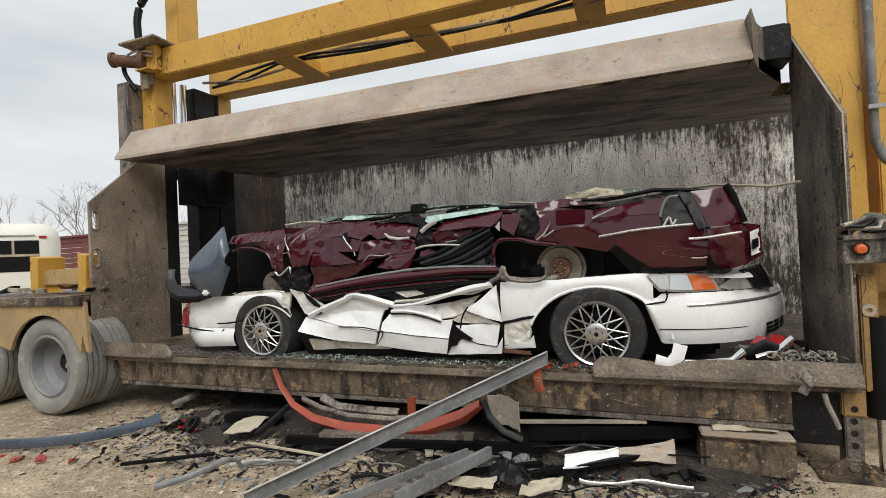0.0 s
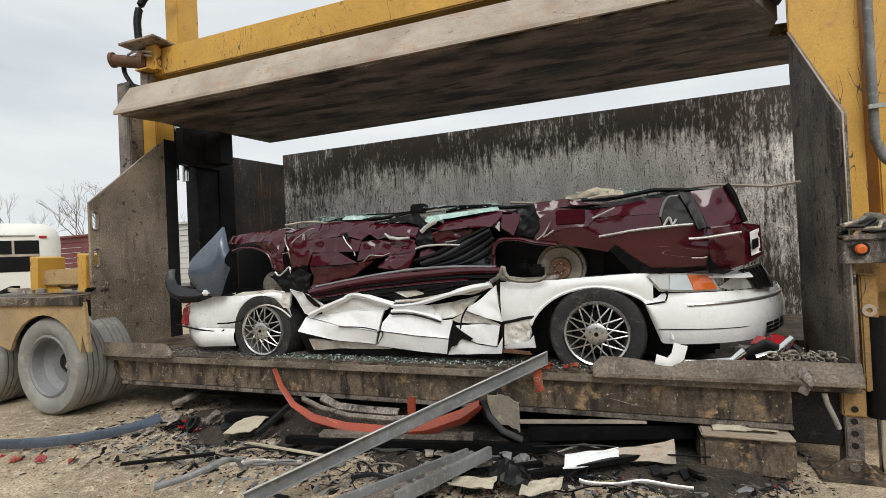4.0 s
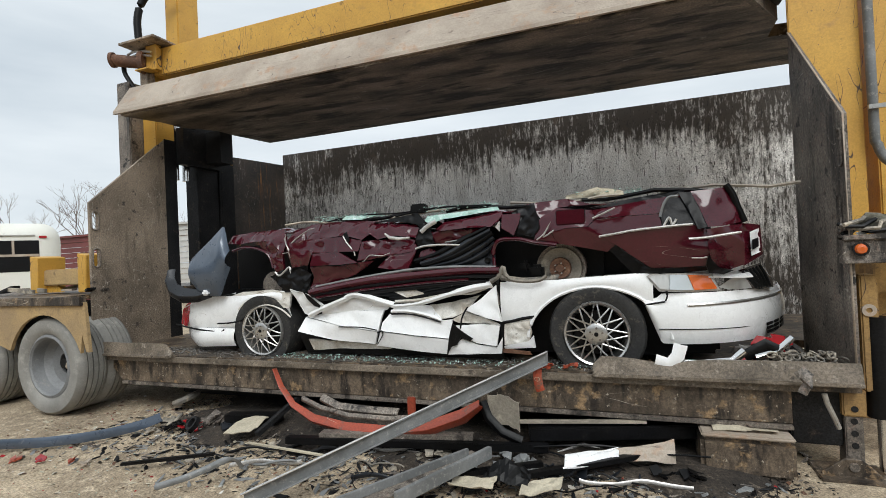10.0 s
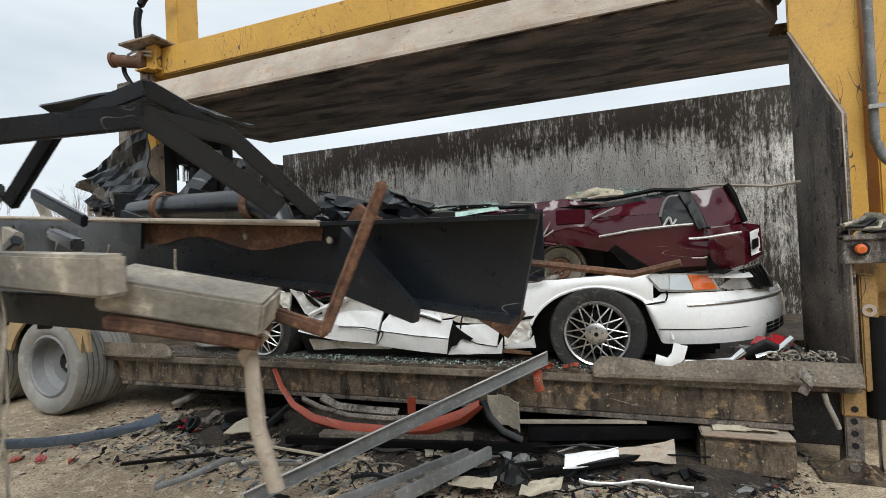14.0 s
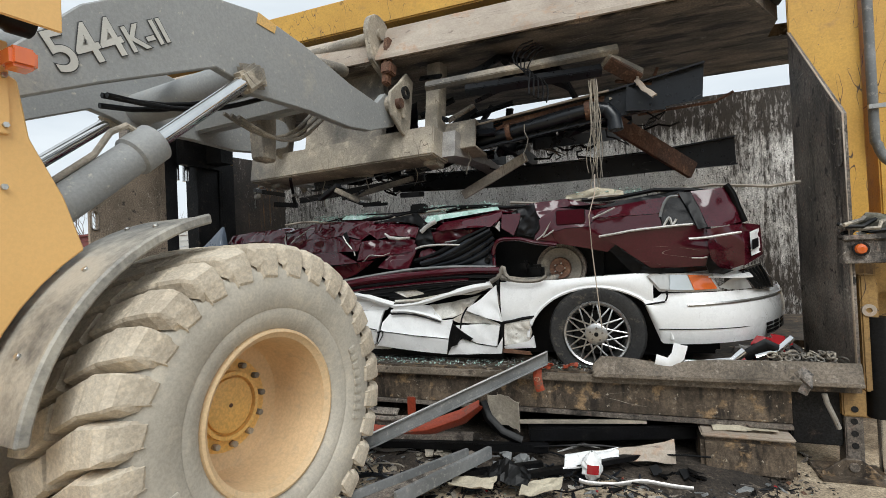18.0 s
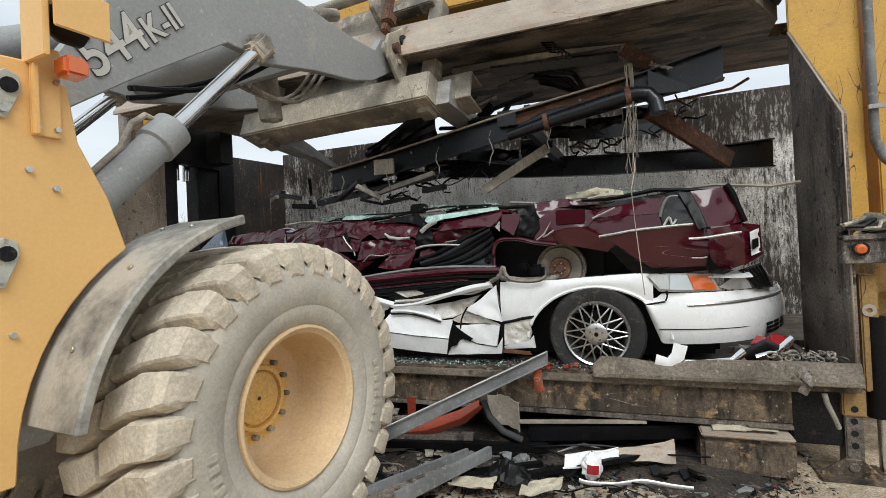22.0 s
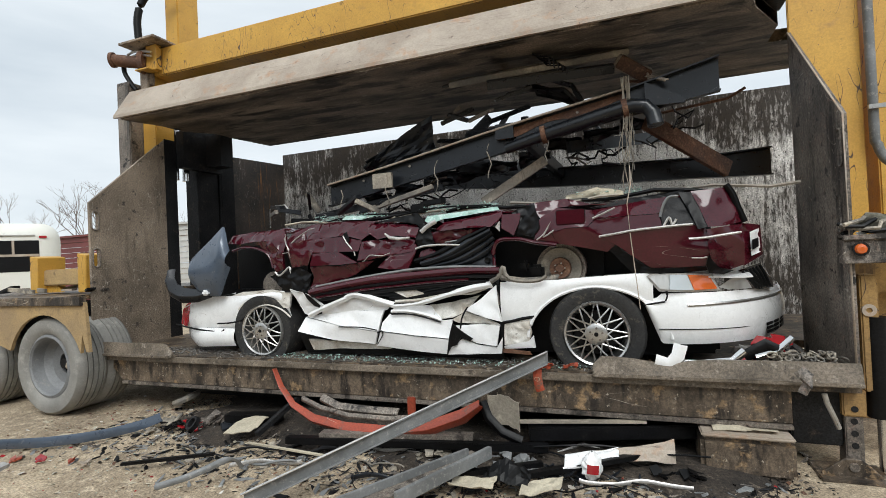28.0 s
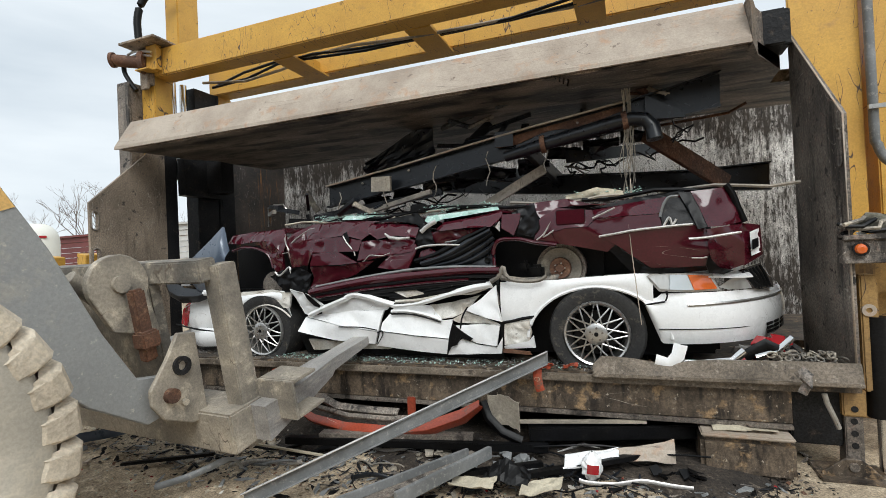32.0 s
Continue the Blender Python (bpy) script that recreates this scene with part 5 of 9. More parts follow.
part("caliper", boxes((-0.70, -0.60, Y2 + 0.02, Y2 + 0.12, 1.12, 1.22), (-0.78, -0.71, Y2 + 0.05, Y2 + 0.12, 1.17, 1.25), bev=0.02), M["plastic"], maroon)
part("control_arm", shaped(bm_tube, [(-0.92, Y2 + 0.02, 1.13), (-0.75, Y2 - 0.01, 1.105), (-0.55, Y2 + 0.01, 1.11), (-0.45, Y2 + 0.08, 1.15)], 0.022, 8), M["muddy_grey"], maroon)

# doors and front fender
crumpled("front_fender", maroon, M["maroon"], [(-3.509, 3.600, 1.519), (-3.451, 3.600, 1.590), (-3.217, 3.620, 1.613), (-2.880, 3.620, 1.618), (-2.814, 3.560, 1.503), (-2.838, 3.530, 1.385), (-2.954, 3.530, 1.510), (-3.146, 3.550, 1.520), (-3.340, 3.570, 1.505)], "buckled maroon front fender", 0.012, 1.3, 0.07, 0.022, 2.2)
crumpled("front_fender", maroon, M["maroon"], [(-3.128, 3.550, 1.509), (-2.954, 3.530, 1.515), (-2.838, 3.530, 1.385), (-2.834, 3.540, 1.271), (-2.922, 3.560, 1.177), (-2.957, 3.550, 1.299), (-3.022, 3.560, 1.402)], "torn maroon fender side", 0.012, 2.2, 0.06, 0.022, 2.2)
ribbon("arch_edge", maroon, M["maroon"], [(-3.420, 3.560, 1.446), (-3.300, 3.560, 1.471), (-3.140, 3.560, 1.454), (-3.016, 3.560, 1.392), (-2.966, 3.560, 1.274)], 0.025, 0.015, "maroon wheel-arch edge", 0.004)
crumpled("front_door", maroon, M["maroon"], [(-2.815, 3.530, 1.483), (-2.749, 3.550, 1.559), (-2.564, 3.600, 1.638), (-2.196, 3.620, 1.648), (-1.948, 3.610, 1.626), (-1.935, 3.550, 1.549), (-2.034, 3.515, 1.475), (-2.189, 3.510, 1.521), (-2.473, 3.520, 1.504), (-2.716, 3.530, 1.439)], "folded maroon front door top", 0.014, 3.4, 0.09, 0.022, 2.2)
crumpled("front_door", maroon, M["maroon"], [(-2.804, 3.530, 1.463), (-2.594, 3.505, 1.505), (-2.247, 3.515, 1.515), (-2.037, 3.520, 1.471), (-2.056, 3.490, 1.384), (-2.238, 3.475, 1.388), (-2.500, 3.485, 1.385), (-2.570, 3.520, 1.287), (-2.750, 3.540, 1.273)], "folded maroon front door", 0.011, 4.5, 0.1, 0.022, 2.2)
crumpled("front_door", maroon, M["maroon"], [(-2.487, 3.475, 1.380), (-2.235, 3.470, 1.388), (-2.104, 3.460, 1.318), (-2.050, 3.455, 1.293), (-2.213, 3.445, 1.281), (-2.521, 3.475, 1.277)], "upturned maroon door facet", 0.006, 5.1, 0.1, 0.022, 2.2)
crumpled("front_door", maroon, M["maroon"], [(-1.999, 3.605, 1.615), (-1.588, 3.600, 1.574), (-1.547, 3.580, 1.548), (-1.553, 3.520, 1.467), (-1.726, 3.515, 1.494), (-1.889, 3.515, 1.472), (-1.982, 3.520, 1.532)], "maroon door shoulder", 0.01, 6.6, 0.09, 0.022, 2.2)
crumpled("front_door", maroon, M["maroon"], [(-2.035, 3.515, 1.461), (-1.887, 3.530, 1.472), (-1.714, 3.540, 1.476), (-1.568, 3.540, 1.455), (-1.579, 3.500, 1.362), (-1.776, 3.500, 1.340), (-1.950, 3.490, 1.311), (-2.064, 3.480, 1.307)], "dented maroon door middle", 0.016, 7.2, 0.08, 0.022, 2.2)
crumpled("front_door", maroon, M["maroon"], [(-1.887, 3.490, 1.245), (-1.779, 3.505, 1.340), (-1.558, 3.515, 1.419), (-1.539, 3.510, 1.382), (-1.619, 3.490, 1.227), (-1.774, 3.485, 1.228)], "flat maroon door piece", 0.005, 8.1, 0.1, 0.022, 2.2)
crumpled("door_lower", maroon, M["maroon"], [(-2.532, 3.490, 1.272), (-2.230, 3.470, 1.272), (-2.020, 3.475, 1.296), (-1.915, 3.490, 1.301), (-2.092, 3.500, 1.197), (-2.348, 3.515, 1.128), (-2.570, 3.530, 1.083), (-2.512, 3.520, 1.179)], "crushed maroon door bottom", 0.012, 9.7, 0.08, 0.022, 2.2)
crumpled("door_lower", maroon, M["maroon"], [(-1.550, 3.515, 1.286), (-1.520, 3.530, 1.359), (-1.447, 3.530, 1.378), (-1.325, 3.510, 1.320), (-1.418, 3.505, 1.281)], "crushed maroon door edge", 0.01, 10.3, 0.06, 0.022, 2.2)
crumpled("rear_door", maroon, M["maroon"], [(-1.401, 3.550, 1.521), (-1.336, 3.585, 1.575), (-1.091, 3.600, 1.603), (-0.882, 3.600, 1.630), (-0.861, 3.560, 1.588), (-0.948, 3.515, 1.513), (-1.158, 3.515, 1.517), (-1.343, 3.520, 1.507)], "upturned maroon rear door", 0.006, 11.5, 0.12, 0.022, 2.2)
crumpled("rear_door", maroon, M["maroon"], [(-1.449, 3.550, 1.502), (-1.351, 3.540, 1.508), (-0.955, 3.540, 1.510), (-1.042, 3.560, 1.444), (-1.274, 3.570, 1.404), (-1.434, 3.560, 1.413)], "dented maroon rear door", 0.012, 12.5, 0.08, 0.022, 2.2)
crumpled("rear_door", maroon, M["maroon"], [(-0.862, 3.530, 1.599), (-0.724, 3.530, 1.597), (-0.735, 3.510, 1.528), (-0.775, 3.500, 1.440), (-0.865, 3.505, 1.499)], "square maroon pillar piece", 0.003, 13.5, 0.09, 0.022, 2.2)
crumpled("pillar", maroon, M["plastic"], [(-0.793, 3.545, 1.608), (-0.711, 3.560, 1.652), (-0.628, 3.560, 1.666), (-0.599, 3.530, 1.560), (-0.591, 3.530, 1.478), (-0.641, 3.525, 1.421), (-0.755, 3.525, 1.447), (-0.731, 3.530, 1.540)], "crumpled black pillar trim", 0.014, 14.5, 0.05, 0.022, 2.2)
crumpled("window_seal", maroon, M["plastic"], [(-1.959, 3.580, 1.612), (-1.761, 3.600, 1.641), (-1.569, 3.600, 1.668), (-1.487, 3.560, 1.593), (-1.519, 3.550, 1.550), (-1.575, 3.570, 1.577), (-1.757, 3.590, 1.612)], "black window frame", 0.007, 15.5, 0.07, 0.022, 2.2)
crumpled("window_glass", maroon, M["glass"], [(-1.492, 3.570, 1.594), (-1.477, 3.585, 1.634), (-1.273, 3.600, 1.646), (-0.911, 3.600, 1.667), (-0.892, 3.590, 1.643), (-1.130, 3.580, 1.617), (-1.334, 3.570, 1.601), (-1.450, 3.560, 1.568)], "crazed green window glass", 0.006, 16.5, 0.06, 0.008, 2.2)
crumpled("window_glass", maroon, M["glass"], [(-2.266, 3.600, 1.657), (-2.232, 3.610, 1.689), (-2.036, 3.630, 1.690), (-1.941, 3.630, 1.678), (-2.081, 3.610, 1.649)], "crazed green window glass", 0.006, 17.5, 0.05, 0.008, 2.2)
ribbon("window_seal", maroon, M["plastic"], [(-1.770, 3.620, 1.652), (-1.542, 3.620, 1.686), (-1.277, 3.620, 1.697), (-0.959, 3.620, 1.685)], 0.014, 0.01, "", 0.004)
ribbon("window_seal", maroon, M["plastic"], [(-2.427, 3.630, 1.655), (-2.090, 3.630, 1.689), (-1.774, 3.630, 1.680), (-1.596, 3.630, 1.690)], 0.012, 0.01, "", 0.004)
part("mirror_stub", boxes((-1.63, -1.50, 3.60, 3.68, 1.665, 1.74), bev=0.012), M["plastic"], maroon, "broken black mirror foot")
ribbon("torn_edge", maroon, M["bare_edge"], [(-1.502, 3.505, 1.508), (-1.442, 3.505, 1.552), (-1.371, 3.505, 1.582)], 0.03, 0.008, "torn bare metal edge", 0.004)
crumpled("torn_edge", maroon, M["bare_edge"], [(-0.908, 3.495, 1.509), (-0.871, 3.490, 1.552), (-0.875, 3.490, 1.474)], "torn bare metal tip", 0.003, 22, 0.04, 0.006, 2.2)
ribbon("trim_strip", maroon, M["bare_edge"], [(-1.551, 3.495, 1.379), (-1.479, 3.495, 1.397), (-1.362, 3.495, 1.400), (-1.167, 3.495, 1.390)], 0.012, 0.006, "bent bright trim strip", 0.004)
ribbon("trim_strip", maroon, M["strip_grey"], [(-1.311, 3.520, 1.415), (-1.164, 3.520, 1.433), (-1.039, 3.520, 1.455)], 0.01, 0.006, "bent grey trim strip", 0.004)
ribbon("door_seal", maroon, M["frame_black"], [(-1.511, 3.500, 1.263), (-1.299, 3.500, 1.319), (-1.114, 3.500, 1.413), (-0.945, 3.500, 1.487)], [0.03, 0.03, 0.03, 0.03, 0.045, 0.045, 0.045, 0.045, 0.045, 0.03, 0.03, 0.03, 0.03], 0.018, "black folded door seal", 0.003)
ribbon("door_seal", maroon, M["plastic"], [(-1.481, 3.506, 1.248), (-1.256, 3.506, 1.305), (-1.073, 3.506, 1.390), (-0.931, 3.506, 1.465)], [0.03, 0.03, 0.03, 0.03, 0.045, 0.045, 0.045, 0.045, 0.045, 0.03, 0.03, 0.03, 0.03], 0.018, "black folded door seal", 0.003)
ribbon("door_seal", maroon, M["frame_black"], [(-1.447, 3.512, 1.234), (-1.214, 3.512, 1.281), (-1.032, 3.512, 1.367), (-0.925, 3.512, 1.436)], [0.03, 0.03, 0.03, 0.03, 0.045, 0.045, 0.045, 0.045, 0.045, 0.03, 0.03, 0.03, 0.03], 0.018, "black folded door seal", 0.003)
ribbon("door_seal", maroon, M["plastic"], [(-1.566, 3.518, 1.286), (-1.350, 3.518, 1.343), (-1.141, 3.518, 1.440), (-0.975, 3.518, 1.506)], [0.03, 0.03, 0.03, 0.03, 0.045, 0.045, 0.045, 0.045, 0.045, 0.03, 0.03, 0.03, 0.03], 0.018, "black folded door seal", 0.003)
ribbon("door_seal", maroon, M["frame_black"], [(-1.429, 3.524, 1.220), (-1.174, 3.524, 1.254), (-1.002, 3.524, 1.332), (-0.922, 3.524, 1.395)], [0.03, 0.03, 0.03, 0.03, 0.045, 0.045, 0.045, 0.045, 0.045, 0.03, 0.03, 0.03, 0.03], 0.018, "black folded door seal", 0.003)
crumpled("door_shut", maroon, M["frame_black"], [(-1.270, 3.540, 1.257), (-1.023, 3.550, 1.336), (-0.929, 3.550, 1.387), (-0.931, 3.530, 1.228), (-1.088, 3.530, 1.225)], "grey door shut face", 0.008, 23, 0.08, 0.022, 2.2)
part("rubber_plug", shaped(bm_lathe, [(0.004, -0.006), (0.018, -0.008), (0.024, 0.0), (0.004, 0.0)], 16, pose(-0.985, 3.525, 1.268, 0, 0, 90)), M["plastic"], maroon)
ribbon("sill", maroon, M["strip_grey"], [(-2.469, 3.485, 1.104), (-2.032, 3.485, 1.168), (-1.627, 3.485, 1.215), (-1.252, 3.485, 1.228), (-0.912, 3.485, 1.213)], 0.02, 0.012, "scuffed sill edge", 0.004)
ribbon("sill", maroon, M["maroon"], [(-2.532, 3.475, 1.058), (-2.028, 3.475, 1.137), (-1.529, 3.475, 1.177), (-1.161, 3.475, 1.196), (-0.885, 3.475, 1.192)], [0.05, 0.05, 0.05, 0.05, 0.06, 0.06, 0.06, 0.06, 0.05, 0.05, 0.05, 0.05, 0.05, 0.045, 0.045, 0.045, 0.045], 0.022, "folded maroon sill", 0.004)
ribbon("sill", maroon, M["plastic"], [(-2.514, 3.480, 1.029), (-2.033, 3.480, 1.095), (-1.533, 3.480, 1.138), (-1.164, 3.480, 1.154), (-0.905, 3.480, 1.151)], 0.022, 0.012, "", 0.004)
ribbon("sill", maroon, M["maroon"], [(-2.477, 3.490, 1.013), (-1.988, 3.490, 1.076), (-1.491, 3.490, 1.114), (-1.124, 3.490, 1.135)], 0.022, 0.014, "", 0.004)
ribbon("sill", maroon, M["plastic"], [(-2.428, 3.500, 0.998), (-1.943, 3.500, 1.051), (-1.449, 3.500, 1.091), (-0.997, 3.500, 1.119)], 0.03, 0.012, "", 0.004)
ribbon("sill_tear", maroon, M["muddy_grey"], [(-0.956, 3.475, 1.111), (-0.895, 3.475, 1.151), (-0.859, 3.475, 1.211), (-0.848, 3.475, 1.170), (-0.833, 3.475, 1.145)], 0.03, 0.01, "torn rusty sill end", 0.004)
crumpled("torn_liner", maroon, M["plastic"], [(-2.991, 3.540, 1.200), (-2.845, 3.530, 1.256), (-2.666, 3.530, 1.265), (-2.548, 3.540, 1.208), (-2.603, 3.550, 1.068), (-2.841, 3.550, 1.057)], "crumpled black liner", 0.019, 24, 0.05, 0.022, 2.2)
ribbon("torn_shard", maroon, M["bare_edge"], [(-2.900, 3.500, 1.240), (-2.853, 3.500, 1.209), (-2.748, 3.500, 1.279), (-2.739, 3.500, 1.225)], 0.012, 0.006, "", 0.004)
ribbon("torn_edge", maroon, M["bare_edge"], [(-2.787, 3.515, 1.565), (-2.785, 3.515, 1.481), (-2.753, 3.515, 1.411), (-2.826, 3.515, 1.399)], 0.006, 0.004, "", 0.004)
ribbon("torn_edge", maroon, M["bare_edge"], [(-2.743, 3.530, 1.484), (-2.664, 3.530, 1.534), (-2.562, 3.530, 1.586), (-2.493, 3.530, 1.601)], 0.01, 0.006, "bare torn metal edge", 0.004)
ribbon("torn_edge", maroon, M["bare_edge"], [(-2.196, 3.495, 1.516), (-2.161, 3.495, 1.459), (-2.101, 3.495, 1.386), (-2.092, 3.495, 1.349)], 0.006, 0.004, "", 0.004)
ribbon("torn_edge", maroon, M["bare_edge"], [(-2.058, 3.485, 1.279), (-1.999, 3.485, 1.304), (-1.945, 3.485, 1.347), (-1.844, 3.485, 1.339), (-1.768, 3.485, 1.358)], 0.008, 0.005, "", 0.004)
crumpled("rip", maroon, M["plastic"], [(-2.200, 3.495, 1.530), (-2.162, 3.495, 1.547), (-2.130, 3.490, 1.480), (-2.153, 3.490, 1.453)], "", 0.003, 25, 0.03, 0.006, 2.2)
crumpled("rip", maroon, M["plastic"], [(-1.529, 3.515, 1.523), (-1.489, 3.540, 1.579), (-1.435, 3.540, 1.518), (-1.407, 3.530, 1.420), (-1.529, 3.520, 1.382), (-1.557, 3.515, 1.449)], "black gap between the doors", 0.01, 26, 0.05, 0.022, 2.2)
part("door_handle", shaped(bm_tube, [(-1.81, 3.495, 1.512), (-1.767, 3.495, 1.478), (-1.693, 3.495, 1.465), (-1.595, 3.495, 1.469)], [0.008, 0.014, 0.014, 0.008], 8), M["bare_edge"], maroon, "pale broken door handle")
bm = bmesh.new()
bm_lathe(bm, [(0.02, -0.05), (0.06, -0.05), (0.12, -0.01), (0.14, 0.0), (0.14, 0.05), (0.02, 0.05)], 30, pose(-3.16, Y2 + 0.16, 1.10, 0, 0, 90))
part("brake_disc", bm, M["steel"], maroon)
for x in (-3.22, -0.58):
    part("wheel_well", boxes((x - 0.42, x + 0.40, Y2 + 0.22, Y2 + 0.30, 1.06, 1.50)), M["plastic"], maroon)
# filler box, black to give the dark behind the maroon panels
part("cabin_dark_fill", boxes((-3.35, 0.55, Y2 + 0.28, 5.35, 1.10, 1.54), bev=0.03), M["plastic"], maroon)
lid("roof_skin", maroon, M["maroon"], -3.45, -1.6, Y2 - 0.02, 5.35, curve((-3.45, 1.61), (-1.6, 1.645)), 0.035, 2.7, 50, 36, freq=1.3)
lid("roof_skin", maroon, M["maroon"], -1.62, 0.55, Y2 - 0.0, 5.35, curve((-1.62, 1.64), (0.0, 1.67), (0.55, 1.69)), 0.03, 5.7, 54, 36, freq=1.1)
for k in range(7):
    x0 = -2.9 + 0.52 * k
    pts = [(x0 + 0.16 * j, Y2 + 0.02 + 0.03 * math.sin(j * 1.9 + k), 1.655 + 0.012 * k * 0.4 + 0.018 * math.sin(j * 1.3 + 2 * k)) for j in range(6)]
    part("roof_rail", shaped(bm_tube, pts, 0.011 + 0.004 * (k % 2), 5), M["plastic" if k % 2 else "muddy_grey"], maroon)



def shards(name, parent, x0, x1, y0, y1, z0, n, size, seed, matl, lift=0.02):
    rnd = random.Random(seed)
    bm = bmesh.new()
    for _ in range(n):
        c = Vector((rnd.uniform(x0, x1), rnd.uniform(y0, y1), z0 + rnd.uniform(0, lift)))
        k = rnd.randint(3, 5)
        a0 = rnd.uniform(0, 6)
        e = Euler((rnd.uniform(-0.6, 0.6), rnd.uniform(-0.6, 0.6), 0)).to_matrix()
        vs = [bm.verts.new(c + e @ Vector((size * rnd.uniform(0.4, 1) * math.cos(a0 + 6.28 * j / k), size * rnd.uniform(0.4, 1) * math.sin(a0 + 6.28 * j / k), 0))) for j in range(k)]
        f = bm.faces.new(vs)
        r = bmesh.ops.extrude_face_region(bm, geom=[f])
        for v in r["geom"]:
            if isinstance(v, bmesh.types.BMVert):
                v.co += Vector((0, 0, size * 0.2))
    return part(name, bm, matl, parent)


tagged(shards("broken_glass", maroon, -2.55, -1.95, Y2 - 0.04, Y2 + 0.25, 1.655, 420, 0.011, 3, M["glass"], 0.05), "crumbled green window glass", kind="stuff")
tagged(shards("broken_glass", maroon, -1.58, -0.95, Y2 - 0.04, Y2 + 0.25, 1.665, 420, 0.011, 4, M["glass"], 0.05), "crumbled green window glass", kind="stuff")
tagged(shards("broken_glass", maroon, -0.35, 0.10, Y2 + 0.0, Y2 + 0.3, 1.695, 200, 0.010, 5, M["glass"], 0.04), "crumbled green window glass", kind="stuff")
M["cloth"] = mat("cream_headliner_cloth", (0.56, 0.50, 0.38), 0.95, 0.0, (0.42, 0.37, 0.28), None, 3, 30, bump=0.3, grain=0.1)
panel("headliner", maroon, M["cloth"], -0.42, -0.02, curve((-0.42, 1.71), (-0.2, 1.755), (-0.02, 1.715)), curve((-0.42, 1.685), (-0.02, 1.69)), Y2 + 0.05, 0.03, 3.5, 18, 6, freq=3.0, label="torn cream headliner cloth")

# loose pieces jammed in with the cars
fender = thing("loose_fender", "torn blue-grey car fender with a curled edge", "car part")
panel("fender_skin", fender, M["blue_paint"], -3.84, -3.40, curve((-3.84, 1.40), (-3.6, 1.57), (-3.46, 1.68), (-3.40, 1.45)), curve((-3.84, 1.14), (-3.75, 1.05), (-3.52, 1.04), (-3.40, 1.30)), Y2 - 0.14, 0.015, 4.0, 24, 14, bulge=0.06)
part("lamp_hole", boxes((-3.70, -3.63, Y2 - 0.20, Y2 - 0.15, 1.05, 1.10), bev=0.015), M["white_paint"], fender)
bumper = thing("loose_bumper", "broken black plastic bumper, curled up on the deck end", "car part")
pts = [(-4.22, 3.60, 1.30), (-4.20, 3.55, 1.20), (-4.12, 3.52, 1.10), (-3.98, 3.50, 1.05), (-3.80, 3.50, 1.045), (-3.66, 3.52, 1.06)]


part("bumper_skin", strip(pts, [0.07, 0.12, 0.15, 0.15, 0.12, 0.07], 0.06), M["frame_black"], bumper)


# ---- the wreck that is brought in: a truck chassis, built as it lies at the end ----
END = Vector((0.70, 4.25, 2.60))
wreck = thing("truck_frame_wreck", "black truck chassis frame wreck with bent rails and hanging wires", "wreck")
CARRY = Euler((radians(27), radians(8), radians(-2))).to_matrix().to_4x4()


def channel(p0, p1, h, flange, t=0.012, dip=0.0, flare=0.0, n=10):
    """A C-section rail from p0 to p1 with its flanges towards the viewer, flared at its end."""
    bm = bmesh.new()
    p0, p1 = Vector(p0), Vector(p1)
    rows = []
    for i in range(n + 1):
        u = i / n
        c = p0.lerp(p1, u) + Vector((0, 0.02 * math.sin(u * 9), dip * math.sin(u * math.pi)))
        hh = h * (1 + flare * max(0.0, (u - 0.8) / 0.2)) / 2
        rows.append([bm.verts.new(c + Vector((0, y, z))) for y, z in ((-flange, hh), (0, hh), (0, -hh), (-flange, -hh), (-flange, -hh + t), (-t, -hh + t), (-t, hh - t), (-flange, hh - t))])
    for a, b in zip(rows, rows[1:]):
        for j in range(8):
            bm.faces.new((a[j], b[j], b[(j + 1) % 8], a[(j + 1) % 8]))
    bm.faces.new(rows[0]), bm.faces.new(rows[-1])
    bmesh.ops.recalc_face_normals(bm, faces=bm.faces[:])
    return bm


def w_part(name, bm, matl, label="", carried=False):
    """A part of the wreck; carried: drawn as it hangs on the forks, from the rail's end."""
    if carried:
        bmesh.ops.transform(bm, matrix=CARRY.inverted(), verts=bm.verts[:])
    else:
        bmesh.ops.translate(bm, vec=-END, verts=bm.verts[:])
    return part(name, bm, matl, wreck, label)


near_rail = w_part("near_rail", channel((-2.78, 4.25, 1.965), (0.70, 4.25, 2.60), 0.215, 0.07, flare=0.25), M["frame_black"], "black painted chassis rail with a flared end")
RAIL_A, RAIL_B = Vector((-2.78, 4.25, 1.965)), Vector((0.70, 4.25, 2.60))


def on_rail(u, y, z):
    """A point on the near rail: u along it, y out of the web, z above its middle."""
    return RAIL_A.lerp(RAIL_B, u) + Vector((0, 0.02 * math.sin(u * 9) + y, z))


w_part("rubbed_edge", shaped(bm_tube, [on_rail(0.03 * j, -0.073, 0.105) for j in range(28)], 0.010, 8), M["lip"], "pale rubbed flange edge")
w_part("rust_patch", sheet(24, 6, lambda u, v: tuple(on_rail(0.50 + 0.30 * u, -0.014 - 0.002 * v, 0.088 - 0.085 * v * (0.75 + 0.25 * math.sin(u * 11)))), 0.002), M["rust"], "rust patch under the flange")
far_rail = w_part("far_rail", channel((-2.2, 5.3, 2.20), (1.26, 5.32, 2.05), 0.20, 0.08, dip=-0.05, flare=0.3), M["frame_black"], "black painted chassis rail with a flared end")
FAR_END = Vector((1.26, 5.32, 2.05)) - END
bm = far_rail.data
bm.transform(Matrix.Translation(-FAR_END))
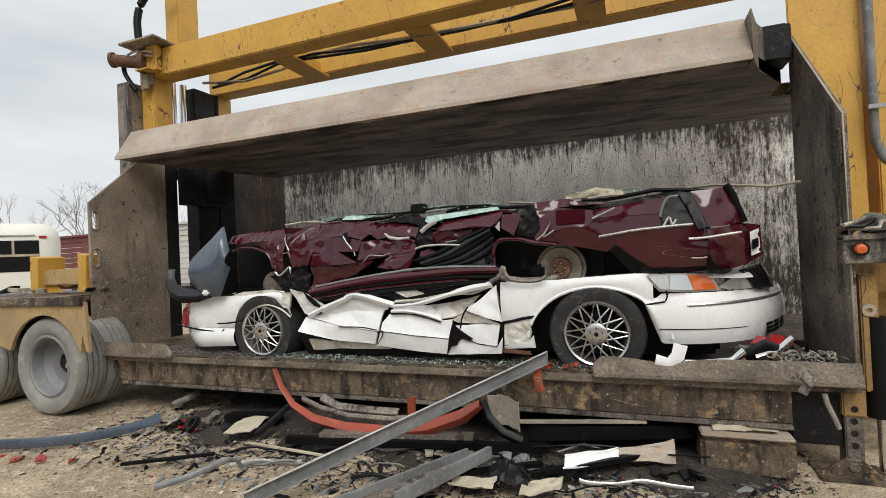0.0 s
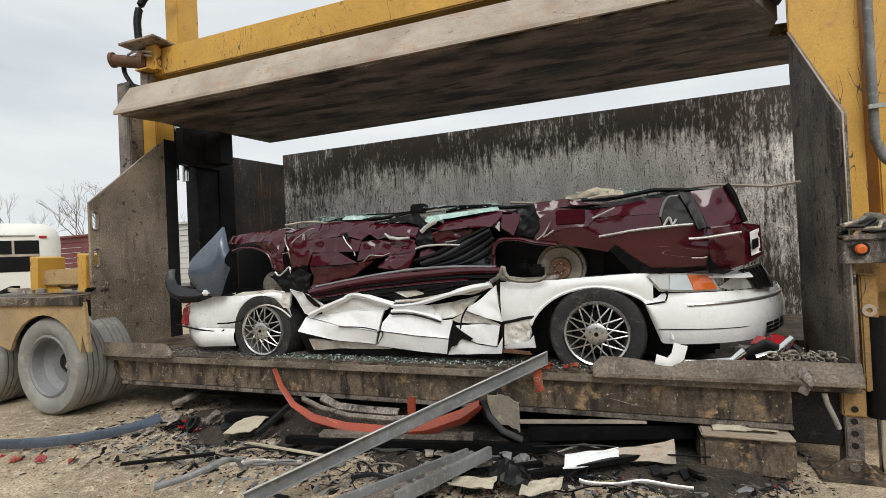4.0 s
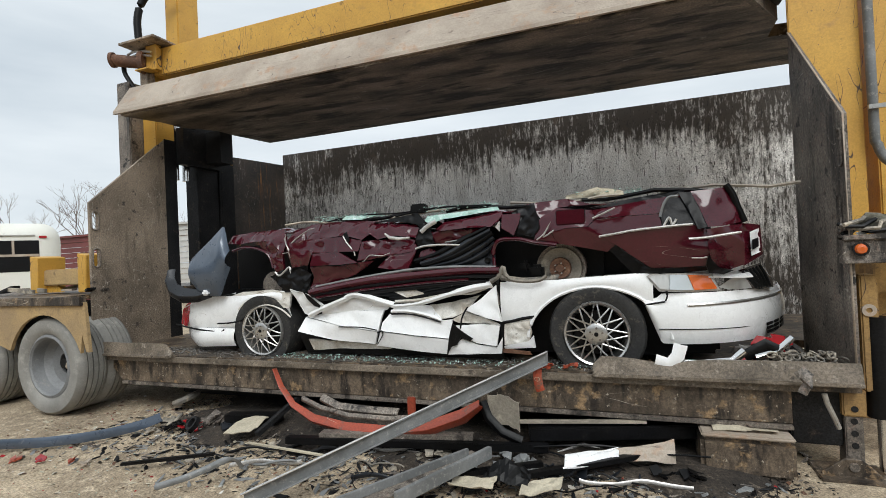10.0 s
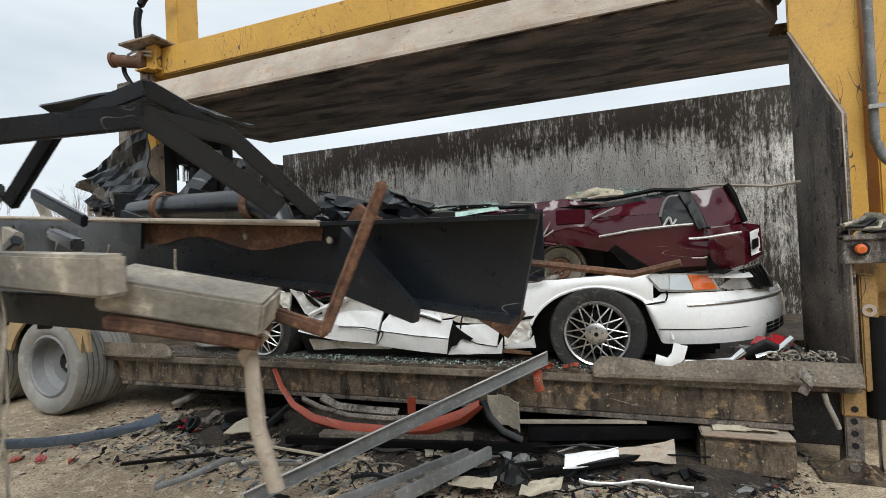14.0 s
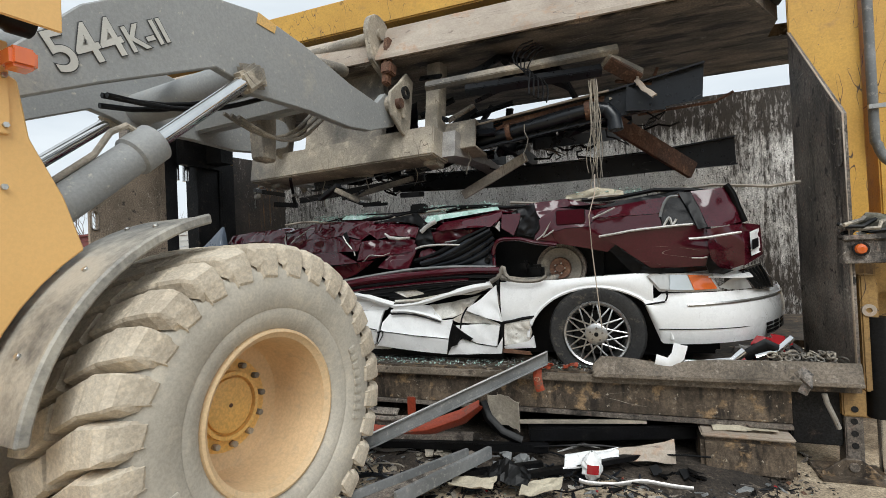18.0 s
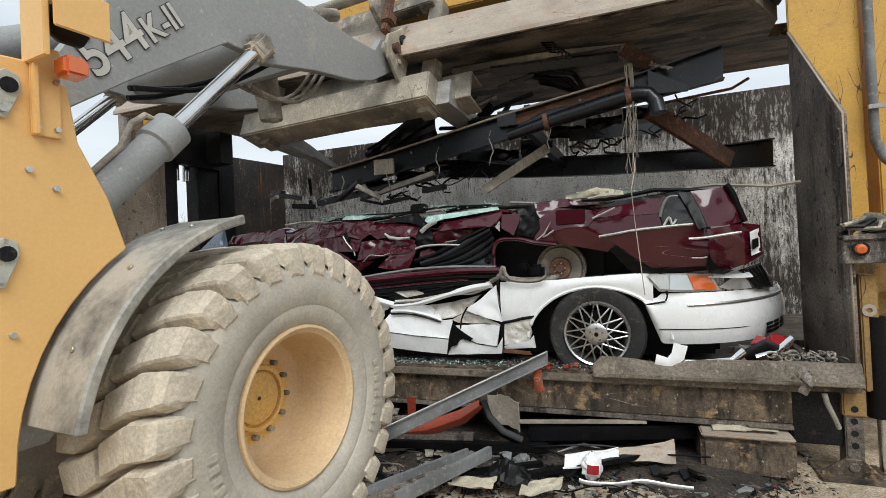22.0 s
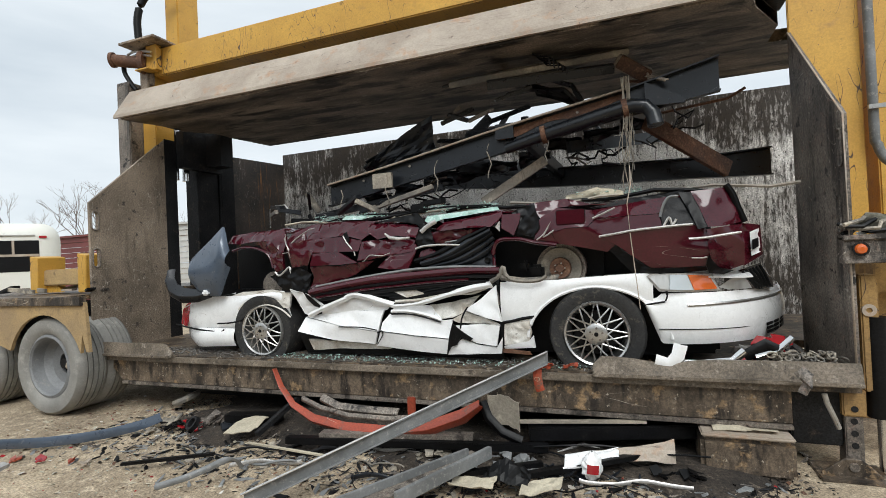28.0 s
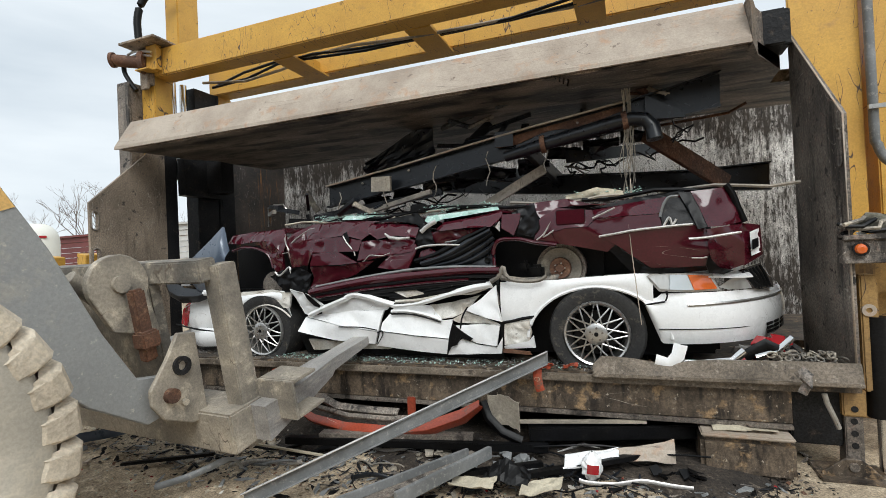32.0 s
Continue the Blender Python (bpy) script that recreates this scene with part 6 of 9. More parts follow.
far_rail.location = FAR_END
bm = bmesh.new()
bm_prism(bm, [(0.17, 2.60), (0.45, 2.44), (0.45, 2.40), (0.17, 2.41)], "y", 4.15, 4.18)
w_part("gusset", bm, M["frame_black"], "triangular gusset plate")
pipe = w_part("exhaust_pipe", shaped(bm_tube, [(-0.95, 4.16, 2.21), (-0.55, 4.14, 2.30), (-0.1, 4.13, 2.39), (0.08, 4.12, 2.42), (0.17, 4.11, 2.40), (0.22, 4.11, 2.34), (0.235, 4.10, 2.24)], [0.045, 0.055, 0.06, 0.055, 0.055, 0.055, 0.06], 16), M["frame_black"], "dented exhaust pipe with an elbow")
for x, z in ((-0.62, 2.285), (0.02, 2.41)):
    clamp = w_part("pipe_clamp", shaped(bm_lathe, [(0.062, -0.02), (0.074, -0.02), (0.074, 0.02), (0.062, 0.02)], 20, pose(x, 4.135, z, 0, -9, 0), True), M["rust"])
    clamp.parent = pipe
w_part("cross_member", bar((0.18, 4.5, 2.38), (0.86, 5.0, 1.97), 0.05, 0.15), M["rust"], "half-rusted black cross member").parent = pipe
w_part("cross_member", bar((-0.45, 4.35, 2.20), (0.32, 5.2, 2.37), 0.05, 0.10), M["frame_black"]).parent = pipe
w_part("cross_member", bar((-1.45, 4.3, 2.15), (-0.95, 5.25, 2.18), 0.06, 0.14), M["frame_black"]).parent = pipe
w_part("cross_member", bar((-0.80, 4.33, 2.3), (-0.62, 5.25, 2.12), 0.06, 0.12), M["frame_black"]).parent = pipe
w_part("bent_plate", bar((-1.26, 4.46, 1.80), (-0.66, 4.44, 2.13), 0.03, 0.085), M["muddy_grey"], "bent tan-grey brace")
w_part("torn_sheet", sheet(14, 8, lambda u, v: (-2.62 + 0.8 * u, 4.68 + crease(u, v, 0.06, 2.0), 2.25 + 0.30 * u * v + 0.12 * v + 0.08 * u), 0.008), M["frame_black"], "torn black sheet")
w_part("stay", bar((-1.62, 4.75, 2.35), (-1.22, 4.72, 2.66), 0.03, 0.10), M["frame_black"])
w_part("stay", bar((-1.25, 4.75, 2.40), (-1.05, 4.72, 2.66), 0.02, 0.05), M["frame_black"])
w_part("stay", bar((-0.92, 4.75, 2.30), (-0.88, 4.72, 2.62), 0.03, 0.08), M["frame_black"])
w_part("long_brace", bar((-3.0, 4.30, 1.77), (-1.62, 4.38, 1.97), 0.05, 0.06), M["frame_black"])
w_part("long_brace", bar((-2.30, 4.2, 1.80), (-1.66, 4.2, 1.955), 0.05, 0.045), M["muddy_grey"])
w_part("thin_rod", shaped(bm_tube, [(0.25, 4.75, 2.48), (0.85, 4.8, 2.55), (0.98, 4.8, 2.62)], 0.013, 6), M["rust"], "rusty bent rod")
bm = bmesh.new()
bm_box(bm, -1.04, -0.88, 4.155, 4.17, 2.30, 2.43)
w_part("bracket", bm, M["frame_black"])
bm = bmesh.new()
bm_box(bm, -2.25, -2.05, 4.14, 4.17, 1.98, 2.12)
w_part("bracket", bm, M["muddy_grey"])
for k, x in enumerate((-2.4, -1.9, -1.1, -0.35, 0.05)):
    z = 1.965 + (x + 2.78) / 3.48 * 0.635
    w_part("rivet", shaped(bm_tube, [(x, 4.24, z + 0.05), (x, 4.232, z + 0.05)], 0.012, 6), M["muddy_grey"])
rnd = random.Random(11)
for k in range(16):
    a = Vector((rnd.uniform(-3.3, -1.7), rnd.uniform(3.9, 4.5), rnd.uniform(1.72, 1.86)))
    b = a + Vector((rnd.uniform(-0.35, 0.35), rnd.uniform(-0.2, 0.2), rnd.uniform(-0.02, 0.14)))
    w_part("scrap_bar", bar(a, b, rnd.uniform(0.02, 0.06), rnd.uniform(0.015, 0.05)), M[rnd.choice(["frame_black", "plastic", "frame_black", "muddy_grey"])])
w_part("wire_loop", shaped(bm_tube, [(-3.60, 4.3, 1.70), (-3.60, 4.3, 1.90), (-3.52, 4.3, 1.93), (-3.40, 4.3, 1.93), (-3.36, 4.3, 1.88)], 0.008, 6), M["alloy"])
w_part("bent_stub", bar((-3.40, 4.7, 2.10), (-3.28, 4.75, 1.88), 0.05, 0.06), M["muddy_grey"])
for k in range(5):
    x0 = -2.6 + 0.5 * k
    pts = [(x0 + 0.02 * math.sin(j * 1.7 + k), 4.14, 2.0 + 0.18 * k / 2 - 0.06 * j) for j in range(6)]
    w_part("loose_wire", shaped(bm_tube, pts, 0.005, 5), M["muddy_grey"])

for k in range(9):
    x0, z0 = -2.5 + 0.31 * k, 1.86 + 0.055 * k
    sd = 3.0 + k
    ob = w_part("torn_plate", sheet(6, 5, lambda u, v: (x0 + 0.30 * u, 4.45 + 0.05 * k % 0.3 + crease(u, v, 0.05, sd, 1.4), z0 + 0.04 * u + 0.14 * v * (1 - 0.5 * u) + crease(u, v, 0.02, sd + 1)), 0.006), M["frame_black" if k % 3 else "plastic"], "torn black sheet")
    if k:
        ob.parent = tangle
    else:
        tangle = ob
rnd = random.Random(77)
for k in range(26):
    u = rnd.random()
    a = Vector((-2.7 + 3.1 * u, rnd.uniform(4.3, 4.9), 1.78 + 0.45 * u + rnd.uniform(-0.02, 0.14)))
    pts = [a]
    for j in range(5):
        pts.append(pts[-1] + Vector((rnd.uniform(-0.10, 0.16), rnd.uniform(-0.06, 0.06), rnd.uniform(-0.07, 0.08))))
    ob = w_part("torn_cable", shaped(bm_tube, pts, rnd.uniform(0.005, 0.012), 5), M[rnd.choice(["plastic", "frame_black", "plastic", "steel"])])
    ob.parent = tangle

# hoop of the headboard with its loose beams: stands up on the forks, folds back under the platen
HOOP_AT = Vector((-0.787, -0.109, 0.011))


def flat_run(pts, w, h):
    bm = bmesh.new()
    for a, b in zip(pts, pts[1:]):
        a, b = Vector(a) - HOOP_AT, Vector(b) - HOOP_AT
        d = b - a
        bm_box(bm, -w * 0.3, d.length + w * 0.3, -w / 2, w / 2, -h / 2, h / 2, Matrix.Translation(a) @ d.to_track_quat("X", "Z").to_matrix().to_4x4(), bev=0.006)
    return bm


hoop = part("hoop", flat_run([(-1.60, -0.76, -0.27), (-1.433, -0.676, 0.093), (-0.978, -0.406, 0.225), (-0.787, -0.109, 0.011)], 0.030, 0.065), M["frame_black"], wreck, "bent black steel hoop")
hoop.location = HOOP_AT
part("hoop_back", flat_run([(-1.52, -0.52, -0.10), (-1.36, -0.45, 0.17), (-1.06, -0.36, 0.30), (-0.90, -0.20, 0.20), (-0.74, 0.0, 0.0)], 0.028, 0.05), M["frame_black"], hoop)
part("hoop_plate", sheet(10, 6, lambda u, v: tuple(Vector((-1.36, -0.50, 0.20)).lerp(Vector((-0.93, -0.26, 0.27)), u) + Vector((0.05 * v, 0.12 * v, 0.05 * math.sin(math.pi * u) - 0.03 * v)) + Vector((0, 0, crease(u, v, 0.012, 6))) - HOOP_AT), 0.008), M["frame_black"], hoop, "dented black roof plate")
part("hoop_tie", flat_run([(-1.433, -0.676, 0.093), (-1.36, -0.45, 0.17)], 0.03, 0.05), M["frame_black"], hoop)
part("hoop_tie", flat_run([(-0.978, -0.406, 0.225), (-0.90, -0.20, 0.20)], 0.03, 0.05), M["frame_black"], hoop)
part("side_beam", flat_run([(-1.95, -0.77, -0.36), (-0.497, -0.708, -0.052)], 0.05, 0.075), M["muddy_grey"], hoop, "muddy grey bent side beam")
part("step_box", flat_run([(-0.55, -0.64, -0.10), (-0.36, -0.51, -0.11)], 0.12, 0.065), M["muddy_grey"], hoop, "muddy open box end")
part("box_underside", flat_run([(-0.53, -0.645, -0.150), (-0.36, -0.515, -0.160)], 0.11, 0.028), M["rust"], hoop, "rusty underside of the box")
part("lower_pipe", flat_run([(-1.6, -0.72, -0.40), (-0.62, -0.62, -0.17)], 0.07, 0.075), M["frame_black"], hoop)
part("spare_strut", flat_run([(-0.239, -0.432, -0.137), (-0.197, -0.361, 0.164)], 0.022, 0.022), M["rust"], hoop, "thin rusty strut")
part("strut_arm", flat_run([(-0.50, -0.48, -0.13), (-0.239, -0.432, -0.137)], 0.02, 0.03), M["rust"], hoop)
bm = bmesh.new()
for k in range(5):
    pts = [Vector((-1.02 - 0.02 * k, -0.80, -0.10 - 0.0)) - HOOP_AT + Vector((-0.10 * math.sin(j * 0.45) - 0.012 * k * math.sin(j * 0.8), -0.02 * k, 0.05 * math.sin(j * 0.9 + 0.5) - 0.055 * j)) for j in range(12)]
    bm_tube(bm, pts, 0.006, 5)
part("cable_loop", bm, M["plastic"], hoop, "hanging loop of black cable")["kind"] = "stuff"
part("foil_strip", strip([tuple(Vector(p) - HOOP_AT) for p in ((-0.335, -0.51, -0.14), (-0.345, -0.52, -0.20), (-0.32, -0.53, -0.26), (-0.295, -0.535, -0.33), (-0.255, -0.54, -0.38), (-0.22, -0.54, -0.43))], 0.045, 0.008), M["lip"], hoop, "hanging torn pale strip")
rnd = random.Random(21)
for k in range(10):
    a = Vector((rnd.uniform(-2.3, -1.5), rnd.uniform(-0.8, -0.2), rnd.uniform(-0.45, -0.10)))
    b = a + Vector((rnd.uniform(0.15, 0.45), rnd.uniform(-0.1, 0.1), rnd.uniform(-0.05, 0.15)))
    part("bent_brace", flat_run([a, b], rnd.uniform(0.02, 0.04), rnd.uniform(0.03, 0.07)), M[rnd.choice(["frame_black", "steel", "frame_black"])], hoop)

# bundle of wires: always hangs straight down
WIRE_AT = Vector((0.03, 4.13, 2.66)) - END
rnd = random.Random(5)
bm = bmesh.new()
for k in range(14):
    ln = rnd.uniform(0.45, 0.95)
    a1, a2, ph = rnd.uniform(0.01, 0.05), rnd.uniform(0.005, 0.03), rnd.uniform(0, 6)
    x0 = rnd.uniform(-0.03, 0.03)
    pts = [(x0 + a1 * math.sin(ph + j * 0.5) * (j / 8) ** 0.5, 0.02 * math.sin(ph + j * 0.7), -ln * j / 12) for j in range(13)]
    bm_tube(bm, pts, 0.003, 4)
wires = part("hanging_wire", bm, M["muddy_grey"], wreck, "tangled bundle of thin wires")
wires["kind"] = "stuff"
wires.location = WIRE_AT
bm = bmesh.new()
pts = [(0.0, -0.30, -0.75), (0.0, -0.45, -0.90), (-0.03, -0.62, -1.05), (-0.02, -0.66, -1.25), (0.0, -0.68, -1.5), (0.02, -0.69, -1.75)]
bm_tube(bm, pts, 0.0035, 6)
part("long_wire", bm, M["lip"], wires, "thin white wire")

# a crumpled white carton that drops off the wreck
carton = thing("crumpled_carton", "crumpled white paper carton lying on the dirt", "litter")
part("carton_skin", sheet(10, 10, lambda u, v: (0.07 * math.sin(6.28 * u) * math.sin(3.14 * (v * 0.9 + 0.05)) + 0.02 * noise.noise(Vector((u * 9, v * 9, 1))), 0.055 * math.cos(6.28 * u) * math.sin(3.14 * (v * 0.9 + 0.05)), 0.075 + 0.085 * (v - 0.5) * 2 + 0.015 * noise.noise(Vector((u * 8, v * 8, 5)))), 0.002), M["white_paint"], carton)
part("print_patch", sheet(6, 4, lambda u, v: (0.074 * math.sin(3.3 + 1.0 * u), 0.062 * math.cos(3.3 + 1.0 * u) - 0.004, 0.05 + 0.05 * v), 0.001), M["lamp_red"], carton, "red printed patch")


# ---- wheel loader: front half, boom, carriage and forks ----
HUB = 0.665
loader = thing("wheel_loader", "yellow and grey wheel loader with dusty chunky tyres and long forks", "loader")


def loader_wheel(side):
    bm = bmesh.new()
    prof = [(0.362, 0.0), (0.385, 0.022), (0.44, 0.040), (0.455, 0.037), (0.465, 0.045), (0.56, 0.058), (0.575, 0.052), (0.615, 0.050), (0.650, 0.025), (0.668, -0.02),
            (0.672, -0.25), (0.668, -0.48), (0.665, -0.52), (0.56, -0.55), (0.40, -0.52), (0.34, -0.48), (0.335, -0.02)]
    bm_lathe(bm, prof, 96, closed=True)
    w = part("wheel", bm, M["sidewall"], loader, "dusty loader tyre")
    w.matrix_basis = pose(1.2 * side, 0, HUB, 0, 0, 0 if side > 0 else 180)
    # tread: heavy slanted lugs wrapped over both shoulders
    bm = bmesh.new()
    n = 28
    for k in range(n):
        for sgn in (1, -1):
            a0 = 2 * math.pi * (k + (0.5 if sgn < 0 else 0.0)) / n
            da = 2 * math.pi / n * 0.93
            # along the lug: offset, crown radius, width, skew
            sect = [(0.058, 0.612, 0.62, 0.0), (0.056, 0.672, 0.70, 0.0), (0.046, 0.722, 0.80, 0.01), (0.018, 0.744, 0.90, 0.025), (-0.085, 0.748, 0.98, 0.05), (-0.105, 0.744, 0.92, 0.06), (-0.125, 0.747, 0.95, 0.075), (-0.235, 0.748, 0.88, 0.15)]
            rings = []
            for i, (x, r, wd, sk) in enumerate(sect):
                xx = x if sgn > 0 else -0.50 - x
                sk = sk * sgn
                low = max(r - 0.075, 0.575)
                lowx = xx - 0.022 * sgn * (i < 2)
                rings.append([bm.verts.new((px, rr * math.cos(aa), rr * math.sin(aa))) for px, rr, aa in
                              ((xx, r, a0 + sk - da / 2 * wd * 0.80), (xx, r, a0 + sk + da / 2 * wd * 0.80), (xx, r - 0.012, a0 + sk + da / 2 * wd * 0.93),
                               (lowx, low, a0 + sk + da / 2 * wd * 1.12), (lowx, low, a0 + sk - da / 2 * wd * 1.12), (xx, r - 0.012, a0 + sk - da / 2 * wd * 0.93))])
            fs = [bm.faces.new(rings[0]), bm.faces.new(rings[-1])]
            for u, v in zip(rings, rings[1:]):
                for j in range(6):
                    fs.append(bm.faces.new((u[j], u[(j + 1) % 6], v[(j + 1) % 6], v[j])))
            bmesh.ops.recalc_face_normals(bm, faces=fs)
    part("tread", bm, M["rubber_dusty"], w, "chunky dust-filled tread lugs")["kind"] = "stuff"
    part("rim", shaped(bm_lathe, [(0.365, 0.0), (0.362, 0.018), (0.350, 0.022), (0.338, 0.008), (0.326, 0.0), (0.320, -0.03), (0.306, -0.20), (0.300, -0.285), (0.29, -0.30), (0.24, -0.305), (0.16, -0.31), (0.16, -0.35), (0.33, -0.35), (0.335, -0.02)], 64, closed=True), M["rim_dusty"], w, "dusty yellow rim")
    part("hub", shaped(bm_lathe, [(0.01, -0.275), (0.118, -0.275), (0.124, -0.278), (0.127, -0.293), (0.135, -0.294), (0.138, -0.270), (0.155, -0.268), (0.158, -0.298), (0.215, -0.302), (0.218, -0.34), (0.01, -0.34)], 40), M["hub_yellow"], w, "yellow hub cover")
    for k in range(12):
        a = 2 * math.pi * k / 12 + 0.1
        part("wheel_bolt", shaped(bm_tube, [(-0.305, 0.186 * math.cos(a), 0.186 * math.sin(a)), (-0.268, 0.186 * math.cos(a), 0.186 * math.sin(a))], 0.0145, 6), M["muddy_grey"], w)
    part("hub_plug", shaped(bm_tube, [(-0.28, 0.0, 0.0), (-0.272, 0.0, 0.0)], 0.010, 8), M["rust"], w)
    part("valve", shaped(bm_tube, [(-0.03, 0.322, 0.10), (-0.005, 0.318, 0.10)], 0.007, 6), M["plastic"], w)
    # raised lettering on the sidewall as plain blocks
    for k in range(9):
        for off in (0.0, math.pi + 0.6):
            a = 0.75 + k * 0.085 + off - math.pi / 2
            bm = bmesh.new()
            bm_box(bm, 0.050, 0.062, -0.014, 0.014, 0.500, 0.548, Matrix.Rotation(a, 4, "X"), bev=0.003)
            part("raised_mark", bm, M["sidewall"], w)
    return w


wheel_r = loader_wheel(1)
wheel_l = loader_wheel(-1)
part("axle", shaped(bm_tube, [(-0.9, 0, HUB), (0.9, 0, HUB)], 0.16, 16), M["loader_yellow"], loader)

# front frame
for s in (-1, 1):
    bm = bmesh.new()
    bm_prism(bm, [(-1.55, 0.62), (-0.92, 0.62), *[(0.915 * math.cos(radians(a)), HUB + 0.915 * math.sin(radians(a))) for a in range(174, 122, -6)], (-0.60, 1.60), (-0.70, 1.80), (-0.73, 2.0), (-0.86, 2.06), (-1.55, 2.02)], "x", s * 0.80 - 0.02, s * 0.80 + 0.02, bev=0.006)
    part("side_plate", bm, M["loader_yellow"], loader, "yellow side plate")
for y, z in ((-0.92, 1.925), (-0.94, 1.36)):
    bm = bmesh.new()
    bm_prism(bm, [(y - 0.045, z - 0.075), (y + 0.0, z - 0.085), (y + 0.045, z + 0.02), (y + 0.04, z + 0.07), (y, z + 0.085), (y - 0.03, z + 0.06), (y - 0.055, z - 0.04)], "x", 0.822, 0.834, bev=0.003)
    part("pin_keeper", bm, M["keeper"], loader, "worn pale pin keeper plate")
    part("pin", shaped(bm_tube, [(0.825, y + 0.008, z + 0.03), (0.842, y + 0.008, z + 0.03)], 0.026, 14), M["steel_black"], loader)
    part("bolt", shaped(bm_tube, [(0.83, y - 0.012, z - 0.055), (0.848, y - 0.012, z - 0.055)], 0.012, 6), M["alloy"], loader)
for y, z in ((-0.86, 1.68), (-1.02, 1.66), (-0.78, 1.62), (-0.92, 1.12)):
    part("bolt", shaped(bm_tube, [(0.815, y, z), (0.834, y, z)], 0.011, 6), M["alloy"], loader)
part("frame_core", boxes((-0.72, 0.72, -1.5, -0.75, 0.7, 1.9), (-0.6, 0.6, -0.75, -0.25, 0.7, 1.2), bev=0.02), M["loader_grey"], loader)
for s in (-1, 1):
    bm = bmesh.new()
    arc = [radians(a) for a in range(103, 172, 4)]
    ri, ro = 0.865, 0.89
    pts = [(ro * math.cos(a), HUB + ro * math.sin(a)) for a in arc] + [(ri * math.cos(a), HUB + ri * math.sin(a)) for a in reversed(arc)]
    bm_prism(bm, pts, "x", s * 0.67, s * 1.085, bev=0.004)
    f = part("fender", bm, M["fender"], loader, "dusty grey curved fender")
    bm = bmesh.new()
    pts = [(0.897 * math.cos(a), HUB + 0.897 * math.sin(a)) for a in arc] + [(0.855 * math.cos(a), HUB + 0.855 * math.sin(a)) for a in reversed(arc)]
    bm_prism(bm, pts, "x", s * 1.085, s * 1.11, bev=0.008)
    part("fender_edge", bm, M["fender"], f)
    for a in (112, 132, 154):
        for x in (0.74, 0.94):
            c = Vector((s * x, 0.89 * math.cos(radians(a)), HUB + 0.89 * math.sin(radians(a))))
            d = Vector((0, math.cos(radians(a)), math.sin(radians(a))))
            part("fender_bolt", shaped(bm_tube, [c - d * 0.005, c + d * 0.010], 0.011, 6), M["alloy"], f)
# lamp mast
mast = part("lamp_mast", boxes((0.823, 0.835, -0.85, -0.76, 1.80, 2.12), (0.835, 0.86, -0.85, -0.835, 1.80, 2.30), (0.80, 0.95, -0.86, -0.84, 2.05, 2.32), bev=0.003), M["loader_yellow"], loader, "yellow lamp bracket")
part("lamp_shield", boxes((0.80, 0.98, -0.84, -0.70, 2.29, 2.30), (0.968, 0.98, -0.84, -0.66, 2.15, 2.30), bev=0.004), M["loader_yellow"], mast)
part("work_lamp", shaped(bm_lathe, [(0.01, -0.06), (0.05, -0.055), (0.07, -0.02), (0.07, 0.04), (0.01, 0.045)], 24, pose(0.90, -0.76, 2.20, 0, 0, 90)), M["plastic"], mast, "black round work lamp")
part("turn_lamp", boxes((0.87, 0.955, -0.80, -0.72, 2.005, 2.075), bev=0.012), M["lamp_orange"], mast, "red-orange turn lamp")
for z in (1.83, 2.0):
    for y in (-0.835, -0.775):
        part("bolt", shaped(bm_tube, [(0.835, y, z), (0.848, y, z)], 0.010, 6), M["alloy"], loader)

# boom
PIVOT_Y, PIVOT_Z, BOOM = -0.555, 2.049, 2.476
arm = [(-0.35, -0.03), (-0.1, 0.15), (0.2, 0.36), (0.5, 0.47), (0.9, 0.53), (1.2, 0.51), (1.55, 0.37), (2.0, 0.14), (2.30, 0.02), (2.44, 0.10), (2.56, 0.06), (2.60, -0.05),
       (2.50, -0.17), (2.15, -0.20), (1.9, -0.17), (1.5, -0.06), (1.05, 0.03), (0.95, 0.10), (0.82, 0.16), (0.69, 0.135), (0.2, 0.04), (-0.1, -0.03), (-0.35, -0.12)]
boom = part("boom", shaped(bm_tube, [(-0.62, 1.15, 0.16), (0.62, 1.15, 0.16)], 0.11, 16), M["loader_grey"], loader, "grey lifting boom")
for s in (-1, 1):
    bm = bmesh.new()
    bm_prism(bm, arm, "x", s * 0.62 - 0.03, s * 0.62 + 0.03, bev=0.006)
    part("boom_arm", bm, M["loader_grey"], boom, "grey painted boom arm, chipped and dusty")
part("cross_box", boxes((-0.6, 0.6, 1.55, 1.75, -0.02, 0.18), bev=0.02), M["loader_grey"], boom)
part("decal", shaped(bm_prism, [(1.17, 0.44), (1.30, 0.40), (1.33, 0.45), (1.20, 0.505)], "x", 0.652, 0.655), M["hub_yellow"], boom, "yellow reflective decal")


def lettering(name, text, size, m, matl, parent, depth=0.002, offset=0.0):
    c = bpy.data.curves.new(name, "FONT")
    c.body, c.size, c.extrude, c.offset = text, size, depth, offset
    o = new(name, c)
    me = bpy.data.meshes.new_from_object(o.evaluated_get(bpy.context.evaluated_depsgraph_get()))
    bpy.data.objects.remove(o)
    me.name = name
    me.materials.clear()
    me.materials.append(matl)
    t = new(name, me)
    t.parent = parent
    t.matrix_basis = m
    return t


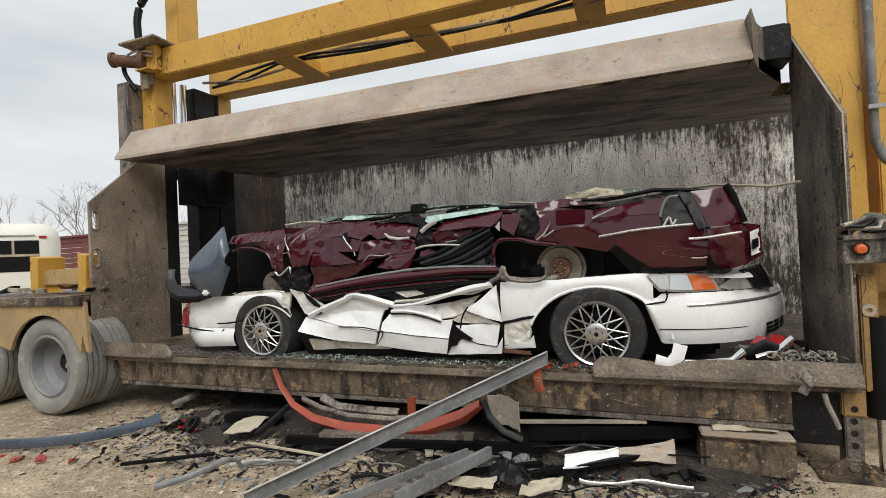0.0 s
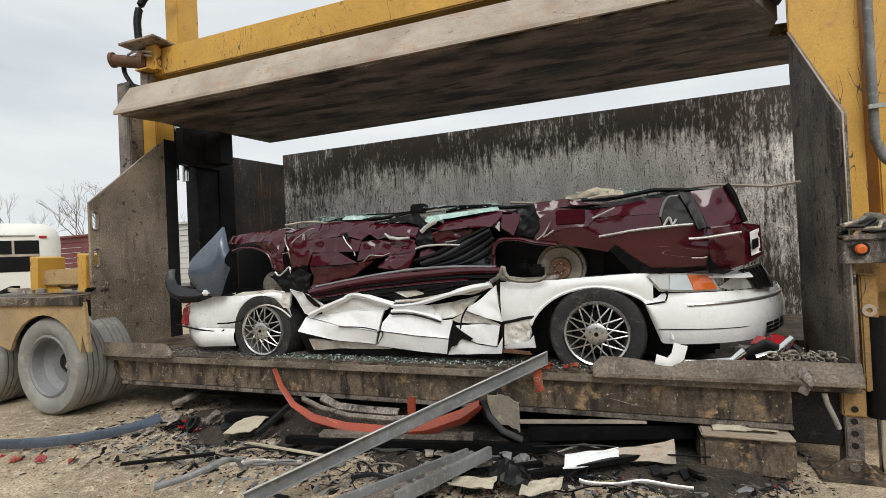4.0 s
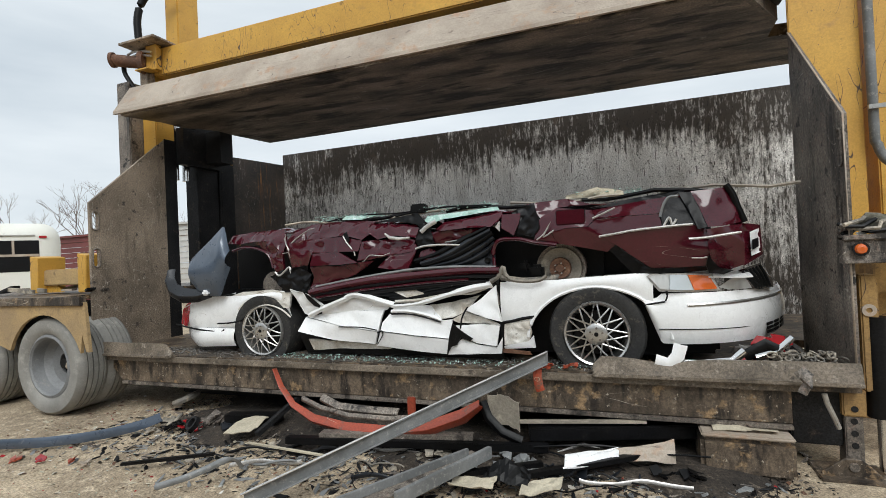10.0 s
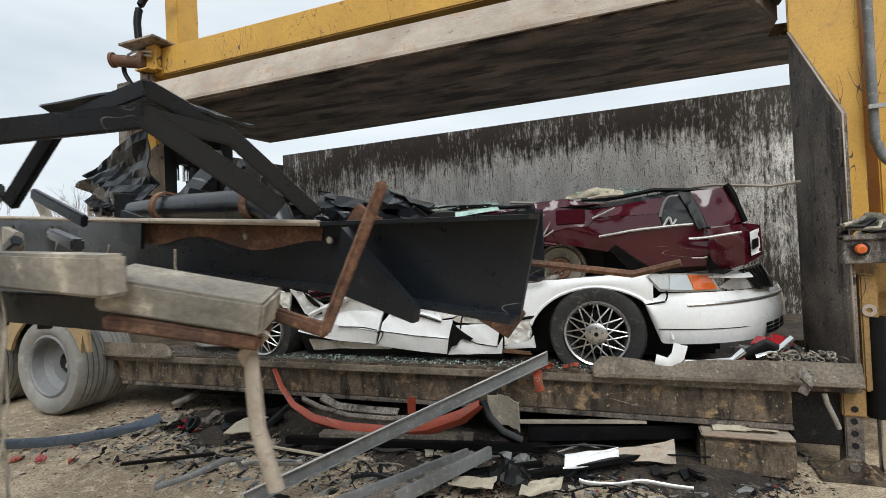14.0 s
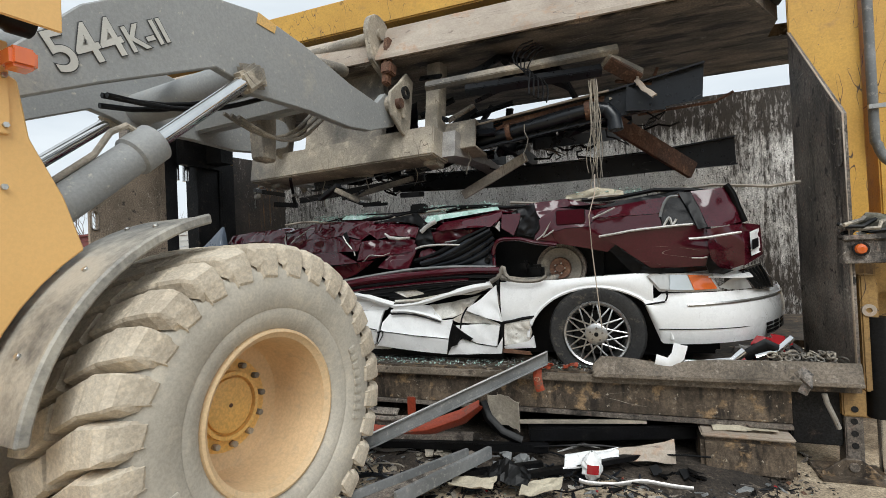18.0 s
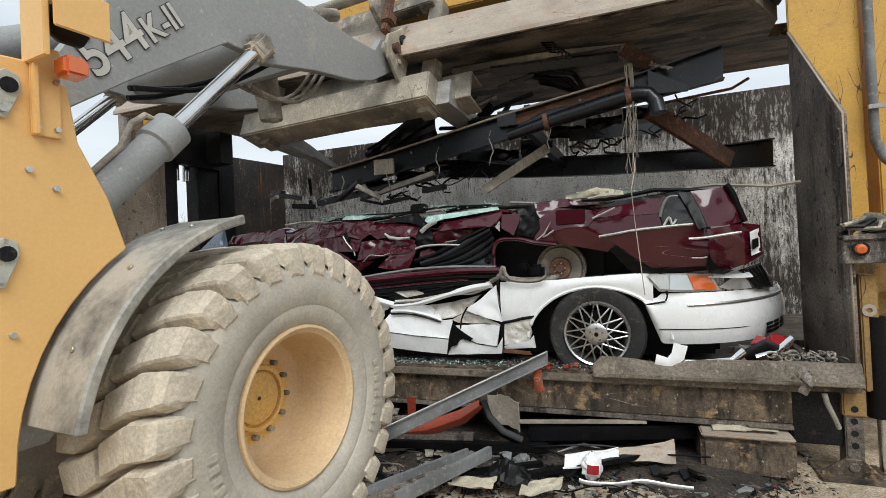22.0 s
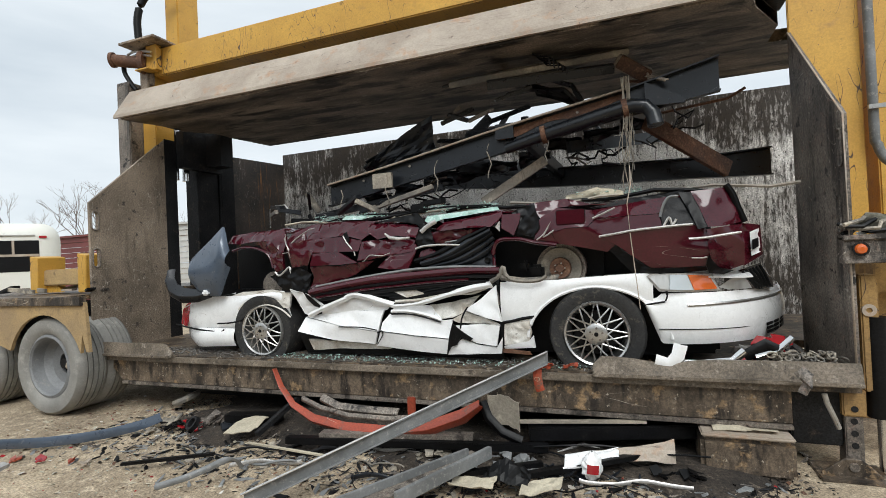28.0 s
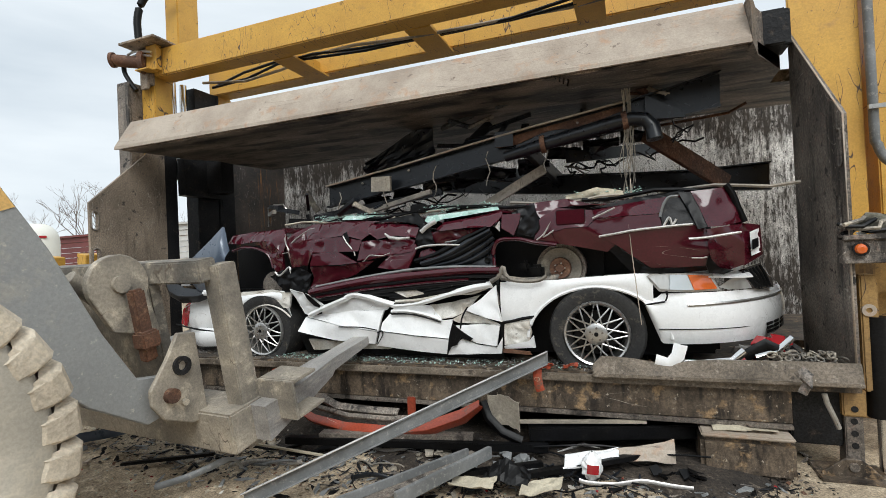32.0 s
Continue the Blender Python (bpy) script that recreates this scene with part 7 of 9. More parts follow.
SIDE = Matrix(((0, 0, 1, 0.655), (1, 0, 0, 0), (0, 1, 0, 0), (0, 0, 0, 1)))
M["letter"] = mat("pale_lettering", (0.62, 0.60, 0.54), 0.6, 0.0, (0.5, 0.49, 0.45), None, 5, 20, bump=0.05, grain=0.03)
M["letter_edge"] = mat("dark_lettering_edge", (0.05, 0.05, 0.05), 0.6, 0.0, (0.04, 0.04, 0.04), None, 5, 20, bump=0.05)
place = Matrix.Translation((0, -0.05, 0.03)) @ SIDE @ Matrix.Rotation(radians(20), 4, "Z")
for word, size, along in (("544", 0.225, 0.10), ("K-II", 0.155, 0.445)):
    spot = place @ Matrix.Translation((along, 0.0, 0))
    lettering("model_number", word, size, Matrix.Translation((0.002, 0, 0)) @ spot, M["letter"], boom, 0.001, 0.003)
    lettering("number_outline", word, size, spot, M["letter_edge"], boom, 0.001, 0.007)
part("boom_pin_boss", shaped(bm_tube, [(0.64, BOOM, 0), (0.70, BOOM, 0)], 0.075, 20), M["muddy_grey"], boom)
part("lift_clevis", boxes((0.655, 0.70, 0.93, 1.13, 0.05, 0.19), bev=0.03), M["muddy_grey"], boom, "muddy cylinder eye")
part("lift_pin", shaped(bm_tube, [(0.64, 1.032, 0.121), (0.725, 1.032, 0.121)], 0.028, 14), M["muddy_grey"], boom)
part("bell_crank", shaped(bm_prism, [(1.55, -0.30), (1.70, -0.34), (1.80, 0.0), (1.95, 0.40), (1.82, 0.48), (1.62, 0.10)], "x", -0.06, 0.06, bev=0.02), M["muddy_grey"], boom, "muddy tilt lever")
part("tilt_link", shaped(bm_tube, [(0.2, 1.88, 0.42), (0.2, 2.55, 0.38)], 0.055, 12), M["muddy_grey"], boom)
part("tilt_cylinder", shaped(bm_tube, [(0.0, -0.2, 0.30), (0.0, 1.0, 0.42)], 0.085, 16), M["loader_grey"], boom)
part("tilt_rod", shaped(bm_tube, [(0.0, 1.0, 0.42), (0.0, 1.85, 0.44)], 0.04, 12), M["chrome"], boom)
for k, (x, dz) in enumerate(((0.50, 0.0), (0.46, 0.03), (0.42, 0.01))):
    pts = [(x, 0.3 + 0.15 * j, 0.02 + dz - 0.06 * math.sin(j * 0.55 + k * 0.4)) for j in range(9)]
    part("hose", shaped(bm_tube, pts, 0.014, 8), M["plastic"], boom)
for k in range(3):
    pts = [(0.30 + 0.06 * k, 1.1 + 0.1 * j, -0.02 - 0.16 * math.sin(math.pi * j / 8) - 0.02 * k) for j in range(9)]
    part("hose", shaped(bm_tube, pts, 0.013, 8), M["muddy_grey"], boom)

# carriage and forks, hung on the boom's end pin
forks = part("fork_carriage", boxes((-1.13, 1.0, 0.14, 0.42, -0.42, -0.17), bev=0.012), M["muddy_grey"], loader, "muddy steel fork carriage")
for s in (-1, 1):
    part("upright", boxes((s * 0.90 - 0.065, s * 0.90 + 0.065, 0.27, 0.415, -0.46, 0.69), bev=0.008), M["muddy_grey"], forks, "scuffed steel upright")
    part("heel_channel", boxes((min(s * 0.965, s * 1.255), max(s * 0.965, s * 1.255), 0.40, 0.425, -0.305, -0.06), (min(s * 0.965, s * 1.255), max(s * 0.965, s * 1.255), 0.425, 0.665, -0.305, -0.285),
                                (min(s * 0.965, s * 1.255), max(s * 0.965, s * 1.255), 0.425, 0.62, -0.08, -0.06), bev=0.004), M["muddy_grey"], forks, "rusty open steel channel")
    bm = bmesh.new()
    rows = []
    for y, wd, zt, zb in ((0.30, 0.11, -0.18, -0.40), (0.62, 0.11, -0.17, -0.33), (0.95, 0.085, -0.155, -0.27), (1.0, 0.075, -0.155, -0.245), (1.4, 0.070, -0.155, -0.22), (1.87, 0.055, -0.155, -0.185), (2.0, 0.03, -0.158, -0.17)):
        rows.append([bm.verts.new((s * 1.009 + d * wd, y, z)) for d, z in ((-1, zt), (1, zt), (1, zb), (-1, zb))])
    for u, v in zip(rows, rows[1:]):
        for j in range(4):
            bm.faces.new((u[j], u[(j + 1) % 4], v[(j + 1) % 4], v[j]))
    bm.faces.new(rows[0]), bm.faces.new(rows[-1])
    bmesh.ops.recalc_face_normals(bm, faces=bm.faces[:])
    part("tine", bm, M["fork"], forks, "long worn bare steel fork tine")
    bm = bmesh.new()
    bm_prism(bm, [(-0.11, -0.02), (-0.06, -0.12), (0.10, -0.22), (0.21, -0.24), (0.23, 0.30), (0.12, 0.33), (0.02, 0.20), (-0.10, 0.07)], "x", s * 0.70, s * 0.73, bev=0.006)
    part("coupler_plate", bm, M["muddy_grey"], forks, "muddy coupler ear")
    bm = bmesh.new()
    bm_lathe(bm, [(0.055, -0.01), (0.055, 0.014), (0.028, 0.014), (0.028, -0.01)], 20, pose(s * 0.735, 0.10, 0.14), True)
    part("coupler_hole", bm, M["steel_black"], forks)
    part("coupler_bolt", shaped(bm_tube, [(s * 0.71, 0.0, 0.0), (s * 0.77, 0.0, 0.0)], 0.042, 12), M["rust"], forks)
    part("coupler_bolt", shaped(bm_tube, [(s * 0.71, 0.075, -0.075), (s * 0.75, 0.075, -0.075)], 0.02, 10), M["muddy_grey"], forks)
    bm = bmesh.new()
    arc = [(-0.02 + 0.17 * math.cos(a), 0.66 + 0.17 * math.sin(a)) for a in [radians(d) for d in range(-30, 215, 15)]]
    bm_prism(bm, arc + [(-0.10, 0.40), (0.16, 0.30)], "x", s * 0.50 - 0.025, s * 0.50 + 0.025, bev=0.005)
    part("hook_ear", bm, M["muddy_grey"], forks, "rounded coupler hook")
    part("latch", boxes((s * 0.60 - 0.03, s * 0.60 + 0.03, -0.03, 0.05, 0.20, 0.62), (s * 0.62 - 0.05, s * 0.62 + 0.05, -0.05, 0.06, 0.28, 0.38), bev=0.012), M["rust"], forks, "rusty latch bar")
part("top_bar", boxes((-0.9, 0.9, 0.20, 0.33, 0.60, 0.735), bev=0.01), M["muddy_grey"], forks)
part("mid_plate", boxes((-0.45, 0.45, 0.18, 0.26, -0.17, 0.60), bev=0.01), M["muddy_grey"], forks)
part("hook_shaft", shaped(bm_tube, [(-0.55, -0.02, 0.66), (0.55, -0.02, 0.66)], 0.05, 14), M["muddy_grey"], forks)

# lift cylinders
LIFT_BASE = Vector((0.0, -0.75, 1.42))
CYL = []
for s in (-1, 1):
    body = part("lift_cylinder", shaped(bm_lathe, [(0.01, 0.0), (0.075, 0.0), (0.075, 0.62), (0.09, 0.63), (0.09, 0.76), (0.05, 0.78), (0.01, 0.78)], 28, Matrix.Rotation(radians(90), 4, "Z")), M["loader_grey"], loader, "grey hydraulic lift cylinder")
    part("oil_pipe", shaped(bm_tube, [(0.0, 0.1, 0.085), (0.0, 0.5, 0.09), (0.0, 0.62, 0.13), (0.0, 0.70, 0.12), (0.0, 0.72, 0.08)], 0.014, 8), M["muddy_grey"], body)
    rod = part("lift_rod", shaped(bm_tube, [(0, 0, 0), (0, -0.95, 0)], 0.04, 20), M["chrome"], loader, "chrome cylinder rod")
    part("rod_eye", boxes((-0.045, 0.045, -0.12, 0.06, -0.06, 0.06), bev=0.02), M["muddy_grey"], rod)
    CYL.append((s * 0.62 + s * 0.06, body, rod))

M["strap_olive"] = mat("olive_webbing", (0.16, 0.15, 0.115), 0.9, 0.0, (0.10, 0.095, 0.075), None, 5, 40, bump=0.2)
# soil of heap and clods, toned down further to stand for under-deck shade
M["dark_soil"] = mat("dark_soil_and_deck_shade", (0.055, 0.042, 0.031), 0.95, 0.0, (0.018, 0.014, 0.011), (0.15, 0.12, 0.09), 3.0, 16, 0.54, 0.70, 0.8, 30, grain=0.4)


# ---- right end of the press ----
LEG0, LEG1 = 1.105, 1.217
part("leg", boxes((LEG0, LEG1, 3.46, 3.60, 0.288, 0.43), (1.216, 1.30, 3.46, 3.60, 0.434, 1.10), bev=0.008), M["yellow_dusty"], press, "worn yellow leg")
part("leg_inner", boxes((LEG0 + 0.012, LEG1 - 0.012, 3.475, 3.585, -0.03, 0.308), bev=0.006), M["steel"], press, "steel jack tube with holes")
for z in (0.258, 0.188, 0.118, 0.333):
    part("leg_hole", shaped(bm_tube, [((LEG0 + LEG1) / 2, 3.472 if z < 0.288 else 3.457, z), ((LEG0 + LEG1) / 2, 3.49, z)], 0.018, 14), M["steel_black"], press)
bm = bmesh.new()
bm_prism(bm, [(0.982, -0.045), (1.264, -0.045), (1.264, -0.03), (1.175, 0.057), (1.095, 0.057), (0.982, -0.03)], "y", 3.43, 3.45, bev=0.004)
part("foot_plate", bm, M["deck"], press, "rusty jack foot")
part("foot_pin", shaped(bm_tube, [(1.135, 3.42, 0.012), (1.135, 3.44, 0.012)], 0.025, 14), M["steel"], press)
part("foot_base", boxes((0.962, 1.314, 3.36, 3.64, -0.06, -0.043), bev=0.005), M["deck"], press)
part("jack_cylinder", shaped(bm_tube, [(1.292, 3.5, 0.285), (1.292, 3.5, 0.859)], 0.058, 18), M["plastic"], press, "black jack cylinder")
part("jack_eye", shaped(bm_lathe, [(0.015, -0.02), (0.035, -0.02), (0.035, 0.02), (0.015, 0.02)], 18, pose(1.252, 3.47, 0.899, 0, 0, 90), True), M["lip"], press)
part("jack_rod", shaped(bm_tube, [(1.302, 3.5, -0.02), (1.302, 3.5, 0.305)], 0.026, 14), M["chrome"], press)
part("leg_frame", boxes((1.22, 1.75, 3.62, 3.70, 0.98, 1.16), (1.22, 1.75, 3.74, 3.80, 0.2, 1.2), bev=0.008), M["yellow_dusty"], press, "oily yellow frame behind the jack")
part("side_channel", boxes((1.115, 1.8, 3.36, 3.42, 1.18, 1.32), (1.115, 1.8, 3.34, 3.42, 1.30, 1.33), (1.115, 1.8, 3.34, 3.42, 1.17, 1.19), bev=0.004), M["steel"], press, "rusty side channel")
part("marker_lamp", shaped(bm_lathe, [(0.01, -0.018), (0.024, -0.014), (0.03, 0.0), (0.01, 0.0)], 20, pose(1.19, 3.34, 1.25, 0, 0, 90)), M["lamp_orange"], press, "round orange marker lamp")
part("lamp_ring", shaped(bm_lathe, [(0.031, -0.008), (0.04, -0.008), (0.04, 0.0), (0.031, 0.0)], 20, pose(1.19, 3.345, 1.25, 0, 0, 90), True), M["steel_black"], press)
part("conduit", shaped(bm_tube, eased([(1.625, 4.24, 5.2), (1.622, 4.24, 2.3), (1.635, 4.24, 1.95), (1.71, 4.22, 1.80), (1.85, 4.2, 1.76)]), 0.030, 12), M["strip_grey"], press, "grey steel conduit")
part("conduit_clamp", boxes((1.58, 1.68, 4.19, 4.21, 2.19, 2.22)), M["alloy"], press)
part("rear_tower", boxes((1.70, 2.1, 4.4, 4.8, 0.2, 5.2), bev=0.01), M["yellow"], press)
rnd = random.Random(8)
for k in range(6):
    pts = [(1.14 + 0.06 * j + rnd.uniform(-0.02, 0.02), 3.40 + 0.05 * math.sin(j + k), 1.34 + 0.03 * k * 0.5 + 0.03 * math.sin(j * 1.2 + k)) for j in range(7)]
    part("hose", shaped(bm_tube, pts, 0.012, 6), M["muddy_grey" if k % 2 else "plastic"], press)
part("cable", shaped(bm_tube, [(0.98, 3.32, 0.45), (0.99, 3.32, 0.40), (1.02, 3.32, 0.32), (1.04, 3.32, 0.26)], 0.014, 8), M["alloy"], press)
part("ratchet_strap", strip([(0.85, 3.27, 0.59), (0.875, 3.255, 0.56), (0.88, 3.245, 0.51), (0.855, 3.24, 0.465)], 0.05, 0.010), M["steel"], press, "frayed grey strap")
part("end_box", boxes((0.86, 1.12, 3.50, 4.1, 0.10, 0.44), bev=0.01), M["steel_black"], press)
for k in range(5):
    pts = [(1.16 + 0.05 * j + 0.02 * k, 3.44 + 0.03 * math.sin(j * 1.3 + k), 1.345 + 0.035 * abs(math.sin(j * 0.9 + 1.1 * k)) + 0.012 * k) for j in range(5)]
    part("tie_strap", strip(eased(pts, 3), 0.035, 0.006), M["strap_olive"], press, "bundled olive tie-down strap")
part("torn_paper", sheet(6, 5, lambda u, v: (1.20 + 0.30 * u, 3.38 + 0.06 * v, 1.335 + 0.02 * u + crease(u, v, 0.02, 4)), 0.003), M["white_paint"], press, "scrap of white plastic")
chain = thing("chain", "rusty chain heaped on the deck corner", "chain")
rnd = random.Random(3)
for k in range(46):
    x, y = 0.74 + 0.0082 * k + rnd.uniform(-0.03, 0.03), 3.43 + rnd.uniform(-0.02, 0.07)
    e = pose(x, y, DECK + 0.085 + rnd.uniform(0, 0.065), rnd.uniform(0, 180), rnd.uniform(-40, 40), rnd.uniform(0, 180))
    bm = bmesh.new()
    ring = [e @ Vector((0.027 * math.cos(a), 0.016 * math.sin(a), 0)) for a in [2 * math.pi * j / 9 for j in range(10)]]
    bm_tube(bm, ring, 0.0055, 5)
    part("link", bm, M["muddy_grey"], chain)

# ---- left end: pipes, hoses, trailer tail ----
part("cylinder_pin", shaped(bm_tube, [(XL - 0.36, 3.98, 3.745), (XL - 0.02, 4.14, 3.70)], 0.068, 18), M["rust"], press, "rusty cylinder pin")
part("pin_collar", shaped(bm_lathe, [(0.08, -0.03), (0.13, -0.03), (0.14, 0.0), (0.13, 0.03), (0.08, 0.03)], 24, pose(XL - 0.05, 4.12, 3.705, 0, 0, 24), True), M["rust"], press)
part("pin_cap", shaped(bm_lathe, [(0.01, -0.03), (0.06, -0.03), (0.085, -0.015), (0.085, 0.02), (0.01, 0.02)], 20, pose(XL - 0.37, 3.975, 3.747, 0, 0, 24)), M["rust"], press)
part("top_hose", shaped(bm_tube, eased([(XL - 0.22, 4.2, 3.95), (XL - 0.24, 4.2, 4.3), (XL - 0.18, 4.25, 4.55), (XL - 0.02, 4.3, 4.62), (XL + 0.12, 4.4, 4.60)]), 0.042, 12), M["plastic"], press, "thick black hydraulic hose")
part("top_hose", shaped(bm_tube, eased([(XL - 0.31, 4.06, 3.74), (XL - 0.30, 4.06, 3.62), (XL - 0.24, 4.08, 3.50), (XL - 0.17, 4.10, 3.40)]), 0.026, 10), M["plastic"], press)
for k in range(2):
    pts = [(XL - 0.24 + 0.075 * j, 4.06, 3.80 - 0.045 * k + 0.03 * math.sin(j * 0.7 + 0.5)) for j in range(6)]
    part("oil_line", shaped(bm_tube, pts, 0.014, 8), M["alloy"], press)
for k in range(3):
    pts = [(XL + 0.3 + 0.55 * j, 4.62 + 0.05 * k + 0.12 * math.sin(j * 1.1 + k), 3.57 - 0.035 * math.sin(j * 1.6 + k * 1.3) + 0.02 * k) for j in range(11)]
    part("oil_line", shaped(bm_tube, pts, 0.016, 6), M["plastic" if k else "muddy_grey"], press, "sagging hydraulic line")

trailer_mat = M["trailer_tyre"]
M["bus_white"] = mat("aged_white_bus_paint", (0.80, 0.79, 0.72), 0.45, 0.0, (0.72, 0.71, 0.64), (0.50, 0.46, 0.38), 0.8, 6, 0.60, 0.8, 0.02, grain=0.04)
M["rim_grey"] = mat("chalky_grey_rim", (0.24, 0.245, 0.25), 0.6, 0.0, (0.15, 0.153, 0.155), (0.34, 0.32, 0.29), 2.5, 9, 0.60, 0.75, 0.1, grain=0.08)
M["tan_yellow"] = mat("dusty_faded_yellow_paint", (0.50, 0.34, 0.15), 0.7, 0.0, (0.34, 0.24, 0.13), (0.20, 0.14, 0.09), 1.6, 9, 0.55, 0.72, 0.2, 30, grain=0.12)


def trailer_wheel(x, y, r=0.475):
    bm = bmesh.new()
    bm_lathe(bm, [(0.30, 0.01), (0.33, -0.02), (0.40, -0.035), (0.445, -0.025), (0.472, 0.01), (0.475, 0.045), (0.475, 0.05), (0.460, 0.051), (0.460, 0.060), (0.475, 0.061), (0.475, 0.10), (0.460, 0.101), (0.460, 0.110), (0.475, 0.111), (0.475, 0.15), (0.460, 0.151), (0.460, 0.160), (0.475, 0.161), (0.475, 0.20), (0.460, 0.201), (0.460, 0.208), (0.475, 0.209), (0.475, 0.225), (0.45, 0.26), (0.36, 0.27), (0.30, 0.24)], 56, pose(0, 0, 0, 0, 0, 90), True)
    w = part("wheel", bm, trailer_mat, press, "grey dry-rotted trailer tyre")
    w.matrix_basis = pose(x, y, r + GZ, 0, 0, 0)
    part("rim", shaped(bm_lathe, [(0.31, -0.005), (0.285, -0.015), (0.27, 0.0), (0.255, 0.10), (0.20, 0.15), (0.10, 0.155), (0.10, 0.18), (0.30, 0.18), (0.30, 0.02)], 40, pose(0, 0, 0, 0, 0, 90), True), M["rim_grey"], w, "pale grey steel rim")
    part("hub_hole", shaped(bm_lathe, [(0.01, 0.13), (0.055, 0.13), (0.055, 0.16), (0.01, 0.16)], 20, pose(0, 0, 0, 0, 0, 90)), M["steel_black"], w)
    part("hub_weight", shaped(bm_tube, [(0.10, 0.12, -0.02), (0.14, 0.10, 0.0)], 0.035, 10), M["lip"], w)


trailer_wheel(-5.33, 3.12)
trailer_wheel(-5.33, 3.40)
trailer_wheel(-6.55, 3.12)
trailer_wheel(-6.55, 3.40)
bm = bmesh.new()
arch_pts = [(-5.30 + 0.56 * math.cos(a), 0.36 + 0.56 * math.sin(a)) for a in [math.pi * (0.12 + 0.76 * k / 12) for k in range(13)]]
arch2 = [(-6.55 + 0.56 * math.cos(a), 0.42 + 0.56 * math.sin(a)) for a in [math.pi * (0.12 + 0.76 * k / 12) for k in range(13)]]
bm_prism(bm, [(-4.71, 1.04), (-4.66, 0.58), (-4.70, 0.58), (-4.75, 0.74)] + arch_pts + arch2 + [(-7.6, 0.62), (-7.6, 1.04)], "y", 3.06, 3.09)
part("trailer_side", bm, M["tan_yellow"], press, "rusty yellow-brown trailer side rail")
part("trailer_bed", boxes((-8.5, -5.16, 3.30, 5.6, 1.04, 1.085), (-8.5, -4.72, 3.03, 3.09, 1.01, 1.09), (-8.5, -5.16, 3.09, 3.30, 1.045, 1.085), bev=0.006), M["deck"], press, "rusty trailer bed")
part("wheel_house", boxes((-7.6, -5.16, 3.42, 3.45, 0.30, 1.03), (-5.18, -5.16, 3.10, 3.42, 0.9, 1.03)), M["steel_black"], press)
for x0 in (-6.35, -5.55):
    bm = bmesh.new()
    bm_prism(bm, [(x0, 1.10), (x0 + 0.12, 1.10), (x0 + 0.14, 1.50), (x0 + 0.0, 1.52)], "y", 3.55, 3.85, bev=0.008)
    part("bed_bracket", bm, M["yellow"], press, "chipped yellow bracket")
    bm = bmesh.new()
    bm_prism(bm, [(x0 + 0.12, 1.10), (x0 + 0.36, 1.10), (x0 + 0.14, 1.35)], "y", 3.66, 3.69)
    part("bracket_web", bm, M["yellow"], press)
part("cross_tube", boxes((-6.24, -5.55, 3.62, 3.78, 1.18, 1.36), bev=0.012), M["tan_yellow"], press, "rust-stained yellow cross tube")
rnd = random.Random(21)
for k in range(14):
    a = Vector((rnd.uniform(-7.0, -5.0), rnd.uniform(3.25, 3.8), 1.125))
    b = a + Vector((rnd.uniform(-0.4, 0.4), rnd.uniform(-0.05, 0.05), rnd.uniform(0, 0.06)))
    part("bed_scrap", bar(a, b, rnd.uniform(0.03, 0.10), rnd.uniform(0.02, 0.05)), M[rnd.choice(["lip", "muddy_grey", "plastic", "steel"])], press)

# ---- scrap on the deck ----

def broken(name, x, y, z, spread_x, spread_y, n, size, seed, mt, label, category="scrap", group="scrap on the ground", lift=0.05):
    """A thing smashed into flat angular pieces that lie together."""
    g = thing(name, label, category, group, m=pose(x, y, z))
    rnd = random.Random(seed)
    for k in range(n):
        ob = shards("shard", g, -0.001, 0.001, -0.001, 0.001, 0.0, 1, size * rnd.uniform(0.6, 1.1), seed * 31 + k, M[mt], 0.001)
        ob.location = (rnd.uniform(-spread_x, spread_x), rnd.uniform(-spread_y, spread_y), rnd.uniform(0, lift))
    return g


rnd = random.Random(31)
for k, (x, y, z, r, mt, lab) in enumerate((
        (-4.86, 3.42, 0.53, 0.05, "lamp_red", "broken red lamp pieces"), (-4.72, 3.42, 0.53, 0.06, "lamp_red", "broken red lamp pieces"), (-4.40, 3.46, 0.545, 0.05, "plastic", "black rubber lump"),
        (-4.32, 3.44, 0.55, 0.06, "plastic", "black rubber lump"), (-4.50, 3.5, 0.58, 0.035, "blue_paint", "small bent fitting"), (0.60, 3.46, 0.55, 0.06, "lamp_red", "broken red lamp pieces"),
        (0.72, 3.55, 0.56, 0.07, "plastic", "broken black plastic"), (0.80, 3.5, 0.57, 0.05, "lamp_red", "broken red lamp pieces"), (-0.55, 3.42, 0.515, 0.04, "orange", "orange plastic bit"), (-0.40, 3.40, 0.51, 0.05, "orange", "orange plastic bit"))):
    broken("deck_scrap", x, y, DECK + 0.012, r, r * 0.6, 6, r * 0.8, 400 + k, mt, lab + " on the press deck", "scrap", "scrap on the deck", r * 0.6)
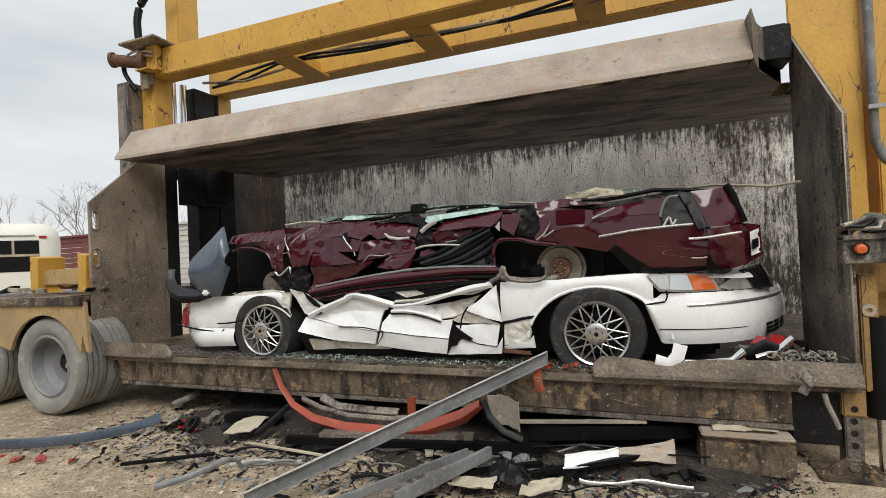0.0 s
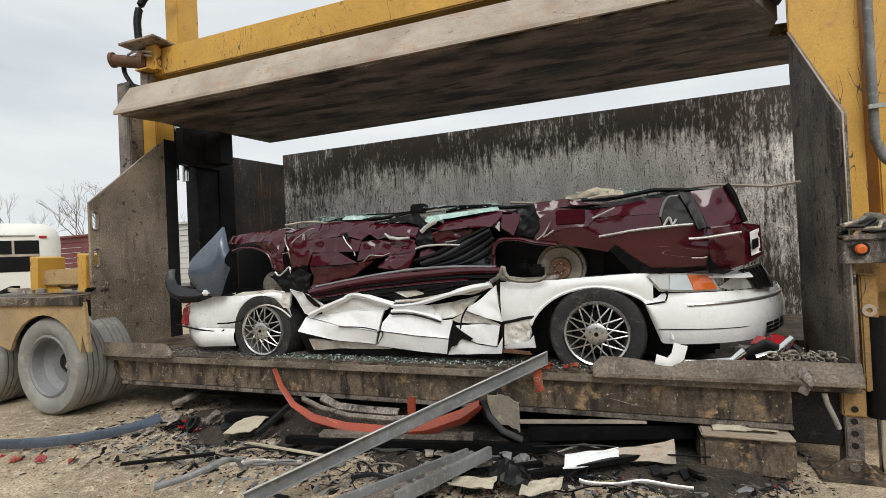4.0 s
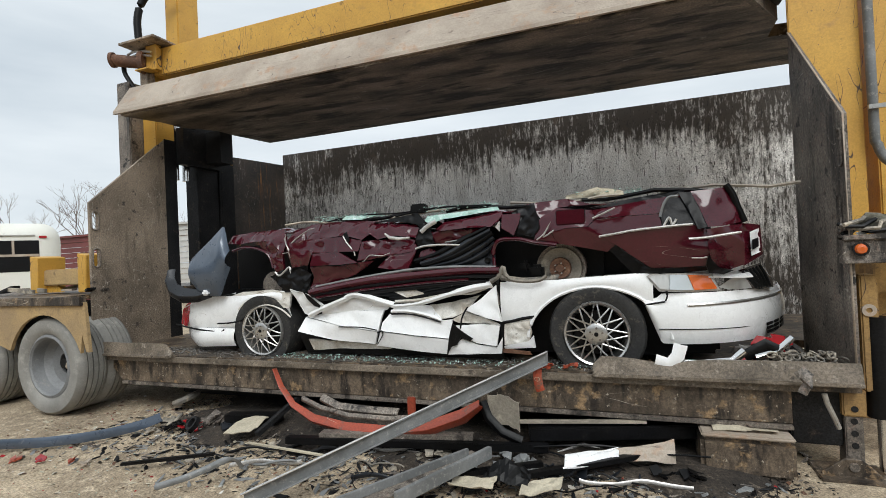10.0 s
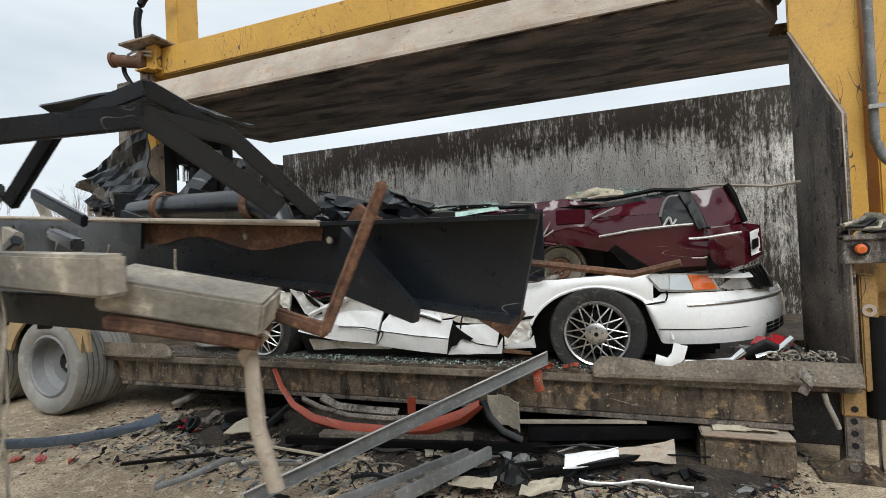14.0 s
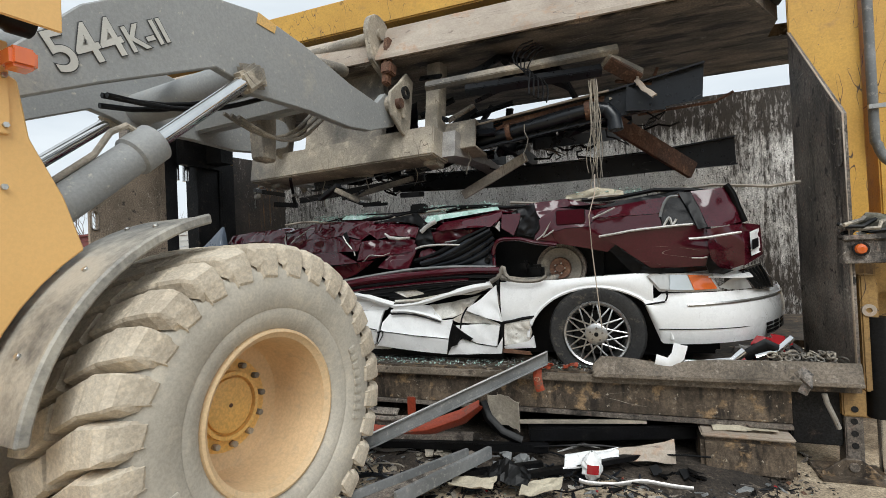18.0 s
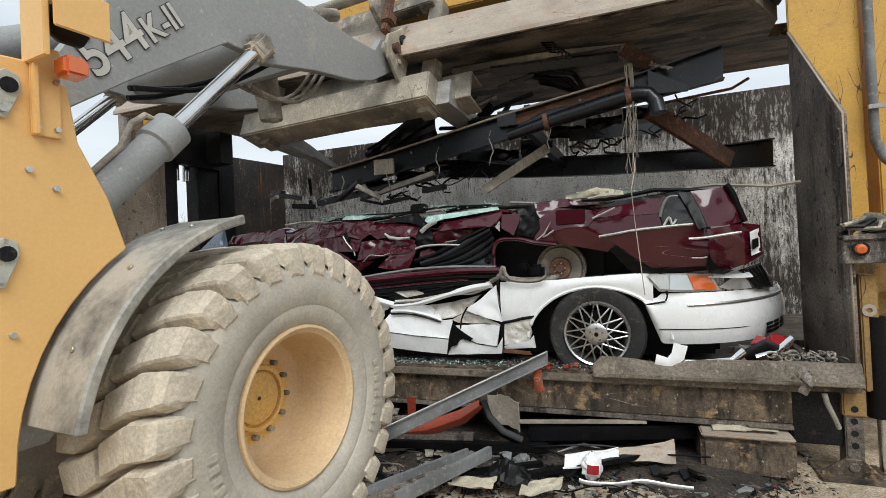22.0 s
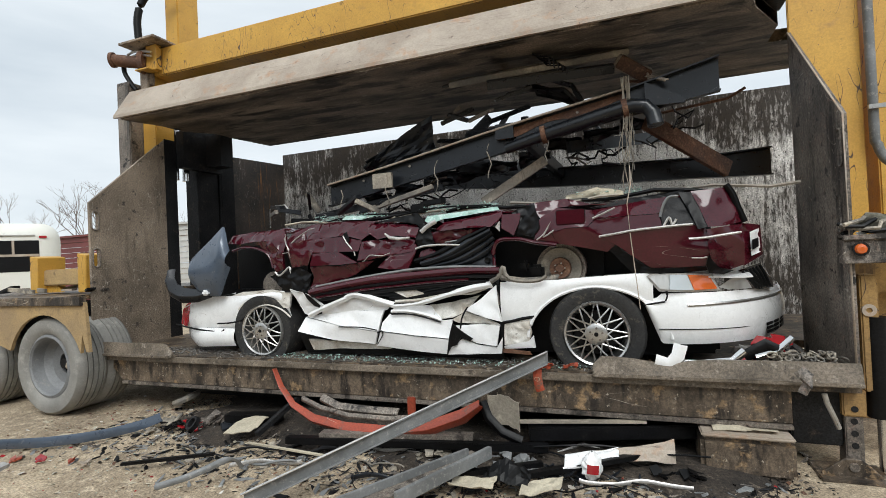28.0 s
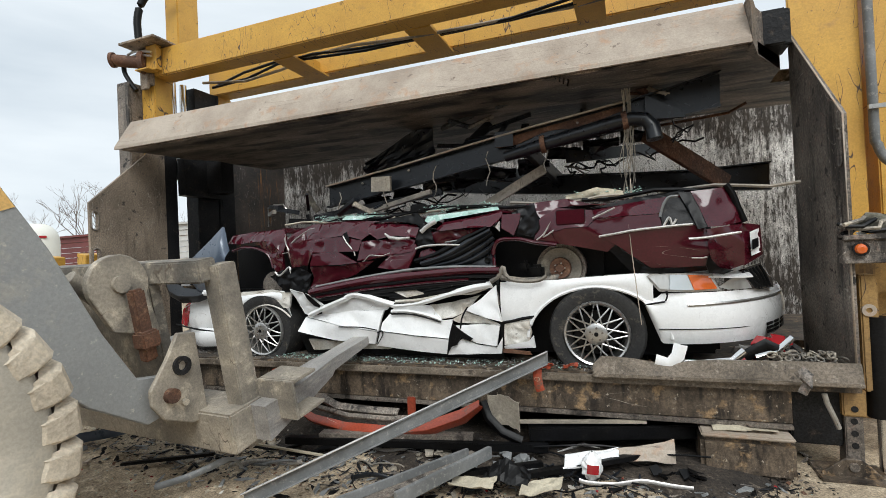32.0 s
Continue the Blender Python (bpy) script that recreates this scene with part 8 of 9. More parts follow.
for k, (pts, w, mt, lab) in enumerate((
        ([(0.12, 3.37, 0.60), (0.20, 3.37, 0.58), (0.25, 3.37, 0.63), (0.27, 3.38, 0.70)], 0.07, "white_paint", "torn white plastic trim"),
        ([(0.15, 3.42, 0.585), (0.35, 3.40, 0.575), (0.55, 3.40, 0.60), (0.62, 3.42, 0.66)], 0.035, "chrome", "bent chrome strip"),
        ([(0.68, 3.44, 0.62), (0.80, 3.46, 0.66), (0.88, 3.46, 0.74)], 0.02, "chrome", "bent chrome strip"),
        ([(0.62, 3.45, 0.62), (0.74, 3.45, 0.70), (0.80, 3.46, 0.66)], 0.06, "plastic", "broken black plastic grille"))):
    ob = part("deck_trim", strip(pts, w, 0.01), M[mt])
    tagged(ob, lab + " on the press deck", "scrap", "scrap on the deck")
for k, (x, y, sx, sy, n, size, mt, lab, lift) in enumerate((
        (0.93, 3.50, 0.20, 0.06, 26, 0.055, "muddy_grey", "heap of bent grey scrap under the chain", 0.075), (0.62, 3.56, 0.10, 0.05, 9, 0.06, "lamp_red", "smashed red lamp pieces", 0.12),
        (0.80, 3.62, 0.07, 0.05, 7, 0.075, "lamp_red", "smashed red lamp pieces", 0.20), (0.70, 3.60, 0.10, 0.06, 10, 0.075, "alloy", "broken grey plastic lamp housing", 0.17),
        (0.78, 3.58, 0.16, 0.06, 12, 0.06, "plastic", "broken black plastic", 0.16), (0.38, 3.54, 0.16, 0.05, 8, 0.05, "glass", "broken clear lamp glass", 0.07))):
    broken("deck_scrap", x, y, DECK + 0.004, sx, sy, n, size, 700 + k, mt, lab + " on the press deck", "scrap", "scrap on the deck", lift)
tag = part("torn_tag", strip([(-0.62, 3.345, 0.54), (-0.62, 3.335, 0.47), (-0.61, 3.33, 0.41), (-0.60, 3.335, 0.38)], 0.05, 0.008), M["orange"])
tagged(tag, "torn brown-orange strip hanging over the deck edge", "scrap")
M["grit"] = mat("grey_grit", (0.17, 0.16, 0.145), 0.9, 0.0, (0.09, 0.085, 0.08), (0.34, 0.33, 0.31), 6, 40, 0.5, 0.65, 0.4)
g = shards("grit", None, -4.4, 1.1, YF + 0.0, YF + 0.32, DECK + 0.002, 2600, 0.011, 17, M["grit"], 0.015)
tagged(g, "grey grit and dirt along the deck edge", "grit", kind="stuff")
g = shards("glass_crumbs", None, -2.9, -0.3, YF + 0.01, YF + 0.2, DECK + 0.006, 520, 0.009, 18, M["glass"], 0.02)
tagged(g, "crumbs of green safety glass on the deck", "glass", kind="stuff")

# ---- scrap on the ground ----
def laid(name, bm, mt, label, group="scrap on the ground", category="scrap"):
    ob = part(name, bm, M[mt])
    return tagged(ob, label, category, group)


def gz(x, y, up=0.0):
    return ground_z(x, y) + up


leaning = thing("metal_strip", "long grey metal strip leaning on the deck edge", "scrap", "scrap on the ground")
part("strip_web", channel((-2.05, 2.15, 0.02), (-0.55, 3.36, 0.60), 0.085, 0.03, 0.008), M["strip_grey"], leaning)
part("rolled_edge", shaped(bm_tube, [(-2.05, 2.118, 0.062), (-1.30, 2.72, 0.352), (-0.55, 3.328, 0.642)], 0.007, 8), M["alloy"], leaning, "rubbed bright edge")
part("rolled_edge", shaped(bm_tube, [(-2.05, 2.118, -0.020), (-1.30, 2.72, 0.270), (-0.55, 3.328, 0.560)], 0.006, 8), M["strip_grey"], leaning)
rail_b = thing("steel_channel", "heavy dark steel channel lying on the dirt", "scrap", "scrap on the ground")
part("channel_web", bar((-0.931, 2.929, 0.070), (-1.370, 2.249, 0.050), 0.15, 0.02), M["steel"], rail_b)
part("channel_flange", bar((-0.849, 2.901, 0.110), (-1.172, 2.251, 0.090), 0.028, 0.07), M["strip_grey"], rail_b)
part("channel_flange", bar((-0.991, 2.891, 0.100), (-1.463, 2.161, 0.080), 0.022, 0.045), M["strip_grey"], rail_b)
obumper = thing("orange_bumper", "torn orange car bumper lying below the deck", "car part", "scrap on the ground")
part("bumper_skin", strip([(-2.75, 3.28, 0.46), (-2.66, 3.24, 0.33), (-2.52, 3.20, 0.20), (-2.30, 3.15, 0.12), (-2.0, 3.12, 0.085), (-1.65, 3.12, 0.085), (-1.35, 3.15, 0.13), (-1.12, 3.2, 0.21), (-1.0, 3.25, 0.29)], [0.012, 0.03, 0.05, 0.075, 0.09, 0.095, 0.10, 0.10, 0.06], 0.045), M["orange"], obumper)
part("bumper_rim", strip([(-2.45, 3.22, 0.25), (-2.25, 3.18, 0.20), (-2.0, 3.16, 0.165), (-1.65, 3.16, 0.165), (-1.35, 3.18, 0.20)], 0.03, 0.01), M["steel"], obumper)
part("foam_block", strip([(-2.25, 3.2, 0.27), (-2.1, 3.2, 0.21), (-1.85, 3.2, 0.20), (-1.6, 3.2, 0.20)], 0.05, 0.03), M["steel"], obumper)
part("mount_tab", boxes((-1.52, -1.46, 3.16, 3.18, 0.16, 0.33), bev=0.004), M["orange"], obumper)
laid("plastic_bumper_piece", strip([(-1.0, 3.28, 0.30), (-0.95, 3.25, 0.20), (-0.85, 3.22, 0.12), (-0.72, 3.22, 0.07)], 0.05, 0.02), "plastic", "bent black plastic panel under the deck")
laid("grey_bracket", sheet(10, 8, lambda u, v: (-0.97 + 0.22 * u, 3.30 + 0.05 * math.sin(u * 3), 0.14 + 0.20 * v - 0.05 * u + crease(u, v, 0.02, 3)), 0.008), "muddy_grey", "bent grey metal bracket under the deck")
laid("dark_rail", bar((-2.40, 2.95, 0.03), (-0.55, 3.22, 0.04), 0.06, 0.05), "plastic", "long black plastic rail on the dirt")
laid("dark_rail", bar((-2.15, 3.02, 0.07), (-1.05, 3.20, 0.08), 0.09, 0.03), "steel", "long grey metal rail on the dirt")
laid("dark_rail", bar((-0.75, 2.75, 0.02), (0.15, 3.32, 0.05), 0.05, 0.03), "plastic", "long black plastic rail on the dirt")
laid("dark_rail", bar((-1.35, 2.55, 0.02), (-0.55, 2.98, 0.04), 0.04, 0.03), "plastic", "broken black plastic rail on the dirt")
laid("plastic_bumper_piece", bar((-0.70, 3.35, 0.10), (0.35, 3.60, 0.12), 0.20, 0.09), "plastic", "black plastic bumper piece below the deck")
laid("tan_rail", bar((-0.75, 3.30, 0.17), (0.05, 3.42, 0.19), 0.03, 0.02), "muddy_grey", "thin tan trim strip")
laid("blue_strip", strip([tuple(q) for q in eased([(-4.776, 2.274, 0.020), (-4.359, 2.424, 0.020), (-4.125, 2.565, 0.020), (-3.952, 2.756, 0.020), (-3.852, 2.925, 0.030), (-3.804, 3.077, 0.050)], 4)], 0.075, 0.012, 0.004), "blue_paint", "long blue-grey trim strip on the dirt")
laid("cream_plate", sheet(8, 8, lambda u, v: (-2.98 + 0.20 * u, 2.93 + 0.22 * v + 0.06 * u, 0.03 + 0.05 * v + crease(u, v, 0.012, 1)), 0.006), "cloth", "broken cream plastic plate")
laid("pale_shell", sheet(12, 10, lambda u, v: (-2.02 + 0.2 * u, 3.08 + 0.12 * v, 0.02 + 0.07 * math.sin(math.pi * u) * math.sin(math.pi * v)), 0.006, True), "cloth", "pale oval plastic shell")
laid("white_board", sheet(10, 8, lambda u, v: (-0.42 + 0.30 * u, 2.92 + 0.10 * v + 0.22 * u, 0.03 + 0.05 * v + crease(u, v, 0.015, 4)), 0.01), "white_paint", "torn white foam board")
laid("brown_card", sheet(8, 8, lambda u, v: (-0.62 + 0.22 * u, 2.62 + 0.16 * v, 0.02 + 0.04 * u + crease(u, v, 0.02, 7)), 0.005), "cloth", "torn piece of brown cardboard on the dirt")
laid("brown_card", sheet(8, 8, lambda u, v: (-1.02 + 0.26 * u, 2.60 + 0.12 * v, 0.02 + 0.03 * u + crease(u, v, 0.02, 8)), 0.005), "cloth", "torn piece of brown cardboard on the dirt")
laid("black_bag", sheet(12, 10, lambda u, v: (-0.85 + 0.26 * u, 2.70 + 0.18 * v, 0.02 + 0.10 * math.sin(math.pi * u) * math.sin(math.pi * v) + crease(u, v, 0.03, 9, 2.0)), 0.004), "plastic", "crumpled black plastic sheet")
laid("grey_film", sheet(10, 6, lambda u, v: (-0.35 + 0.55 * u, 3.12 + 0.06 * v + 0.1 * u, 0.03 + 0.12 * v * u + crease(u, v, 0.02, 2)), 0.003), "lip", "sheet of clear grey plastic film")
laid("black_trim", strip([tuple(q) for q in eased([(-2.743, 2.162, 0.000), (-2.607, 2.262, 0.030), (-2.520, 2.353, 0.060), (-2.428, 2.391, 0.100), (-2.401, 2.457, 0.080), (-2.397, 2.499, 0.020)], 4)], 0.035, 0.012, 0.005), "strip_grey", "bent grey-black trim strip on the dirt")
laid("thin_strip", bar((-3.3, 2.35, 0.0), (-2.75, 2.62, 0.02), 0.03, 0.02), "plastic", "thin black strip on the dirt")
laid("tan_strip", bar((-2.6, 2.78, 0.05), (-1.9, 2.72, 0.05), 0.02, 0.012), "cloth", "thin tan trim strip")
box = thing("steel_block", "worn pale ballast block standing under the deck", "steel box")
part("box_body", boxes((0.345, 0.835, 3.30, 3.62, -0.06, 0.165), bev=0.025), M["deck"], box)
part("box_top", boxes((0.35, 0.83, 3.29, 3.62, 0.167, 0.19), bev=0.008), M["lip"], box)
laid("box_litter", sheet(8, 8, lambda u, v: (0.42 + 0.34 * u, 3.34 + 0.2 * v, 0.205 + crease(u, v, 0.02, 5)), 0.005), "cloth", "scraps of paper on a steel box", "", "litter")



for k, (x, y, n, size, mt, lab) in enumerate((
        (-3.80, 3.13, 14, 0.07, "muddy_grey", "smashed grey housing on the dirt"), (-3.60, 3.05, 18, 0.05, "plastic", "smashed black housing on the dirt"), (-3.35, 3.27, 16, 0.08, "steel", "broken grimy frame on the dirt"),
        (-3.48, 3.10, 8, 0.035, "lamp_red", "broken red lamp on the dirt"), (-3.05, 3.20, 14, 0.06, "frame_black", "broken black duct on the dirt"), (-0.45, 2.98, 10, 0.07, "frame_black", "smashed black trim on the dirt"),
        (-0.75, 3.10, 14, 0.07, "strip_grey", "smashed grey trim on the dirt"), (-1.30, 3.08, 12, 0.06, "muddy_grey", "smashed grey plastic on the dirt"), (0.20, 3.10, 12, 0.05, "plastic", "smashed black plastic on the dirt"))):
    broken("broken_part", x, y, gz(x, y, 0.02), 0.12, 0.07, n, size, 200 + k, mt, lab)
laid("bearing_ring", shaped(bm_lathe, [(0.04, -0.02), (0.06, -0.02), (0.06, 0.02), (0.04, 0.02)], 20, pose(-3.42, 3.05, 0.03, 0, 40, 70), True), "steel_black", "steel bearing ring on the dirt")
laid("scrap_bar_piece", bar((-3.2, 3.2, 0.05), (-2.72, 3.28, 0.06), 0.10, 0.07), "plastic", "black plastic frame piece")
laid("scrap_bar_piece", bar((-2.72, 3.0, 0.02), (-2.66, 3.45, 0.18), 0.04, 0.04), "steel_black", "black bent bar on the dirt")
laid("tyre_scrap", shaped(bm_lathe, [(0.05, -0.02), (0.12, -0.025), (0.13, 0.0), (0.12, 0.025), (0.05, 0.02)], 24, pose(-4.05, 3.55, 0.06, 0, 70, 20), True), "muddy_grey", "small dusty wheel on the dirt")
for k, (x, y, size, n, mt, lab) in enumerate(((-4.36, 2.62, 0.09, 5, "cloth", "pale torn sheet on the dirt"), (-4.52, 2.46, 0.05, 4, "cloth", "pale torn sheet on the dirt"), (-4.02, 2.85, 0.035, 3, "lamp_red", "red plastic bits on the dirt"), (-3.78, 2.95, 0.06, 6, "muddy_grey", "clod with dry weeds"),
                                                (-3.68, 2.36, 0.06, 3, "lip", "grey plastic chunk on the dirt"), (-3.85, 2.36, 0.05, 3, "orange", "orange plastic bits on the dirt"), (-4.06, 2.30, 0.05, 3, "lamp_red", "red plastic bits on the dirt"), (-4.28, 2.27, 0.05, 3, "orange", "orange plastic bits on the dirt"), (-3.0, 2.75, 0.06, 3, "strip_grey", "black plastic scrap on the dirt"))):
    broken("broken_piece", x, y, gz(x, y, 0.008), size * 0.8, size * 0.6, n, size, 300 + k, mt, lab, lift=0.015)
laid("thin_cable", shaped(bm_tube, [(-0.7 + 0.12 * j, 3.2 - 0.05 * math.sin(j * 0.8), 0.04 + 0.06 * abs(math.sin(j * 0.5))) for j in range(10)], 0.006, 5), "plastic", "thin black cable on scrap")

# dark sheet over the dirt: shade under the deck put into soil colour
spread = part("soil_shade_sheet", sheet(70, 40, lambda u, v: (-4.6 + 5.9 * u, 2.62 + 3.5 * v, gz(-4.6 + 5.9 * u, 2.62 + 3.5 * v) - 0.040 + 0.075 * min(1.0, v * 5.5) * min(1.0, u * 5) * min(1.0, (1 - u) * 7) + 0.030 * noise.noise(Vector((u * 14, v * 8, 9))) + 0.012 * noise.noise(Vector((u * 60, v * 34, 2)))), 0.0, True), M["dark_soil"])
tagged(spread, "dark soil sheet, blackened to deepen the shade below the press", "soil", kind="stuff")
heap = part("soil_heap", sheet(36, 24, lambda u, v: (-2.33 + 1.1 * u, 3.32 + 0.75 * v, gz(-2.33 + 1.1 * u, 3.32 + 0.75 * v) - 0.02 + 0.16 * math.exp(-((u - 0.5) / 0.22) ** 2 - ((v - 0.55) / 0.22) ** 2) * (1 + 0.35 * noise.noise(Vector((u * 6, v * 6, 3)))) + 0.012 * noise.noise(Vector((u * 22, v * 18, 1)))), 0.0, True), M["dark_soil"])
tagged(heap, "small heap of damp dark soil under the deck edge", "soil heap", kind="stuff")

# scattered small scrap: several mixes of chips and slivers
def scatter(name, n, size, seed, matl, label, area=(-5.2, 0.9, 1.9, 3.9), long=1.0):
    rnd = random.Random(seed)
    verts, faces = [], []
    for _ in range(n):
        x, y = rnd.uniform(area[0], area[1]), rnd.uniform(area[2], area[3])
        if rnd.random() > 0.25 + 0.75 * (0.5 + 0.5 * noise.noise(Vector((x * 1.3, y * 1.6, seed)))) * (0.35 + 0.65 * min(1, max(0, (y - 2.1) / 1.0))):
            continue
        s = size * rnd.uniform(0.3, 1.0) ** 1.5
        e = Euler((rnd.uniform(-0.5, 0.5), rnd.uniform(-0.5, 0.5), rnd.uniform(0, 6.3))).to_matrix()
        c = Vector((x, y, gz(x, y, s * 0.15)))
        k = rnd.randint(4, 6)
        lo, hi = [], []
        for j in range(k):
            a = 6.283 * j / k + rnd.uniform(-0.3, 0.3)
            p = Vector((s * long * math.cos(a) * rnd.uniform(0.6, 1), s * math.sin(a) * rnd.uniform(0.5, 1), 0))
            lo.append(c + e @ p)
            hi.append(c + e @ (p * 0.85 + Vector((0, 0, s * rnd.uniform(0.12, 0.35)))))
        b = len(verts)
        verts += lo + hi
        faces.append(tuple(range(b + k, b + 2 * k)))
        faces += [(b + j, b + (j + 1) % k, b + k + (j + 1) % k, b + k + j) for j in range(k)]
    me = bpy.data.meshes.new(name)
    me.from_pydata(verts, [], faces)
    me.materials.append(matl)
    return tagged(new(name, me), label, name.replace("_", " "), kind="stuff")


scatter("pebbles", 30000, 0.011, 1, M["dirt"], "pebbles and clods in the dirt")
scatter("dark_chips", 5000, 0.013, 2, M["steel_black"], "chips of black plastic and rubber in the dirt", (-4.2, 1.0, 2.55, 4.2), 1.5)
scatter("pale_chips", 2600, 0.013, 3, M["lip"], "pale chips of plastic and metal in the dirt", long=1.4)
scatter("plastic_scraps", 1500, 0.028, 51, M["plastic"], "black plastic scraps trodden into the dirt", area=(-4.4, 0.9, 2.35, 3.8), long=2.4)
scatter("metal_scraps", 700, 0.030, 52, M["strip_grey"], "grey metal scraps in the dirt", area=(-4.4, 0.9, 2.3, 3.6), long=2.6)
scatter("white_scraps", 260, 0.024, 53, M["dirty_white"], "white plastic scraps in the dirt", long=1.6)
scatter("red_scraps", 120, 0.020, 54, M["lamp_red"], "red lamp scraps in the dirt", long=1.3)
scatter("glass_bits", 1800, 0.008, 4, M["glass"], "bits of broken glass in the dirt")
scatter("cardboard_bits", 700, 0.022, 5, M["cloth"], "torn bits of card and foam in the dirt", long=1.6)
scatter("metal_slivers", 1500, 0.022, 6, M["steel"], "slivers of metal trim in the dirt", (-4.2, 1.0, 2.5, 4.0), 4.0)
scatter("plastic_strips", 1000, 0.018, 12, M["frame_black"], "torn strips of black plastic in the dirt", (-3.3, 0.7, 2.5, 3.7), 7.0)
scatter("grey_strips", 700, 0.016, 13, M["strip_grey"], "torn strips of grey metal in the dirt", (-3.6, 0.5, 2.5, 3.6), 7.0)
scatter("grey_sheets", 160, 0.035, 14, M["muddy_grey"], "bent bits of grimy sheet in the dirt", (-3.4, 0.4, 2.5, 3.6), 1.4)
scatter("brown_clods", 3000, 0.020, 15, M["dark_soil"], "dark damp clods in the dirt", (-3.6, 0.9, 2.7, 4.2), 1.2)
scatter("red_bits", 260, 0.015, 7, M["lamp_red"], "bits of red lamp plastic in the dirt")
scatter("rust_bits", 900, 0.018, 8, M["rust"], "bits of rusty metal in the dirt", long=1.8)

# tangle of thin cables and trim in the litter below the deck
rnd = random.Random(61)
for k in range(34):
    x, y = rnd.uniform(-3.2, 0.5), rnd.uniform(2.6, 3.5)
    a = rnd.uniform(-0.6, 0.6) + (math.pi if rnd.random() < 0.5 else 0)
    pts = []
    for j in range(7):
        pts.append((x, y, gz(x, y, 0.012 + 0.035 * abs(math.sin(0.8 * j + k)))))
        a += rnd.uniform(-0.5, 0.5)
        step = rnd.uniform(0.04, 0.14)
        x, y = x + step * math.cos(a), min(y + 0.6 * step * math.sin(a), 3.6)
    if k % 3:
        laid("loose_cable", shaped(bm_tube, eased(pts, 3), rnd.uniform(0.003, 0.006), 5), rnd.choice(["plastic", "plastic", "frame_black", "muddy_grey"]), "thin bent cable lying in the litter")
    else:
        laid("trim_piece", strip([tuple(q) for q in eased(pts, 3)], rnd.uniform(0.012, 0.03), 0.006, 0.003), rnd.choice(["plastic", "strip_grey", "bare_edge", "frame_black"]), "bent strip of car trim in the litter")

# ---- far left: bus, sheds, bare trees ----
M["siding_white"] = mat("white_metal_siding", (0.62, 0.61, 0.58), 0.6, 0.0, (0.52, 0.51, 0.48), None, 1.0, 10, bump=0.05, grain=0.05)
bus = thing("white_bus", "old white bus with dark windows parked in the yard", "bus", m=pose(-14.1, 8.6, GZ, 0, 0, 58))
bm = bmesh.new()
bm_box(bm, -7.0, 0.0, 0.0, 2.4, 0.45, 2.72)
bmesh.ops.bevel(bm, geom=[e for e in bm.edges if all(v.co.z > 2.6 for v in e.verts) or all(v.co.x > -0.1 for v in e.verts) and abs(e.verts[0].co.z - e.verts[1].co.z) > 1], offset=0.42, segments=6, affect="EDGES", profile=0.5)
for f in bm.faces:
    f.smooth = True
part("bus_body", bm, M["bus_white"], bus, sharp=50)
part("drip_rail", shaped(bm_tube, [(-6.9, -0.012, 2.38), (-0.5, -0.012, 2.38)], 0.02, 6), M["siding_white"], bus)
part("bus_skirt", boxes((-6.9, -0.06, 0.05, 2.3, 0.30, 0.80), bev=0.05), M["bus_white"], bus)
for k in range(4):
    w = part("window", boxes((-1.45 - 1.3 * k, -0.42 - 1.3 * k, -0.015, 0.03, 1.45, 2.25), bev=0.012), M["plastic"], bus, "dark bus window")
    part("window_frame", boxes((-1.45 - 1.3 * k, -0.42 - 1.3 * k, -0.03, -0.016, 1.84, 1.90), (-0.96 - 1.3 * k, -0.91 - 1.3 * k, -0.03, -0.016, 1.90, 2.25)), M["lip"], w)
for x in (-1.6, -5.4):
    part("bus_wheel", shaped(bm_lathe, [(0.01, -0.12), (0.3, -0.12), (0.46, -0.1), (0.48, 0.0), (0.46, 0.1), (0.3, 0.12), (0.01, 0.12)], 28, pose(x, 0.15, 0.47, 0, 0, 90)), M["rubber"], bus)
part("marker_lamp", boxes((-0.42, -0.26, -0.02, 0.02, 2.30, 2.37), bev=0.01), M["lamp_red"], bus, "small red marker lamp")
M["siding_red"] = mat("maroon_metal_siding", (0.20, 0.055, 0.05), 0.6, 0.0, (0.15, 0.045, 0.042), None, 1.0, 10, bump=0.05, grain=0.05)


def shed(name, x0, x1, y, z1, matl, label):
    s = thing(name, label, "shed")
    z = 0.0
    while z < z1:
        part("siding_board", boxes((x0, x1, y, y + 0.06, z, z + 0.20), (x0, x1, y - 0.03, y, z, z + 0.05)), matl, s)
        z += 0.215
    part("roof_edge", boxes((x0 - 0.1, x1 + 0.1, y - 0.1, y + 4, z, z + 0.08)), matl, s)
    return s


shed("maroon_shed", -30.0, -17.0, 14.0, 2.75, M["siding_red"], "long maroon metal-sided shed behind the yard")
shed("white_shed", -16.9, -8.0, 14.5, 3.0, M["siding_white"], "long white metal-sided shed behind the yard")
M["bark"] = mat("bare_bark", (0.25, 0.21, 0.18), 0.9, 0.0, (0.17, 0.145, 0.125), None, 3, 20)


